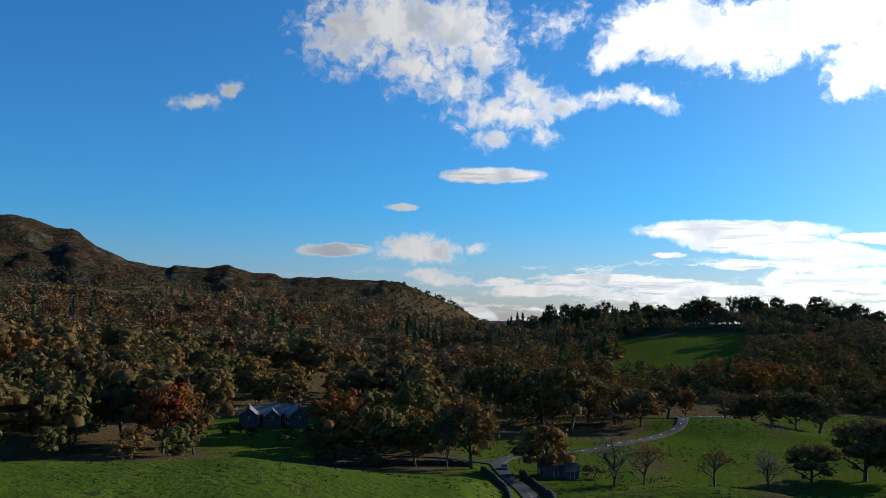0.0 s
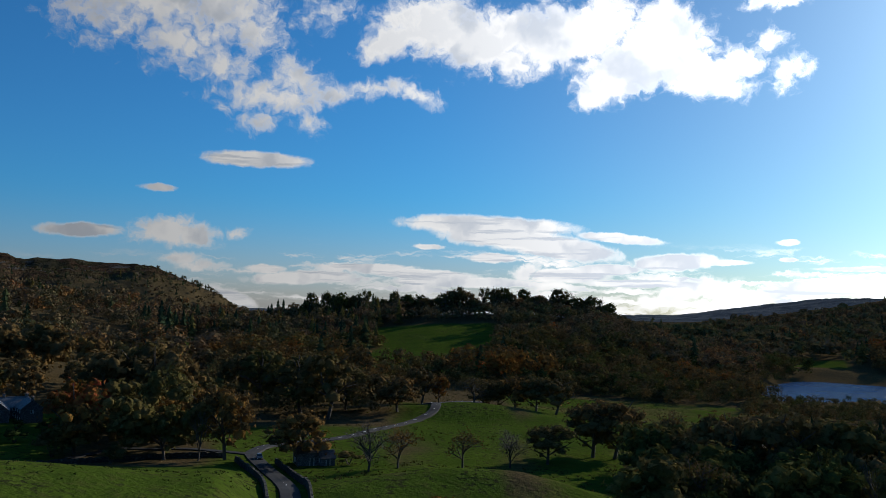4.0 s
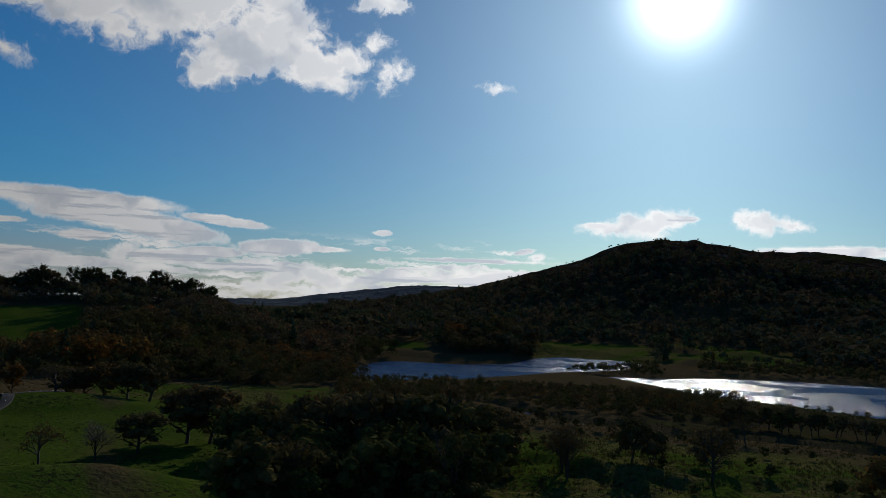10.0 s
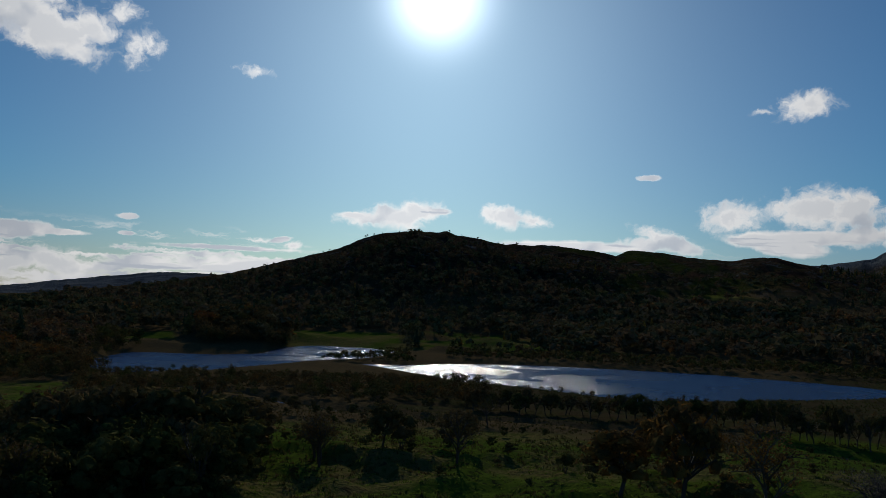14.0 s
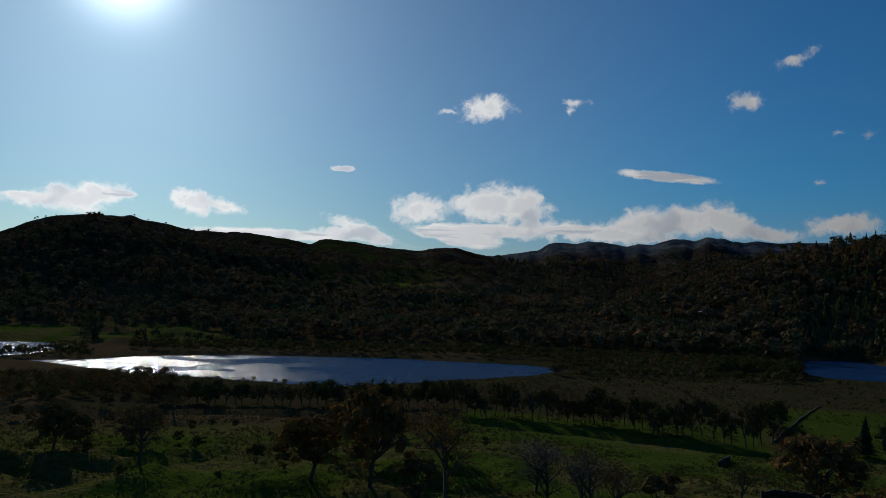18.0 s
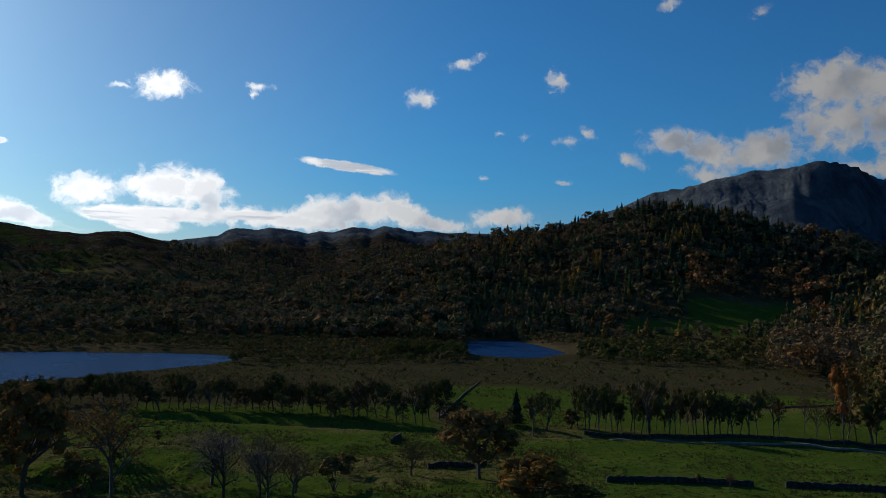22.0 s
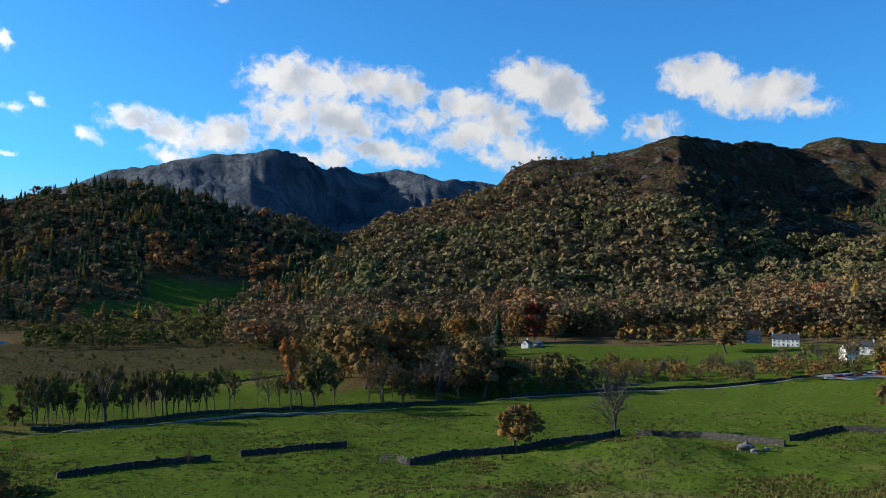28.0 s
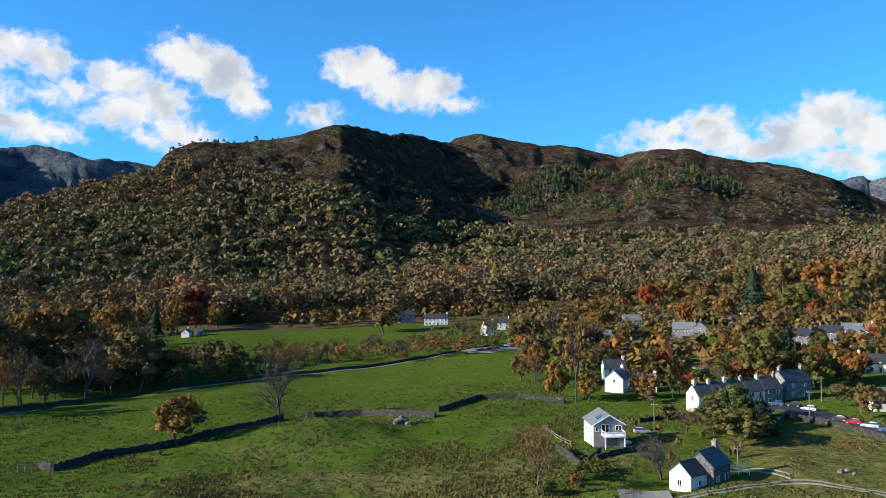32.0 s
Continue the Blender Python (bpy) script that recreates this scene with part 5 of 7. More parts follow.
TREES_VILLAGE_FIELDS_0 = (
    (143.2, 179, 10, 11.4, "o", 0.82), (149.8, 204, 14.5, 12.9, "b", 0.5), (142.2, 169, 1.3, 1.6, "u", 0.4), (167.2, 123, 10.7, 6.8, "s", 0.72),
    (168.6, 209, 10, 8, "o", 0.82), (169.9, 208, 19.9, 7.4, "p", 0.62), (170.7, 207, 7.1, 7.1, "o", 0.76), (166.5, 301, 14.5, 13.5, "o", 0.42),
    (168.2, 301, 17.1, 12.3, "p", 0.5), (164.2, 384, 10.4, 12, "s", 0.55), (173.1, 225, 5.9, 7.7, "s", 0.7), (156.8, 436, 15.2, 19.6, "o", 0.6),
    (143.6, 638, 23, 22, "o", 0.8), (144.3, 536, 22.5, 20.4, "o", 0.94), (145.8, 511, 15, 13.9, "o", 0.85), (142, 636, 23, 17.3, "c", 0.1),
)
TREES_VILLAGE_FIELDS_1 = (
    (141.3, 573, 20.1, 15.6, "o", 0.5), (174.7, 229, 7.4, 6.3, "u", 0.7), (173.3, 314, 3.5, 6.4, "u", 0.98), (175.8, 290, 3.4, 6.7, "u", 0.99),
    (179.4, 391, 13.7, 11.7, "o", 0.78), (177.8, 304, 5.9, 8.3, "o", 0.85), (179.2, 265, 9.3, 7.2, "o", 0.82), (182, 285, 17.9, 19.4, "o", 0.5),
    (181.8, 226, 15.7, 15.5, "o", 0.28), (183.3, 271, 11.8, 9.3, "c", 0.1), (181.1, 264, 8.3, 9, "c", 0.15), (184.8, 226, 9.1, 10.8, "o", 0.25),
    (187.9, 188, 6.8, 7.8, "o", 0.5), (186.3, 200, 4.8, 5.5, "o", 0.5), (183.8, 392, 17.1, 18.7, "o", 0.35), (181.3, 414, 23, 16.9, "c", 0.2),
)
TREES_VILLAGE_FIELDS_2 = (
    (183.2, 456, 23, 22, "o", 0.4), (185.5, 443, 21.8, 22, "o", 0.72), (187.4, 466, 23, 22, "o", 0.75), (188.1, 401, 23, 21.8, "o", 0.35),
    (176.1, 500, 16.3, 22, "o", 0.78), (174.8, 468, 18.4, 15.9, "o", 0.8), (178, 487, 15.7, 19.8, "o", 0.7), (180.1, 420, 16.1, 14.3, "o", 0.6),
    (179.7, 180, 8, 11.2, "o", 0.12), (180.4, 159, 7, 11, "o", 0.14), (178.8, 168, 5.9, 8.1, "o", 0.2), (181.6, 169, 7.4, 8.2, "c", 0.15),
    (177, 168, 5.4, 8.1, "s", 0.6), (175.4, 134, 6.5, 8.4, "b", 0.6), (175.8, 185, 3.6, 5.1, "u", 0.35), (174.7, 206, 3.3, 7.1, "u", 0.5),
)
TREES_VILLAGE_FIELDS_3 = (
    (178, 239, 3.8, 9.8, "u", 0.88), (170.2, 131, 3, 7.3, "u", 0.15), (171.4, 137, 2.2, 4.8, "u", 0.3), (167.6, 124, 2.4, 5.2, "u", 0.3),
    (183.1, 238, 4.4, 4.9, "u", 0.82), (171.1, 319, 12.7, 8.7, "s", 0.75), (169.2, 442, 13.1, 18, "s", 0.6), (172.2, 534, 8.8, 21.8, "o", 0.5),
)

for rows in (TREES_WEST_0, TREES_WEST_1, TREES_WEST_2, TREES_MID_0, TREES_MID_1, TREES_SOUTH_0, TREES_SOUTH_1, TREES_SOUTH_2, TREES_VILLAGE_FIELDS_0, TREES_VILLAGE_FIELDS_1, TREES_VILLAGE_FIELDS_2, TREES_VILLAGE_FIELDS_3):
    for row in rows:
        put_tree(*row)


# rows and thickets: bearings, distances at both ends, count, height, width, kinds, tint, group
ROWS_OF_TREES = (
    (111.6, 122.3, 260, 262, 30, 12.0, 6.4, "ppp", 0.30, "alders along the river"),
    (122.8, 130.5, 264, 272, 10, 11.5, 6.4, "pps", 0.40, "alders along the river"),
    (95.0, 103.5, 268, 262, 15, 11.0, 7.0, "ppob", 0.38, "alders along the river"),
    (81.0, 95.0, 300, 275, 30, 10.0, 7.0, "opsp", 0.40, "alders along the river"),
    (62.0, 81.0, 322, 312, 32, 8.0, 7.0, "oppo", 0.36, "alders along the river"),
    (7.0, 27.5, 706, 682, 44, 20.0, 14.0, "oosop", 0.36, "trees on the hill top"),
    (133.0, 147.0, 272, 306, 20, 11.0, 7.5, "bsos", 0.48, "riverside trees"),
    (147.0, 164.0, 305, 395, 38, 8.5, 6.5, "sbps", 0.46, "riverside trees"),
)


def build_rows():
    rng = random.Random(11)
    for a0, a1, r0, r1, count, h, w, kinds, tint, group in ROWS_OF_TREES:
        for k in range(count):
            t = (k + rng.uniform(-0.35, 0.35)) / (count - 1)
            put_tree(a0 + (a1 - a0) * t, r0 + (r1 - r0) * t + rng.uniform(-7, 7), h * rng.uniform(0.7, 1.25), w * rng.uniform(0.75, 1.3), rng.choice(kinds), min(1, max(0, tint + rng.gauss(0, 0.12))), group)


build_rows()

# low scrub and wet woods as stuff: bearings, distances, spacing, height, tint
THICKETS = (
    ("alder_wood", 29, 63, 325, 404, 6.0, 6.5, 0.42, "dark alder wood between river and lake"),
    ("alder_scrub", 34, 61, 404, 448, 6.0, 3.6, 0.42, "low dark alder scrub on the lake edge"),
    ("alder_wood", 22, 37, 395, 520, 6.5, 9.0, 0.42, "dark alder wood on the low ground by the lake"),
    ("island_wood", 43.5, 50.5, 668, 780, 7.0, 13.0, 0.48, "rounded wooded knoll on the lake shore"),
    ("shore_scrub", 61, 92, 345, 412, 8.0, 3.2, 0.45, "low willow scrub along the lake shore"),
    ("shore_scrub", 60, 92, 620, 700, 7.0, 6.0, 0.46, "willow scrub along the far lake shore"),
    ("willow_scrub", 88, 104, 500, 700, 8.0, 6.0, 0.28, "pale olive willow scrub in the bog"),
    ("willow_scrub", 111.5, 124, 560, 680, 10.0, 9.0, 0.29, "pale olive willow scrub by the tarn"),
    ("willow_scrub", 112, 128, 640, 720, 10.0, 9.0, 0.30, "pale olive willow scrub below the wood"),
    ("tarn_wood", 98.5, 104, 560, 640, 6.5, 10.0, 0.35, "dark alder clump beside the tarn"),
    ("riverside_wood", 133, 148, 282, 330, 8.0, 12.0, 0.46, "belt of brown riverside trees"),
    ("riverside_wood", 148, 165, 312, 372, 9.0, 7.5, 0.52, "belt of brown riverside trees and scrub"),
    ("marsh_scrub", 88, 104, 700, 830, 8.0, 6.0, 0.40, "olive willow scrub at the foot of the wood"),
    ("marsh_scrub", 104, 128, 740, 830, 9.0, 6.5, 0.30, "olive willow scrub at the foot of the wood"),
    ("grove", 129, 141.5, 292, 470, 8.5, 16.0, 0.64, "grove of autumn oaks on a low knoll"),
    ("hill_top_wood", 6, 28, 690, 726, 8.0, 9.0, 0.36, "dark belt of trees along the hill top"),
    ("head_wood", 28, 40, 535, 700, 9.0, 11.0, 0.42, "dark wood at the head of the lake"),
    ("spit_wood", 51, 58, 560, 640, 7.5, 6.0, 0.40, "dark scrub on the spit between the lake basins"),
    ("meadow_scrub", 38, 60, 262, 330, 11.0, 5.0, 0.42, "scattered thorn and alder on rough grass"),
    ("oak_grove", 29, 47, 132, 208, 6.0, 11.5, 0.34, "dark grove of oak and pine"),
    ("bog_scrub", 90, 131, 345, 560, 24.0, 3.6, 0.34, "low willow bushes dotted over the bog"),
    ("foreground_scrub", 47, 84, 170, 262, 17.0, 4.0, 0.40, "thorn and gorse bushes on rough hummocks"),
    ("lane_wood", 1, 13.5, 262, 400, 9.0, 11.0, 0.50, "russet oaks between the lane and the hill"),
    ("hedge_wood", 12, 32, 388, 440, 8.5, 10.0, 0.52, "belt of russet oaks along the lane"),
    ("lawn_wood", -7.8, 2, 188, 330, 8.0, 12.0, 0.48, "belt of mixed trees below the house"),
    ("village_trees", 166, 197, 232, 560, 8.0, 8.0, 0.48, "mixed garden trees among the houses"),
    ("lane_trees", 150, 166, 455, 560, 10.0, 9.0, 0.55, "autumn trees along the lane"),
)


def build_thickets():
    for k, (name, a0, a1, r0, r1, gap, tall, mid, label) in enumerate(THICKETS):
        spots = scatter(a0, a1, r0, r1, gap, 1300 + k, name in ("oak_grove", "foreground_scrub", "riverside_wood"))
        rng = np.random.default_rng(1700 + k)
        n = len(spots)
        h = tall * rng.uniform(0.5, 1.25, n)
        tint = np.clip(mid + rng.normal(0, 0.14, n) + fbm(spots[:, 0] / 40, spots[:, 1] / 40, 2, 19) * 0.35, 0.0, 0.78)
        plant(name, label, spots, BROAD_NEAR if r1 < 340 else BROAD_MID if r1 < 560 or tall > 9 else BROAD_FAR, M_TREE_LEAF if r1 < 480 else M_LEAF, 1900 + k, h, tint)

# ---- building kit ----
def slate_material(name, dark, light):
    m, n, out = material(name)
    co = n.add("ShaderNodeTexCoord").outputs["Object"]
    row = n.add("ShaderNodeTexBrick")
    row.inputs["Scale"].default_value = 1.0
    row.inputs["Brick Width"].default_value, row.inputs["Row Height"].default_value, row.inputs["Mortar Size"].default_value = 0.5, 0.28, 0.012
    row.inputs["Color1"].default_value, row.inputs["Color2"].default_value, row.inputs["Mortar"].default_value = (*dark, 1), (*light, 1), (*(c * 0.4 for c in dark), 1)
    n.link(co, row.inputs["Vector"])
    moss = n.noise(0.6, 5, 0.65, co)
    col = n.mix(n.math("MULTIPLY", n.step(moss.outputs[0], 0.5, 0.7), 0.5), row.outputs[0], (0.10, 0.105, 0.07))
    principled(n, out, col, 0.55, 0, 0.5, row.outputs["Fac"], 0.4, 0.02)
    return m


def stone_material(name, dark, light, mortar, scale=2.2):
    m, n, out = material(name)
    co = n.add("ShaderNodeTexCoord").outputs["Object"]
    v = n.add("ShaderNodeTexVoronoi")
    v.inputs["Scale"].default_value = scale
    mp = n.add("ShaderNodeMapping")
    mp.inputs[3].default_value = (1, 1, 1.9)
    n.link(co, mp.inputs[0])
    n.link(mp.outputs[0], v.inputs["Vector"])
    edge = n.add("ShaderNodeTexVoronoi", feature="DISTANCE_TO_EDGE")
    edge.inputs["Scale"].default_value = scale
    n.link(mp.outputs[0], edge.inputs["Vector"])
    sep = n.add("ShaderNodeSeparateColor")
    n.link(v.outputs["Color"], sep.inputs[0])
    col = n.ramp(sep.outputs[0], ((0.1, dark), (0.9, light)))
    col = n.mix(n.step(edge.outputs["Distance"], 0.07, 0.015), col, mortar)
    lichen = n.noise(1.5, 5, 0.65, co)
    col = n.mix(n.math("MULTIPLY", n.step(lichen.outputs[0], 0.52, 0.7), 0.4), col, (0.2, 0.2, 0.13))
    principled(n, out, col, 0.9, 0, 0.3, edge.outputs["Distance"], 0.6, 0.05)
    return m


M_SLATE = slate_material("slate_roof", (0.018, 0.020, 0.023), (0.050, 0.052, 0.055))
M_PALE_SLATE = slate_material("pale_slate_roof", (0.10, 0.105, 0.11), (0.20, 0.205, 0.205))
M_WHITE = plain("white_render", (0.60, 0.59, 0.55), 0.85, 0, 4.0, 0.2, 0.2)
# Grey-pink render, darkened so the colour carries the balcony gable's shade
M_SHADED_MAUVE = plain("shaded_pink_render", (0.27, 0.23, 0.23), 0.85, 0, 4.0, 0.12, 0.2)
M_STONE = stone_material("slate_stone_wall", (0.11, 0.11, 0.11), (0.30, 0.29, 0.27), (0.09, 0.085, 0.08))
M_DARK_STONE = stone_material("dark_stone_wall", (0.05, 0.05, 0.052), (0.14, 0.135, 0.13), (0.045, 0.043, 0.04))
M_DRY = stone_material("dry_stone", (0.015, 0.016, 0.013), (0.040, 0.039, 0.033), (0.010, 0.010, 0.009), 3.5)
M_FRAME = plain("white_paint", (0.78, 0.78, 0.76), 0.5, 0, 8, 0.05, 0.05)
M_PANE = plain("window_glass", (0.015, 0.018, 0.022), 0.08, 0, 1, 0.1, 0.0, 0.8)
M_DOOR = plain("dark_door_paint", (0.035, 0.05, 0.045), 0.5, 0, 5, 0.2, 0.1)
M_WOOD = plain("weathered_timber", (0.17, 0.14, 0.11), 0.85, 0, 7, 0.35, 0.3)
M_POT = plain("clay_pot", (0.36, 0.17, 0.09), 0.8, 0, 9, 0.25, 0.2)
M_TARMAC = plain("tarmac", (0.030, 0.031, 0.033), 0.85, 0, 1.5, 0.25, 0.25, 0.15)
M_LINE = plain("road_paint", (0.62, 0.62, 0.58), 0.7, 0, 6, 0.2, 0.1)
M_GRAVEL = plain("pale_gravel", (0.17, 0.16, 0.135), 0.95, 0, 3.0, 0.3, 0.5)
M_TYRE = plain("rubber", (0.02, 0.02, 0.02), 0.85, 0, 8, 0.2, 0.1)
M_RIM = plain("alloy", (0.5, 0.5, 0.52), 0.35, 0.9, 8, 0.1, 0.05)
M_SOLAR = plain("solar_cells", (0.02, 0.06, 0.14), 0.15, 0, 2, 0.2, 0.0, 0.8)
M_ROCK = stone_material("rock", (0.07, 0.07, 0.066), (0.16, 0.155, 0.145), (0.08, 0.08, 0.075), 0.7)


def paint(name, colour):
    return plain(name, colour, 0.25, 0.2, 2.0, 0.06, 0.0, 0.6)


def part(name, bm, mat, parent, label=""):
    me = bpy.data.meshes.new(name)
    bmesh.ops.recalc_face_normals(bm, faces=bm.faces)
    bm.to_mesh(me)
    bm.free()
    me.materials.append(mat)
    ob = new(name, me)
    ob.parent = parent
    return tagged(ob, label)


def add_box(bm, cx, cy, z0, sx, sy, sz, bevel=0.0):
    r = bmesh.ops.create_cube(bm, size=1)
    for v in r["verts"]:
        v.co = Vector((cx + v.co.x * sx, cy + v.co.y * sy, z0 + (v.co.z + 0.5) * sz))
    if bevel:
        bmesh.ops.bevel(bm, geom=list({e for v in r["verts"] for e in v.link_edges}), offset=bevel, segments=1, affect="EDGES")
    return bm


def box(cx, cy, z0, sx, sy, sz, bevel=0.0):
    return add_box(bmesh.new(), cx, cy, z0, sx, sy, sz, bevel)


def gable_body(length, width, height, rise):
    """Walls with two gables, ridge along x, sunk a little into the ground."""
    bm = bmesh.new()
    l, w = length / 2, width / 2
    pts = [(-w, -1.5), (w, -1.5), (w, height), (0, height + rise), (-w, height)]
    a = [bm.verts.new((-l, y, z)) for y, z in pts]
    b = [bm.verts.new((l, y, z)) for y, z in pts]
    bm.faces.new(a[::-1])
    bm.faces.new(b)
    for k in range(5):
        e = (k + 1) % 5
        bm.faces.new((a[k], a[e], b[e], b[k]))
    return bm


def roof_slab(length, width, height, rise, side, over=0.35, thick=0.16):
    """One slope of a gable roof, as a slab with overhang."""
    bm = bmesh.new()
    l, w = length / 2 + over * 0.7, width / 2
    run = w + over
    z_eave = height - rise / w * over
    vs = []
    for x in (-l, l):
        for y, z in ((0, height + rise), (side * run, z_eave)):
            vs.append((bm.verts.new((x, y, z + thick * 1.1 + 0.03)), bm.verts.new((x, y, z + 0.03))))
    (a, a2), (b, b2), (c, c2), (d, d2) = vs
    for f in ((a, b, d, c), (a2, c2, d2, b2), (a, a2, b2, b), (c, d, d2, c2), (b, b2, d2, d), (a, c, c2, a2)):
        bm.faces.new(f)
    return bm


def window(house, x, y, z, w, h, facing, sill=True):
    """A window on a wall; facing is 'x+','x-','y+' or 'y-'. Frame proud of the wall, glass set back, glazing bar."""
    along = facing[0] == "y"
    s = 1 if facing[1] == "+" else -1
    def slab(u, v, su, sv, depth, off):
        cx, cy = (x + u, y + s * off) if along else (x + s * off, y + u)
        return (cx, cy, z + v, su if along else depth, depth if along else su, sv)
    bm = bmesh.new()
    t = 0.09
    for u, v, su, sv in ((-w / 2 + t / 2, 0, t, h), (w / 2 - t / 2, 0, t, h), (0, 0, w, t), (0, h - t, w, t), (0, 0, 0.06, h)):
        add_box(bm, *slab(u, v, su, sv, 0.12, 0.05))
    win = part("window", bm, M_FRAME, house)
    part("pane", box(*slab(0, t / 2, w - t, h - t, 0.04, 0.03)), M_PANE, win, "dark glass pane")
    if sill:
        part("sill", box(*slab(0, -0.12, w + 0.3, 0.1, 0.24, 0.1)), M_SLATE, win, "slate sill")
    return win


def chimney(house, x, y, z, tall=1.5, wide=0.8, mat=None, pots=2):
    bm = box(x, y, z, wide, wide * 1.25, tall, 0.03)
    add_box(bm, x, y, z + tall, wide + 0.2, wide * 1.25 + 0.2, 0.14)
    ch = part("chimney", bm, mat or M_STONE, house)
    for k in range(pots):
        b = bmesh.new()
        bmesh.ops.create_cone(b, cap_ends=True, segments=8, radius1=0.16, radius2=0.12, depth=0.5, matrix=Matrix.Translation((x, y + (k - (pots - 1) / 2) * 0.42, z + tall + 0.38)))
        part("chimney_pot", b, M_POT, ch, "clay chimney pot")
    return ch


def place(ob, az, r, ridge_az, lift=0.0, clear=7.0):
    x, y = at(az, r)
    HOUSES.append((x, y, clear))
    ob.matrix_basis = pose(x, y, float(ground(x, y)) + lift, 0, 0, 90 - ridge_az) @ Matrix.Scale(1 / STEP, 4)
    return ob


def cottage(az, r, ridge, length, width, height, label, wall=None, roof=None, stacks=2, rows=2, per=3, pots=2, name="house", door=True, porch=False):
    """A gabled house; windows in rows along both long sides and one or two in each gable."""
    wall, roof = wall or M_WHITE, roof or M_SLATE
    rise = width * 0.42
    house = tagged(new(name), label, "house")
    part("wall", gable_body(length, width, height, rise), wall, house)
    for s in (1, -1):
        part("roof", roof_slab(length, width, height, rise, s), roof, house, "grey slate roof slope")
    part("ridge", box(0, 0, height + rise + 0.14, length + 0.5, 0.3, 0.12, 0.03), roof, house)
    storey = height / rows
    for side in ("+", "-"):
        s = 1 if side == "+" else -1
        for level in range(rows):
            for k in range(per):
                u = (k + 0.5) / per - 0.5
                if door and level == 0 and k == per // 2:
                    d = part("door", box(u * length, s * (width / 2 + 0.04), 0, 0.95, 0.1, 2.0), M_DOOR, house, "dark painted door")
                    part("door_frame", add_box(box(u * length - 0.54, s * (width / 2 + 0.04), 0, 0.1, 0.16, 2.1), u * length + 0.54, s * (width / 2 + 0.04), 0, 0.1, 0.16, 2.1), M_FRAME, d, "white door frame")
                    continue
                window(house, u * length, s * width / 2, 0.85 + level * storey, 1.0, 1.2, "y" + side)
        window(house, s * length / 2, 0, 0.9 + (rows - 1) * storey, 1.0, 1.2, "x" + side)
    for k in range(stacks):
        u = -0.5 + k / max(stacks - 1, 1) if stacks > 1 else 0.5
        chimney(house, u * (length - 1.0), 0, height + rise - 0.5, 1.6, 0.8, wall if wall is M_WHITE else M_STONE, pots)
    if porch:
        part("porch", gable_body(2.4, 2.2, 2.1, 0.9), wall, house).matrix_basis = pose(0, -width / 2 - 1.0, 0, 0, 0, 90)
    place(house, az, r, ridge, 0.0, 3.0 + length * 0.45)
    return house


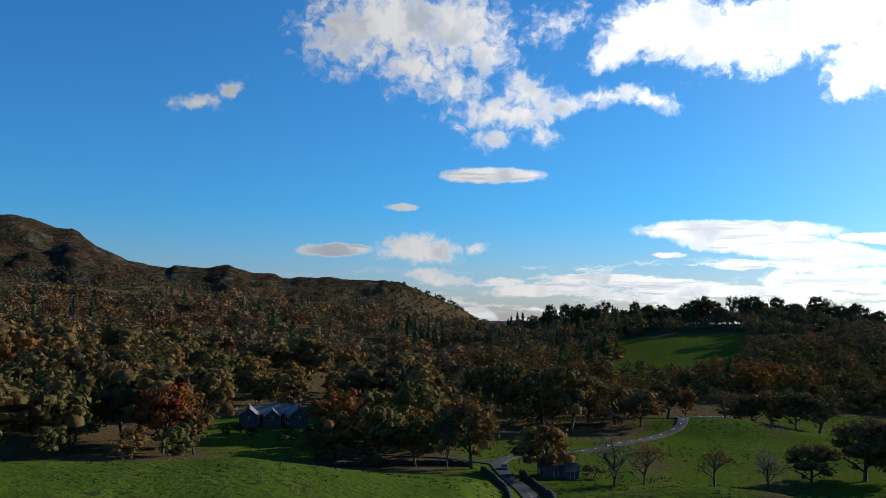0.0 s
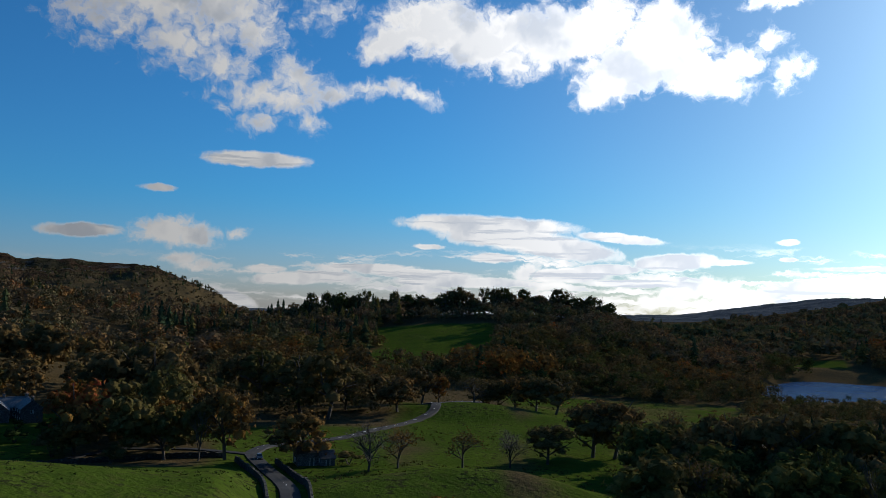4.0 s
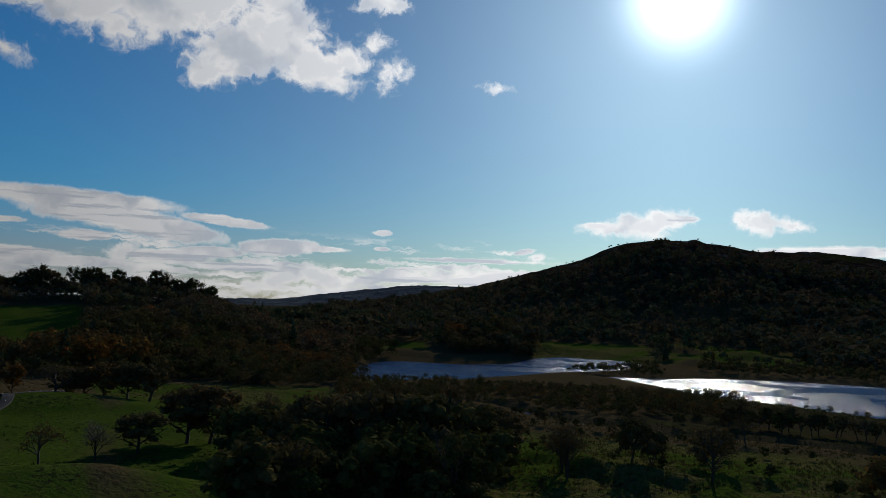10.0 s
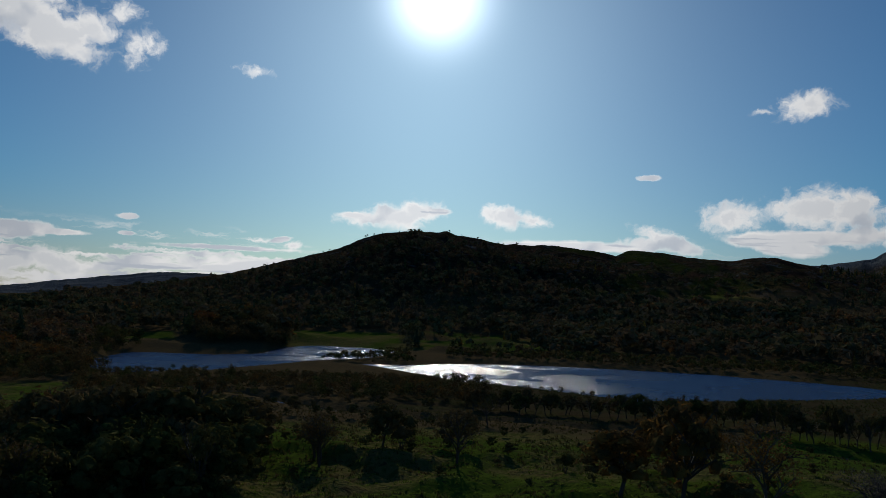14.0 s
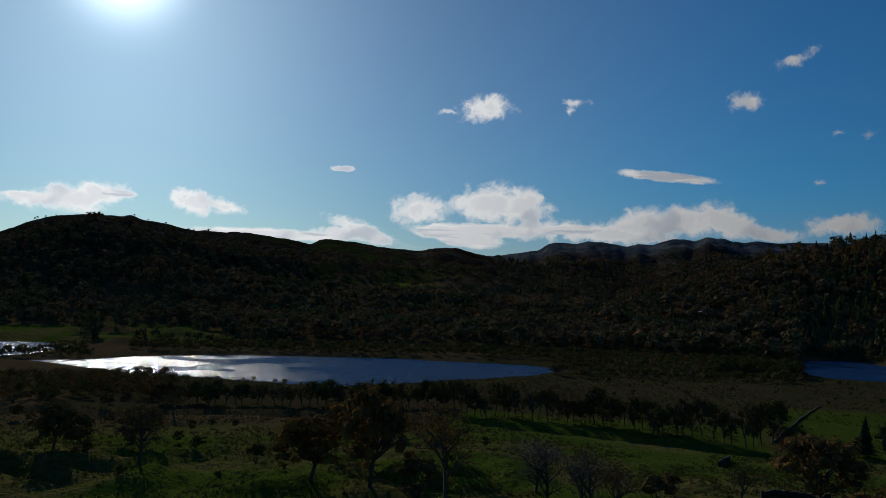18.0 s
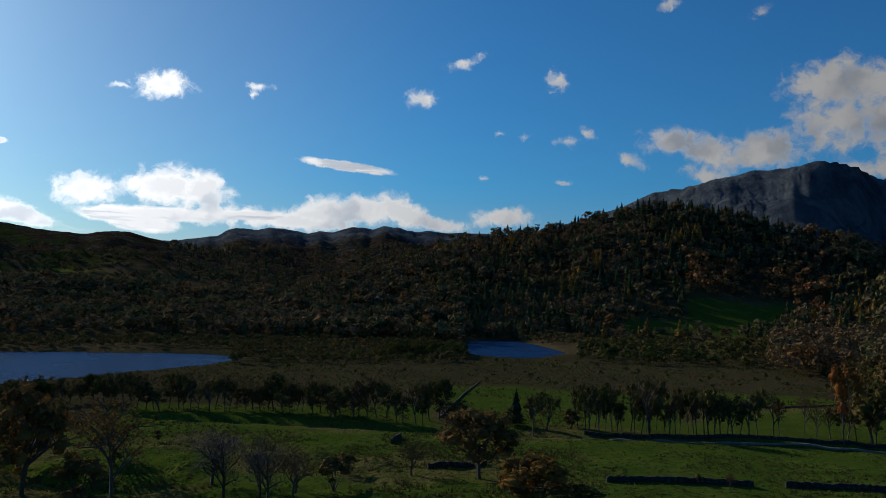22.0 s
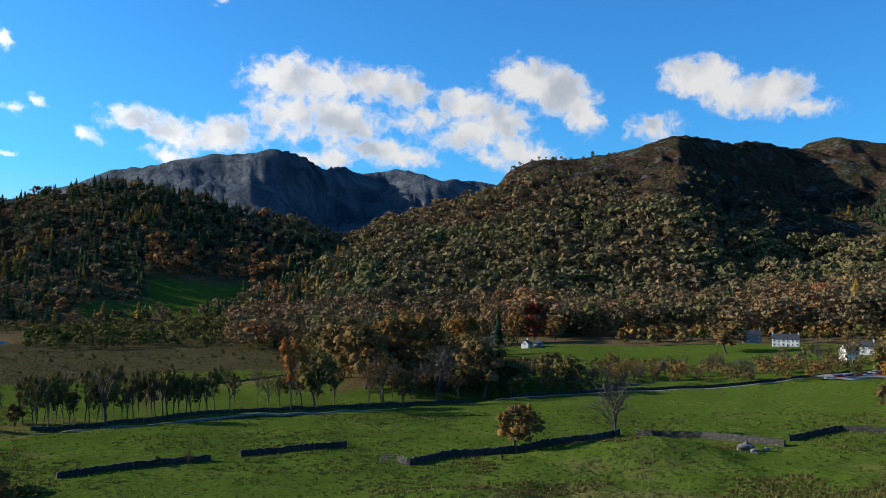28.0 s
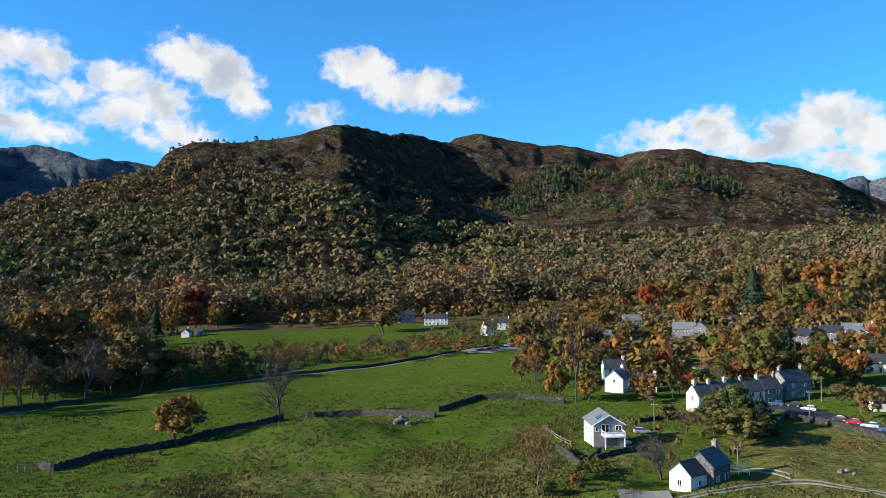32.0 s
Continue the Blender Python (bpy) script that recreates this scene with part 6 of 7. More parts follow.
# ---- the village ----
def balcony_house():
    """House with a glazed gable, balcony and a solar panel."""
    l, w, h, rise = 9.6, 7.4, 5.0, 2.2
    house = tagged(new("house"), "pale two-storey house with balcony, solar panel and slate roof", "house")
    part("wall", gable_body(l, w, h, rise), M_SHADED_MAUVE, house)
    for s in (1, -1):
        part("roof", roof_slab(l, w, h, rise, s, 0.5), M_PALE_SLATE, house, "pale grey slate roof slope")
    part("ridge", box(0, 0, h + rise + 0.14, l + 0.6, 0.3, 0.12, 0.03), M_PALE_SLATE, house)
    for s in (1, -1):
        part("bargeboard", box(0, 0, -0.15, 0.08, math.hypot(w / 2, rise) + 0.5, 0.28), M_FRAME, house, "white bargeboard").matrix_basis = pose(-l / 2 - 0.42, s * (w / 4 + 0.15), h + rise / 2 - 0.08, -s * math.degrees(math.atan2(rise, w / 2)), 0, 0)
    part("side_wall", box(0, w / 2 + 0.05, -1.0, l - 0.3, 0.12, h + 0.9), M_WHITE, house, "white rendered side wall")
    for x in (-3.6, -1.2, 1.2, 3.6):
        window(house, x, w / 2 + 0.1, 3.2, 1.1, 1.2, "y+")
        window(house, x, w / 2 + 0.1, 0.5, 1.1, 1.4, "y+")
    # gable end with french doors and balcony
    d = part("french_door", box(-l / 2 - 0.05, 0.9, 2.8, 0.1, 1.9, 2.2), M_FRAME, house, "white french doors")
    for k in (-0.45, 0.45):
        part("pane", box(-l / 2 - 0.11, 0.9 + k, 2.95, 0.05, 0.7, 1.9), M_PANE, d, "dark glass pane")
    window(house, -l / 2, -2.3, 3.5, 1.5, 1.2, "x-")
    window(house, -l / 2, 2.9, 3.3, 0.9, 1.2, "x-")
    deck = part("balcony", box(-l / 2 - 1.7, -0.6, 2.5, 3.4, 5.0, 0.22), M_FRAME, house, "white balcony deck")
    for y in (-2.9, 1.7):
        part("post", box(-l / 2 - 3.2, y, -1.0, 0.25, 0.25, 3.5), M_FRAME, deck, "white post")
    for k in range(22):
        if k < 12:
            x, y = -l / 2 - 3.35, -3.0 + k * 4.85 / 11
        else:
            x, y = -l / 2 - 3.2 + ((k - 12) // 2) * 0.75, (-3.05, 1.85)[k % 2]
        part("baluster", box(x, y, 2.7, 0.06, 0.06, 0.95), M_FRAME, deck)
    bm = box(-l / 2 - 3.35, -0.6, 3.65, 0.1, 5.0, 0.1)
    add_box(bm, -l / 2 - 1.7, -3.05, 3.65, 3.4, 0.1, 0.1)
    add_box(bm, -l / 2 - 1.7, 1.85, 3.65, 3.4, 0.1, 0.1)
    part("handrail", bm, M_FRAME, deck)
    part("garage_door", box(-l / 2 - 0.04, -0.6, 0, 0.1, 2.6, 2.1), M_DOOR, house)
    ang = math.degrees(math.atan2(rise, w / 2))
    panel = part("solar_panel", box(0, 0, 0, 1.9, 1.5, 0.08, 0.02), M_SOLAR, house, "blue solar panel")
    panel.matrix_basis = pose(-2.6, w / 4, h + rise / 2 + 0.3, -ang, 0, 0)
    place(house, 171.7, 160, 157)


balcony_house()
# long rows and lone houses: bearing, distance, ridge, length, width, height
cottage(177.15, 128.6, 214, 5.4, 5.0, 3.2, "white rendered cottage end with dark slate roof", M_WHITE, M_SLATE, 0, 1, 1, name="cottage", door=False)
cottage(178.35, 131.6, 208, 6.4, 6.0, 3.9, "dark stone barn with slate roof beside the white cottage", M_DARK_STONE, M_SLATE, 1, 1, 2, name="barn")


def terrace():
    """A row of joined cottages, each with its own chimney."""
    for k in range(5):
        az, r = 178.0 + k * 1.0, 195 + k * 2.4
        cottage(az, r, 236, 5.7, 6.8, 4.8, "white terraced cottage with dark slate roof and chimneys", M_WHITE if k in (0, 1, 3) else M_STONE, M_SLATE, 2 if k == 0 else 1, 2, 2, 2, "terraced_cottage")


terrace()
for row in (
    (172.7, 224, 195, 8, 6.5, 4.4, "white house with grey slate roof among gardens", M_WHITE, M_PALE_SLATE, 1, 2, 2),
    (174.3, 226, 262, 9, 6, 3.0, "low white house with slate roof", M_WHITE, M_PALE_SLATE, 1, 1, 3),
    (172.4, 246, 250, 8, 7, 4.4, "white gabled house with slate roof", M_WHITE, M_SLATE, 1, 2, 2),
    (183.4, 212, 226, 10, 7, 5.2, "stone house with slate roof and chimneys by the road", M_STONE, M_SLATE, 2, 2, 2),
    (184.0, 318, 272, 10, 7, 5.0, "grey stone terraced cottage with slate roof", M_STONE, M_SLATE, 2, 2, 3),
    (185.8, 322, 272, 10, 7, 5.0, "grey stone terraced cottage with slate roof", M_STONE, M_SLATE, 2, 2, 3),
    (187.3, 330, 274, 13, 7, 4.6, "long white house with slate roof", M_WHITE, M_PALE_SLATE, 1, 2, 4),
    (188.4, 262, 268, 14, 7, 3.4, "long white house with dark slate roof", M_WHITE, M_SLATE, 2, 2, 5),
    (189.4, 372, 262, 12, 7, 4.8, "grey stone house with slate roof", M_STONE, M_SLATE, 1, 2, 3),
    (173.6, 405, 250, 11, 7.5, 5.0, "grey stone house with two gables", M_STONE, M_PALE_SLATE, 1, 2, 3),
    (175.9, 404, 262, 7, 5, 2.8, "small stone outhouse with slate roof", M_STONE, M_SLATE, 0, 1, 2),
    (177.0, 366, 272, 12, 8, 5.0, "grey stone house with several chimneys", M_STONE, M_PALE_SLATE, 3, 2, 4),
    (178.0, 362, 182, 8, 7, 5.2, "stone cross-gabled house with slate roof", M_STONE, M_PALE_SLATE, 1, 2, 2),
    (177.0, 330, 268, 16, 8, 3.2, "long low stone building with slate roof", M_STONE, M_PALE_SLATE, 1, 1, 5),
    (172.2, 322, 250, 8, 6.5, 3.0, "low stone cottage with slate roof", M_STONE, M_SLATE, 1, 1, 2),
    (173.3, 316, 210, 8, 6.5, 3.0, "low stone cottage with slate roof", M_STONE, M_SLATE, 1, 1, 2),
    (174.4, 342, 262, 9, 7, 2.8, "low cottage with broad slate roof", M_STONE, M_SLATE, 1, 1, 3),
    (171.6, 372, 258, 11, 6, 2.6, "low white outbuilding with slate roof", M_WHITE, M_PALE_SLATE, 0, 1, 3),
    (160.4, 466, 252, 17, 7, 5.0, "long white farmhouse with grey slate roof", M_WHITE, M_SLATE, 2, 2, 6),
    (158.4, 488, 240, 12, 7, 6.2, "grey stone house with slate roof", M_STONE, M_SLATE, 2, 2, 3),
    (164.0, 412, 215, 8, 7, 6.0, "white house half hidden by trees", M_WHITE, M_SLATE, 1, 2, 2),
    (165.0, 424, 255, 8, 6, 4.4, "white cottage with slate roof", M_WHITE, M_SLATE, 1, 2, 2),
    (143.8, 470, 165, 6, 5.5, 3.4, "white gabled lodge with dark slate roof", M_WHITE, M_SLATE, 1, 2, 2),
    (144.6, 474, 255, 6, 5, 2.8, "small stone outhouse with slate roof", M_STONE, M_SLATE, 0, 1, 2),
    (141.0, 516, 232, 17, 8, 3.0, "long dark-roofed house among trees", M_STONE, M_SLATE, 1, 1, 5),
    (180.2, 382, 262, 7, 6, 5.2, "white house between tall trees", M_WHITE, M_SLATE, 1, 2, 2),
    (188.9, 198, 262, 10, 7, 2.8, "white bungalow with slate roof", M_WHITE, M_PALE_SLATE, 1, 1, 3),
    (176.2, 700, 250, 9, 7, 5.0, "white house high in the woods", M_WHITE, M_SLATE, 1, 2, 2),
    (177.0, 712, 250, 12, 7, 3.0, "long low house high in the woods", M_STONE, M_SLATE, 1, 1, 4),
    (126.6, 660, 216, 7, 6, 3.2, "small white cottage by the marsh", M_WHITE, M_SLATE, 1, 1, 2),
    (-12.9, 256, 170, 11, 7, 4.2, "grey stone country house wing with slate roof", M_DARK_STONE, M_PALE_SLATE, 1, 2, 3),
    (-11.2, 262, 75, 16, 7.5, 4.0, "grey stone country house with slate roof and chimneys", M_DARK_STONE, M_PALE_SLATE, 3, 2, 5),
    (-11.4, 255, 168, 9, 6, 4.0, "gabled front of the grey stone country house", M_DARK_STONE, M_PALE_SLATE, 0, 2, 2),
    (-9.8, 256, 160, 12, 7, 4.9, "tall gabled wing of the stone country house", M_DARK_STONE, M_PALE_SLATE, 2, 2, 3),
    (7.5, 181, 84, 8, 5.5, 3.6, "dark stone field barn beside the lane", M_DARK_STONE, M_SLATE, 0, 1, 1),
    (8.6, 180, 84, 4, 4, 2.2, "low lean-to beside the field barn", M_DARK_STONE, M_SLATE, 0, 1, 1),
):
    cottage(*row)


def bright_shed():
    """Long low building in the wood with a pale metal roof."""
    house = tagged(new("shed"), "long low building with a pale bright roof in the wood", "shed")
    part("wall", gable_body(30, 10, 3.6, 0.7), M_STONE, house)
    for s in (1, -1):
        part("roof", roof_slab(30, 10, 3.6, 0.7, s), M_PALE_ROOF, house, "pale metal roof slope")
    for k in range(6):
        window(house, -12 + k * 4.8, -5, 0.9, 1.6, 1.3, "y-")
    place(house, 98.2, 1035, 186, 0.5, 24.0)


M_PALE_ROOF = plain("pale_roof_sheet", (0.80, 0.81, 0.82), 0.45, 0.0, 2, 0.1, 0.1)
bright_shed()


# ---- roads, lanes and walls ----
def along(pts, step):
    """Even points, in metres, along a chain of bearings and distances."""
    xy = [Vector((*at(a, r), 0)) for a, r in pts]
    out = []
    for p, q in zip(xy, xy[1:]):
        k = max(1, int((q - p).length / step))
        out += [p + (q - p) * (i / k) for i in range(k)]
    out.append(xy[-1])
    for _ in range(4):
        out = [out[0]] + [(out[i - 1] + out[i] * 2 + out[i + 1]) / 4 for i in range(1, len(out) - 1)] + [out[-1]]
    return out


def ribbon(name, label, pts, width, mat, lift=0.22, kind="structure", category="road"):
    line = along(pts, 2.0)
    bm = bmesh.new()
    prev = None
    for i, p in enumerate(line):
        d = (line[min(i + 1, len(line) - 1)] - line[max(i - 1, 0)]).normalized()
        s = Vector((-d.y, d.x, 0)) * width / 2
        zs = [float(ground(*(p + s * k).xy)) for k in (-1, 0, 1)]
        z = max(zs) + lift
        row = [bm.verts.new((*(p + s * k).xy, z + (0.06 if k == 0 else 0) - (0.5 if abs(k) > 1 else 0))) for k in (-1.12, -1, 0, 1, 1.12)]
        if prev:
            for k in range(4):
                bm.faces.new((prev[k], prev[k + 1], row[k + 1], row[k]))
        prev = row
    bmesh.ops.recalc_face_normals(bm, faces=bm.faces)
    me = bpy.data.meshes.new(name)
    bm.to_mesh(me)
    bm.free()
    me.materials.append(mat)
    return tagged(new(name, me), label, category, kind=kind)


def dashes(road, pts, every=6.0, lift=0.31):
    line = along(pts, 1.5)
    for i in range(0, len(line) - 2, int(every / 1.5)):
        p, q = line[i], line[i + 1]
        d = (q - p).normalized()
        x, y = p.xy
        z = max(float(ground(*p.xy)), float(ground(*q.xy))) + lift
        ob = part("road_marking", box(0, 0, 0, 2.0, 0.16, 0.02), M_LINE, road, "white centre line dash")
        ob.matrix_basis = pose(x, y, z, 0, 0, math.degrees(math.atan2(d.y, d.x)))


ROAD = ((6.6, 122), (6.2, 140), (5.8, 155), (5.0, 169), (4.1, 181), (3.6, 195), (4.6, 210), (7.0, 216), (8.8, 219), (10.5, 229), (12.7, 246), (14.5, 262), (15.8, 272), (16.0, 284), (14.8, 300), (15.5, 322), (19, 345))
main_road = ribbon("road", "grey tarmac country road winding between pastures", ROAD, 3.1, M_TARMAC)
dashes(main_road, ROAD)
ribbon("lane", "narrow lane to the country house", ((4.0, 193), (-1.0, 200), (-4.7, 205), (-6.2, 197), (-7.5, 192)), 1.8, M_TARMAC)
VILLAGE_ROAD = ((180.6, 190), (182.0, 199), (183.5, 197), (185.1, 188), (187.0, 181), (189.5, 170), (194, 160))
ribbon("road", "village road with cars parked on it", VILLAGE_ROAD, 7.0, M_TARMAC)
ribbon("lane", "pale lane between village gardens", ((175.2, 275), (176.4, 282), (177.6, 276), (178.9, 260), (180.0, 246)), 3.2, M_GRAVEL)
for off in (-0.75, 0.75):
    ribbon("track", "pale worn rut of a farm track over rough grass", tuple((a, r + off) for a, r in ((176.5, 121), (178.4, 124), (181.0, 128), (183.4, 134), (185.9, 131), (190, 126))), 0.6, M_GRAVEL, 0.02)
    ribbon("track", "pale worn rut of a farm track over rough grass", tuple((a, r + off) for a, r in ((179.9, 141), (181.5, 140), (182.6, 137), (183.4, 134.5))), 0.55, M_GRAVEL, 0.02)
ribbon("yard", "gravel yard beside the white cottage", ((172.6, 122), (174.0, 122.5), (176.0, 123)), 4.2, M_GRAVEL, 0.05)
ribbon("path", "pale riverside footpath along a wall", ((110, 246), (114, 249), (120, 250), (127.3, 254), (133.1, 264), (138.8, 277), (147.8, 288), (153.8, 302), (159.9, 316), (164.2, 352), (167, 372)), 1.2, M_GRAVEL, 0.12)
ribbon("car_park", "gravel car park by the river", ((163.0, 318), (164.2, 330), (165.6, 338)), 14.0, M_GRAVEL)


def dry_wall(pts, height=1.35, width=0.6, seed=0, label="dark dry-stone field wall, uneven along its top"):
    """A rough wall of stacked stones: wavering faces, loose cope stones on top."""
    rng = random.Random(seed)
    line = along(pts, 0.7)
    bm = bmesh.new()
    prev = None
    for i, p in enumerate(line):
        d = (line[min(i + 1, len(line) - 1)] - line[max(i - 1, 0)]).normalized()
        s = Vector((-d.y, d.x, 0))
        z = float(ground(*p.xy))
        h = height * rng.uniform(0.86, 1.12)
        row = []
        for u, v in ((-1.0, -0.4), (-0.95, 0.35), (-0.8, 0.7), (-0.62, 1.0), (0.62, 1.0), (0.8, 0.7), (0.95, 0.35), (1.0, -0.4)):
            q = p + s * (u * width / 2 * rng.uniform(0.82, 1.15))
            row.append(bm.verts.new((q.x, q.y, z + (v * h if v > 0 else v) + rng.uniform(-0.05, 0.05))))
        if prev:
            for k in range(7):
                bm.faces.new((prev[k], prev[k + 1], row[k + 1], row[k]))
        else:
            bm.faces.new(row)
        prev = row
    bm.faces.new(prev[::-1])
    bmesh.ops.recalc_face_normals(bm, faces=bm.faces)
    me = bpy.data.meshes.new("dry_stone_wall")
    bm.to_mesh(me)
    bm.free()
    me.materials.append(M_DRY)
    return tagged(new("dry_stone_wall", me), label, "wall", "field walls")


for k, (pts, h) in enumerate((
    (((135.1, 170), (135.9, 166), (138.7, 175), (142.0, 177), (146.3, 186), (150.0, 207)), 1.5),
    (((151.1, 207), (155.3, 203), (160.3, 190)), 1.5),
    (((160.5, 197), (163.4, 214), (166.1, 213), (169.1, 206)), 1.3),
    (((113.5, 170), (118.1, 175), (122.7, 180)), 1.2),
    (((124.6, 183), (131.6, 193)), 1.3),
    (((168.6, 152), (170.2, 139), (171.4, 149)), 1.4),
    (((112, 251), (120, 253), (127.3, 257), (133.1, 267), (138.8, 280), (147.8, 291), (153.8, 305), (159.9, 319), (164.0, 349)), 1.0),
    (((7.9, 122), (7.5, 140), (7.0, 157), (6.2, 170), (5.3, 181)), 1.2),
    (((4.9, 122), (4.6, 140), (4.3, 155), (3.5, 169), (2.7, 180)), 1.2),
    (((182.6, 176), (183.0, 186), (184.4, 182.5), (186.5, 175), (189.5, 164)), 1.2),
    (((180.4, 172), (181.2, 184), (182.2, 190)), 1.3),
    (((99.0, 215), (99.6, 226)), 1.4),
    (((101.5, 178), (105.5, 183)), 1.2),
    (((-30, 182), (-20, 176), (-10, 184), (-3, 188), (2, 186)), 1.1),
    # Stands in for a dark ditch line, built here as a low wall
    (((102.2, 272), (103.6, 332), (104.9, 400)), 0.5),
    (((118, 336), (132, 348)), 0.8),
    (((170.5, 143), (172.5, 148), (174.5, 152)), 1.0),
    (((171.0, 232), (172.2, 236), (173.8, 238), (175.6, 236)), 1.2),
    (((175.6, 236), (176.2, 262), (177.0, 290)), 1.2),
    (((179.4, 232), (181.0, 240), (183.0, 238), (185.2, 232)), 1.2),
    (((183.0, 238), (183.6, 262), (184.4, 290)), 1.2),
    (((174.0, 182), (175.4, 186), (176.8, 188), (177.6, 182)), 1.0),
    (((176.6, 137), (177.9, 140.5), (179.6, 141.5)), 1.0),
    (((171.0, 300), (174.0, 302), (178.0, 306), (181.5, 304)), 1.2),
)):
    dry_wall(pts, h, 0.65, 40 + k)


def boulder(az, r, size, seed):
    rng = random.Random(seed)
    bm = bmesh.new()
    bmesh.ops.create_icosphere(bm, subdivisions=3, radius=1)
    for v in bm.verts:
        f = 1 + 0.45 * noise.noise(v.co * 1.3 + Vector((seed, 0, 0))) + 0.15 * noise.noise(v.co * 4)
        v.co = Vector((v.co.x * 1.2 * f, v.co.y * 0.9 * f, max(v.co.z, -0.5) * 0.85 * f)) * size
    me = bpy.data.meshes.new("boulder")
    bm.to_mesh(me)
    bm.free()
    me.materials.append(M_ROCK)
    ob = tagged(new("boulder", me), "grey rock outcrop in the pasture", "rock")
    x, y = at(az, r)
    ob.matrix_basis = pose(x, y, float(ground(x, y)) + size * 0.3, 0, 0, rng.uniform(0, 360))


boulder(158.0, 184, 1.5, 1)
boulder(158.5, 181, 0.8, 2)
boulder(159.2, 185, 0.7, 3)
boulder(186.2, 139, 0.5, 4)
boulder(187.0, 138, 0.4, 5)
boulder(186.6, 140.5, 0.45, 6)


# ---- parked cars, poles, fences ----
def car(az, r, heading, colour, label):
    """A hatchback: shaped body, glass house, lamps, four wheels with rims."""
    thing = tagged(new("car"), label, "car", "parked cars")
    profile = ((-2.05, 0.30), (-2.1, 0.62), (-2.0, 0.92), (-1.75, 1.02), (0.85, 0.98), (1.75, 0.86), (2.08, 0.68), (2.1, 0.36), (1.9, 0.26), (-1.9, 0.26))
    bm = bmesh.new()
    a = [bm.verts.new((x, -0.86, z)) for x, z in profile]
    b = [bm.verts.new((x, 0.86, z)) for x, z in profile]
    bm.faces.new(a)
    bm.faces.new(b[::-1])
    for k in range(len(a)):
        e = (k + 1) % len(a)
        bm.faces.new((a[k], b[k], b[e], a[e]))
    bmesh.ops.bevel(bm, geom=[e for e in bm.edges], offset=0.05, segments=1, affect="EDGES")
    part("body", bm, colour, thing)
    def house(z0, z1, grow, name, mat, lab):
        bm = bmesh.new()
        low = [(-1.85, 0.98), (0.95, 0.98)]
        high = [(-1.45, 1.48), (0.2, 1.48)]
        vs = []
        for (x0, y0), (x1, y1) in zip(low, high):
            for s in (-1, 1):
                t0, t1 = (z0 - 0.98) / 0.5, (z1 - 0.98) / 0.5
                vs.append((bm.verts.new((x0 + (x1 - x0) * t0, s * (0.80 - 0.14 * t0 + grow), z0)), bm.verts.new((x0 + (x1 - x0) * t1, s * (0.80 - 0.14 * t1 + grow), z1))))
        (p, p2), (q, q2), (u, u2), (w, w2) = vs
        for f in ((p, q, q2, p2), (u, u2, w2, w), (p, p2, u2, u), (q, w, w2, q2), (p2, q2, w2, u2), (p, u, w, q)):
            bm.faces.new(f)
        return part(name, bm, mat, thing, lab)
    house(0.96, 1.44, 0.0, "window_glass", M_PANE, "dark car windows")
    house(1.42, 1.50, 0.02, "roof", colour, "")
    for x in (-1.3, 1.32):
        for s in (-1, 1):
            bm = bmesh.new()
            bmesh.ops.create_cone(bm, cap_ends=True, segments=14, radius1=0.32, radius2=0.32, depth=0.22, matrix=Matrix.Translation((x, s * 0.80, 0.32)) @ Matrix.Rotation(math.pi / 2, 4, "X"))
            tyre = part("wheel", bm, M_TYRE, thing, "black tyre")
            bm = bmesh.new()
            bmesh.ops.create_cone(bm, cap_ends=True, segments=10, radius1=0.2, radius2=0.2, depth=0.03, matrix=Matrix.Translation((x, s * 0.92, 0.32)) @ Matrix.Rotation(math.pi / 2, 4, "X"))
            part("rim", bm, M_RIM, tyre, "silver rim")
    for s in (-1, 1):
        part("headlight", box(2.08, s * 0.6, 0.6, 0.06, 0.3, 0.14, 0.02), M_FRAME, thing, "clear headlight")
        part("tail_light", box(-2.09, s * 0.62, 0.7, 0.06, 0.22, 0.18, 0.02), M_RED, thing, "red tail light")
    x, y = at(az, r)
    thing.matrix_basis = pose(x, y, float(ground(x, y)) + 0.22, 0, 0, 90 - heading) @ Matrix.Scale(1 / STEP, 4)


M_RED = paint("red_car_paint", (0.35, 0.02, 0.02))
M_SILVER = paint("silver_car_paint", (0.45, 0.48, 0.52))
M_WCAR = paint("white_car_paint", (0.72, 0.73, 0.74))
M_BLACK = paint("black_car_paint", (0.03, 0.032, 0.036))
M_BLUE = paint("blue_car_paint", (0.05, 0.09, 0.18))
for az, r, heading, m, word in (
    (186.2, 184, 118, M_BLACK, "black"), (187.0, 181, 116, M_RED, "red"), (187.9, 178, 114, M_SILVER, "silver"), (188.8, 174.5, 112, M_BLUE, "dark blue"),
    (182.6, 200, 104, M_BLUE, "dark blue"), (183.6, 198.5, 110, M_BLACK, "black"), (184.5, 193, 116, M_SILVER, "silver"), (188.4, 202, 100, M_RED, "red"),
    (174.2, 169, 250, M_SILVER, "silver"), (172.9, 158, 240, M_WCAR, "white"), (4.2, 184, 180, M_BLACK, "black"),
):
    car(az, r, heading, m, word + " hatchback car parked on tarmac")
park_rng = random.Random(3)
for k in range(11):
    m, word = park_rng.choice(((M_WCAR, "white"), (M_SILVER, "silver"), (M_BLACK, "black"), (M_RED, "red")))
    car(162.9 + k * 0.27, 318 + k * 2.0 + (k % 2) * 6, 60 + park_rng.uniform(-10, 10), m, word + " car parked in the gravel car park")


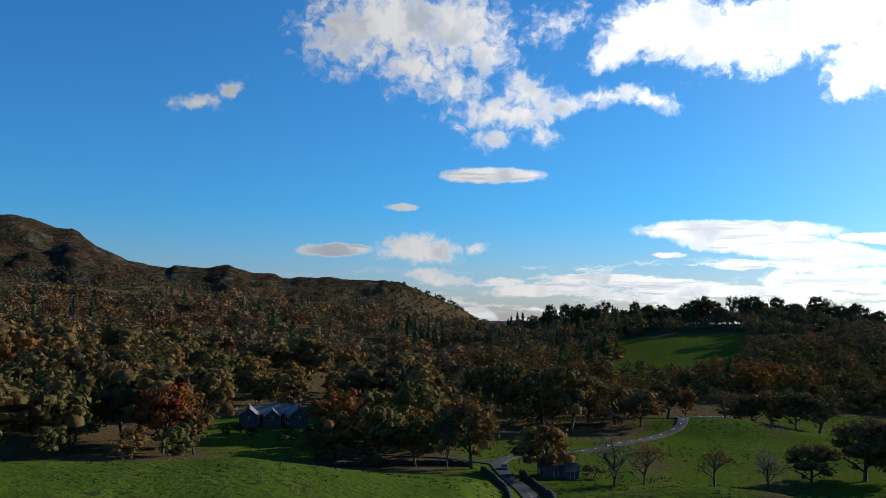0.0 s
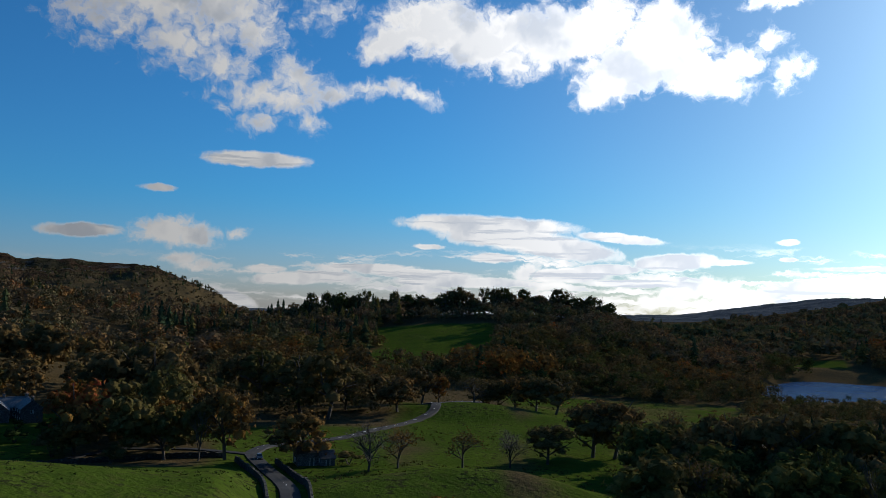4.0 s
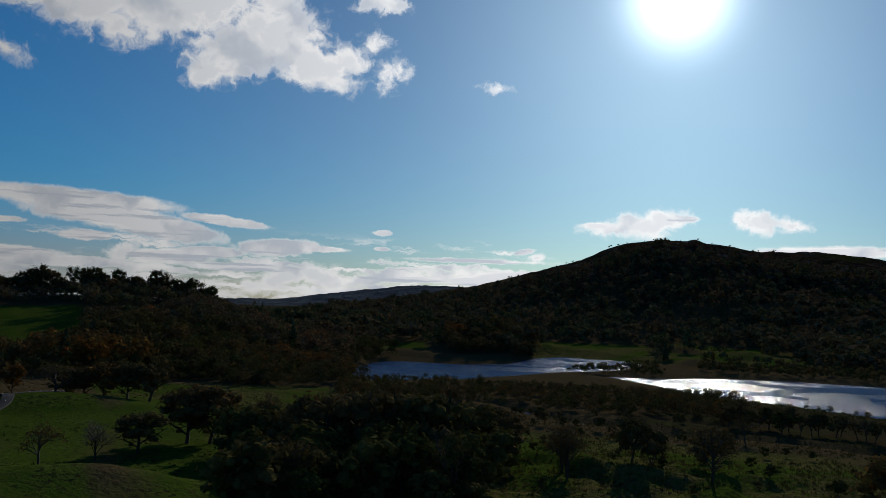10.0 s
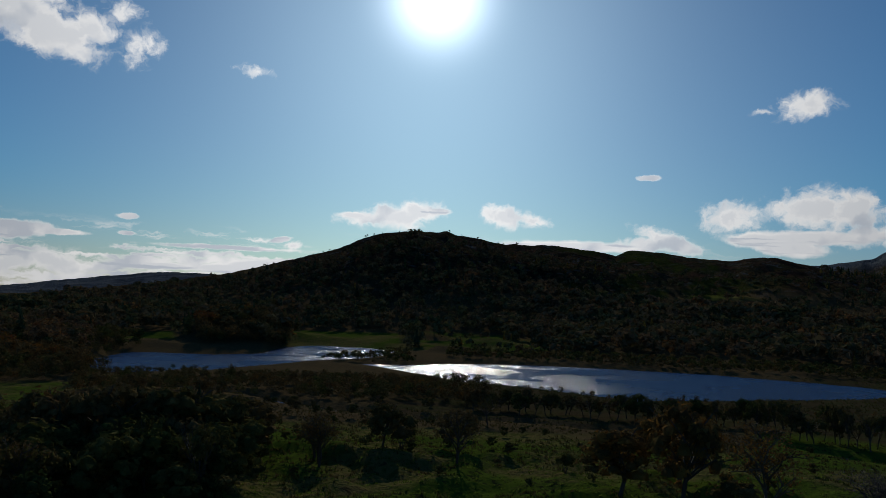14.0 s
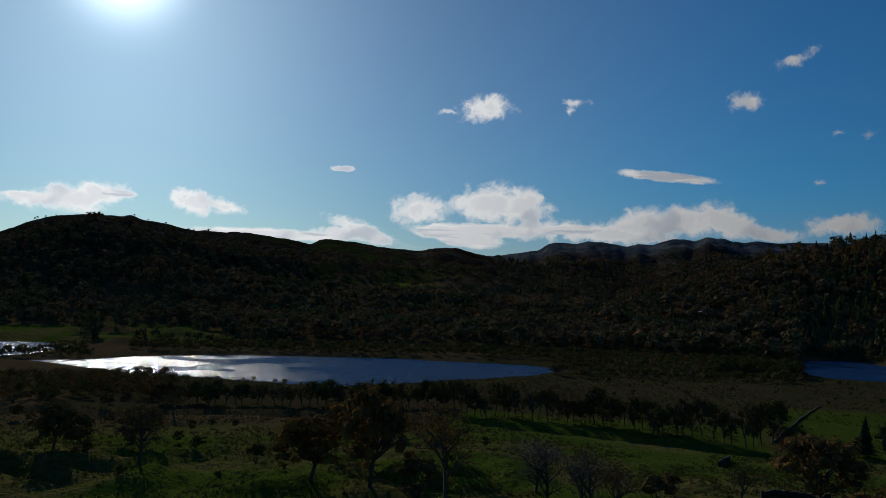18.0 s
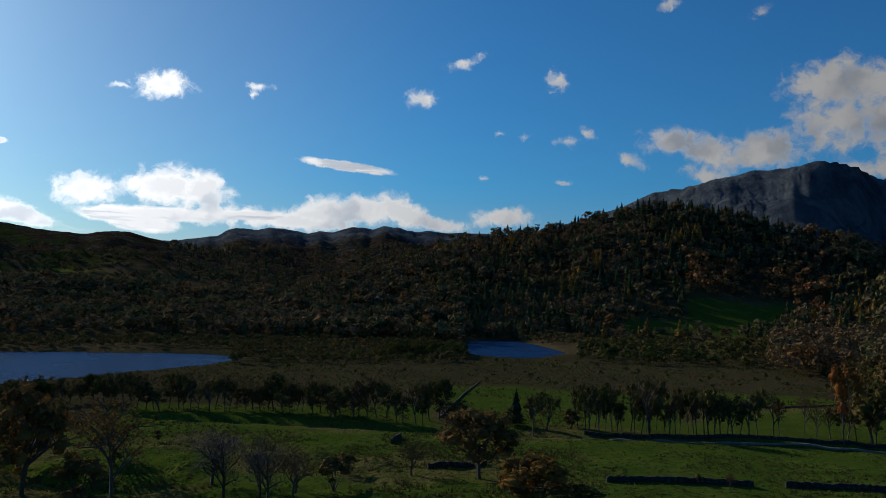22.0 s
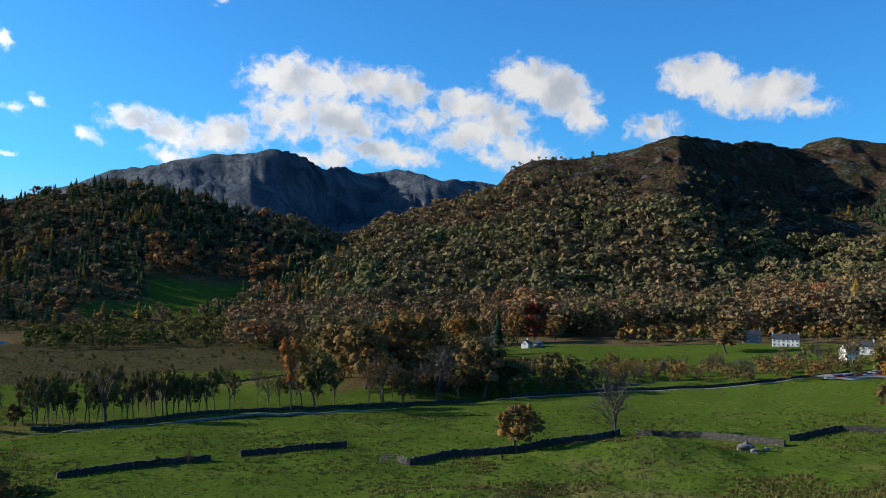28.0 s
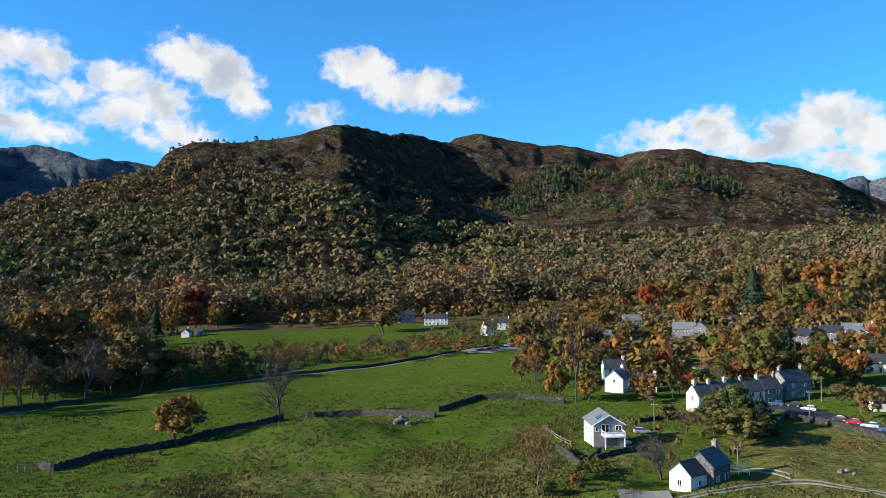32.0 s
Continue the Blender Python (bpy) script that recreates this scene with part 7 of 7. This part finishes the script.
def pole(az, r, tall=8.0):
    thing = tagged(new("utility_pole"), "tall wooden utility pole with a cross arm", "pole", "utility poles")
    bm = bmesh.new()
    bmesh.ops.create_cone(bm, cap_ends=True, segments=8, radius1=0.16, radius2=0.11, depth=tall, matrix=Matrix.Translation((0, 0, tall / 2 - 0.5)))
    part("pole_shaft", bm, M_WOOD, thing)
    part("cross_arm", box(0, 0, tall - 1.2, 1.6, 0.1, 0.12), M_WOOD, thing)
    for k in (-0.65, 0.0, 0.65):
        bm = bmesh.new()
        bmesh.ops.create_cone(bm, cap_ends=True, segments=6, radius1=0.05, radius2=0.03, depth=0.18, matrix=Matrix.Translation((k, 0, tall - 1.0)))
        part("insulator", bm, M_FRAME, thing)
    x, y = at(az, r)
    thing.matrix_basis = pose(x, y, float(ground(x, y)), 0, 0, az) @ Matrix.Scale(1 / STEP, 4)


for az, r in ((184.5, 186), (187.4, 192), (185.2, 205), (180.2, 142), (178.0, 230), (171.0, 420), (175.0, 172)):
    pole(az, r, 8.0 if r > 150 else 5.5)


def post_fence(pts, label, step=2.4, rails=2, mat=None):
    thing = tagged(new("fence"), label, "fence")
    line = along(pts, step)
    for i, p in enumerate(line):
        z = float(ground(*p.xy))
        q = part("post", box(p.x, p.y, z - 0.3, 0.12, 0.12, 1.45), mat or M_WOOD, thing)
        if i + 1 < len(line):
            n2 = line[i + 1]
            z2 = float(ground(*n2.xy))
            d = n2 - p
            for k in range(rails):
                rail = part("rail", box(0, 0, 0, d.length, 0.05, 0.1), mat or M_WOOD, thing)
                rail.matrix_basis = pose((p.x + n2.x) / 2, (p.y + n2.y) / 2, (z + z2) / 2 + 0.45 + 0.45 * k, 0, -math.degrees(math.atan2(z2 - z, d.length)), math.degrees(math.atan2(d.y, d.x)))


post_fence(((119.8, 247), (126.5, 249)), "grey timber post and rail fence along the meadow")
post_fence(((179.6, 137.5), (180.9, 136.5)), "pale garden fence beside the barn", 1.2, 3, M_FRAME)
post_fence(((167.6, 172), (169.5, 158)), "timber garden fence beside the lawn")
post_fence(((133.9, 169), (135.1, 168)), "pale timber field gate between wall ends", 1.0, 4, M_WOOD)


# ---- rushes, tussocks and sheep-cropped clumps in the fields ----
def tufts(name, label, a0, a1, r0, r1, count, seed, tall, tint, patch=0.02, mat=None):
    rng = np.random.default_rng(seed)
    az, r = rng.uniform(a0, a1, count * 4), np.sqrt(rng.uniform(r0 ** 2, r1 ** 2, count * 4))
    x, y = r * np.sin(np.radians(az)), r * np.cos(np.radians(az))
    ok = fbm(x / 28, y / 28, 3, 71) + fbm(x / 9, y / 9, 2, 73) * 0.5 > patch
    x, y = x[ok][:count], y[ok][:count]
    z = ground(x, y)
    n = len(x)
    blades = 5
    c = np.repeat(np.stack([x, y, z], 1), blades, 0)
    c[:, :2] += rng.normal(0, 0.28, (n * blades, 2))
    h = tall * rng.uniform(0.5, 1.2, n * blades)
    ang = rng.uniform(0, 6.283, n * blades)
    s = np.stack([np.cos(ang), np.sin(ang), ang * 0], 1) * (0.20 * rng.uniform(0.6, 1.4, n * blades))[:, None]
    top = c + np.stack([rng.normal(0, 0.15, n * blades), rng.normal(0, 0.15, n * blades), h], 1)
    low = np.array([0, 0, -0.1])
    v = np.stack([c - s + low, c + s + low, top], 1).reshape(-1, 3)
    f = np.arange(len(v)).reshape(-1, 3)
    t = np.repeat(np.clip(tint + rng.normal(0, 0.08, n), 0, 1), blades * 3)
    me = array_mesh(name, v, f, [mat or M_LEAF], t)
    tagged(new(name, me), label, "grass", kind="stuff")


tufts("rush_clumps", "dark rush clumps scattered over the pasture", 90, 170, 110, 245, 5200, 5, 0.40, 0.25)
tufts("tussocks", "brown tussock grass and dead bracken on the rough bank", 140, 170, 95, 190, 3000, 6, 0.38, 0.44, 0.03)
tufts("tussocks", "pale tussock grass on the rough field", 172, 195, 95, 190, 2600, 7, 0.28, 0.38, 0.0)
tufts("rush_clumps", "dark rush clumps on rough grass", 28, 112, 100, 310, 6500, 8, 0.65, 0.30, -0.02)
tufts("rush_clumps", "dark rush clumps on rough grass", 0, 32, 150, 400, 1800, 9, 0.4, 0.25, 0.03)
tufts("reeds", "brown reed bed and bog grass round the water", 60, 132, 336, 620, 9000, 10, 0.8, 0.36, -0.1)
tufts("grass_tufts", "short uneven grass tufts on the meadow", 40, 172, 90, 246, 9000, 12, 0.34, 0.4, -0.3, M_GRASS)
tufts("bracken", "russet dead bracken on the rough field", 186.2, 194, 134, 168, 260, 13, 0.45, 0.72, 0.10)
tufts("grass_tufts", "short uneven grass tufts on the near field", -34, 4, 80, 175, 300, 11, 0.18, 0.12, 0.12)

# ---- garden trees and bushes among the houses ----
def village_gardens():
    rng = random.Random(21)
    for a0, a1, r0, r1, count, low, high, kinds, tints in (
        (170.5, 181, 205, 300, 34, 4.0, 8.0, "oousup", (0.30, 0.45, 0.56, 0.66, 0.82, 0.96, 0.2)),
        (179.5, 191, 215, 320, 34, 4.5, 9.0, "ooucop", (0.25, 0.40, 0.55, 0.82, 0.84, 0.15)),
        (170.5, 191, 320, 430, 46, 6.0, 12.0, "ooocou", (0.20, 0.40, 0.55, 0.80, 0.84, 0.70)),
        (166, 172.5, 205, 330, 16, 7.0, 11.0, "oops", (0.50, 0.66, 0.78, 0.40)),
        (172.6, 183, 138, 190, 15, 1.6, 3.4, "uu", (0.10, 0.30, 0.55, 0.82)),
        (169.5, 172.2, 120, 150, 6, 1.4, 2.6, "u", (0.10, 0.35, 0.95)),
    ):
        placed = 0
        for _ in range(count * 4):
            az, r, h = rng.uniform(a0, a1), rng.uniform(r0, r1), rng.uniform(low, high)
            x, y = at(az, r)
            kind, tint = rng.choice(kinds), rng.choice(tints)
            ok = clear_of_houses(np.array([x]), np.array([y]))[0] and near_line(np.array([x]), np.array([y]), [at(*p) for p in VILLAGE_ROAD], [5.0] * len(VILLAGE_ROAD))[0] > 0
            if ok:
                put_tree(az, r, h, h * rng.uniform(0.7, 1.0) * (0.5 if kind == "c" else 1.0), kind, tint, "garden trees of the village")
                placed += 1
            if placed == count:
                break


village_gardens()
grove_rng = random.Random(8)
for k in range(26):
    put_tree(grove_rng.uniform(29.5, 46.5), grove_rng.uniform(135, 205), grove_rng.uniform(8, 13), grove_rng.uniform(7, 10), grove_rng.choice("oooops"), grove_rng.choice((0.2, 0.35, 0.5, 0.62)), "oaks of the dark grove")
for k in range(9):
    put_tree(grove_rng.uniform(31, 45), grove_rng.uniform(140, 200), grove_rng.uniform(10, 14), grove_rng.uniform(4.5, 6.5), "c", 0.15, "pines of the dark grove")
for az, r, h, w, kind, tint in ((144.3, 494, 17, 14, "o", 1.0), (143.2, 492, 19, 14, "o", 0.82), (141.9, 488, 21, 8, "c", 0.1), (145.7, 500, 12, 11, "o", 0.75), (142.7, 476, 9, 8, "u", 0.2), (140.6, 500, 17, 14, "o", 0.5)):
    put_tree(az, r, h, w, kind, tint)
for k in range(9):
    put_tree(174.6 + k * 0.26, 258 + k * 0.8, 2.4, 2.6, "u", 0.92, "copper hedge of the garden")
for az, r in ((-14.2, 238), (-12.6, 234), (-10.4, 240), (-9.0, 236), (-13.4, 242)):
    put_tree(az, r, 3.2, 4.5, "u", 0.1, "bushes before the country house")
put_tree(174.6, 212, 6.5, 7.5, "o", 0.80)
for az, r, h, w, kind, tint in ((179.5, 171, 8.5, 5.5, "c", 0.1), (180.4, 169, 7.5, 6.5, "o", 0.0), (181.0, 173, 7.5, 5.0, "c", 0.2), (180.0, 166, 6.0, 5.0, "o", 0.08), (178.8, 168, 4.0, 4.5, "u", 0.3)):
    put_tree(az, r, h, w, kind, tint)
put_tree(173.9, 215, 5.0, 5.0, "o", 0.66)

# ---- woods, clear of the houses ----
build_woods()
build_thickets()

# ---- from steps to metres ----
for ob in list(scene.objects):
    if ob.parent is None and ob.type in ("MESH", "EMPTY"):
        ob.matrix_basis = Matrix.Scale(STEP, 4) @ ob.matrix_basis
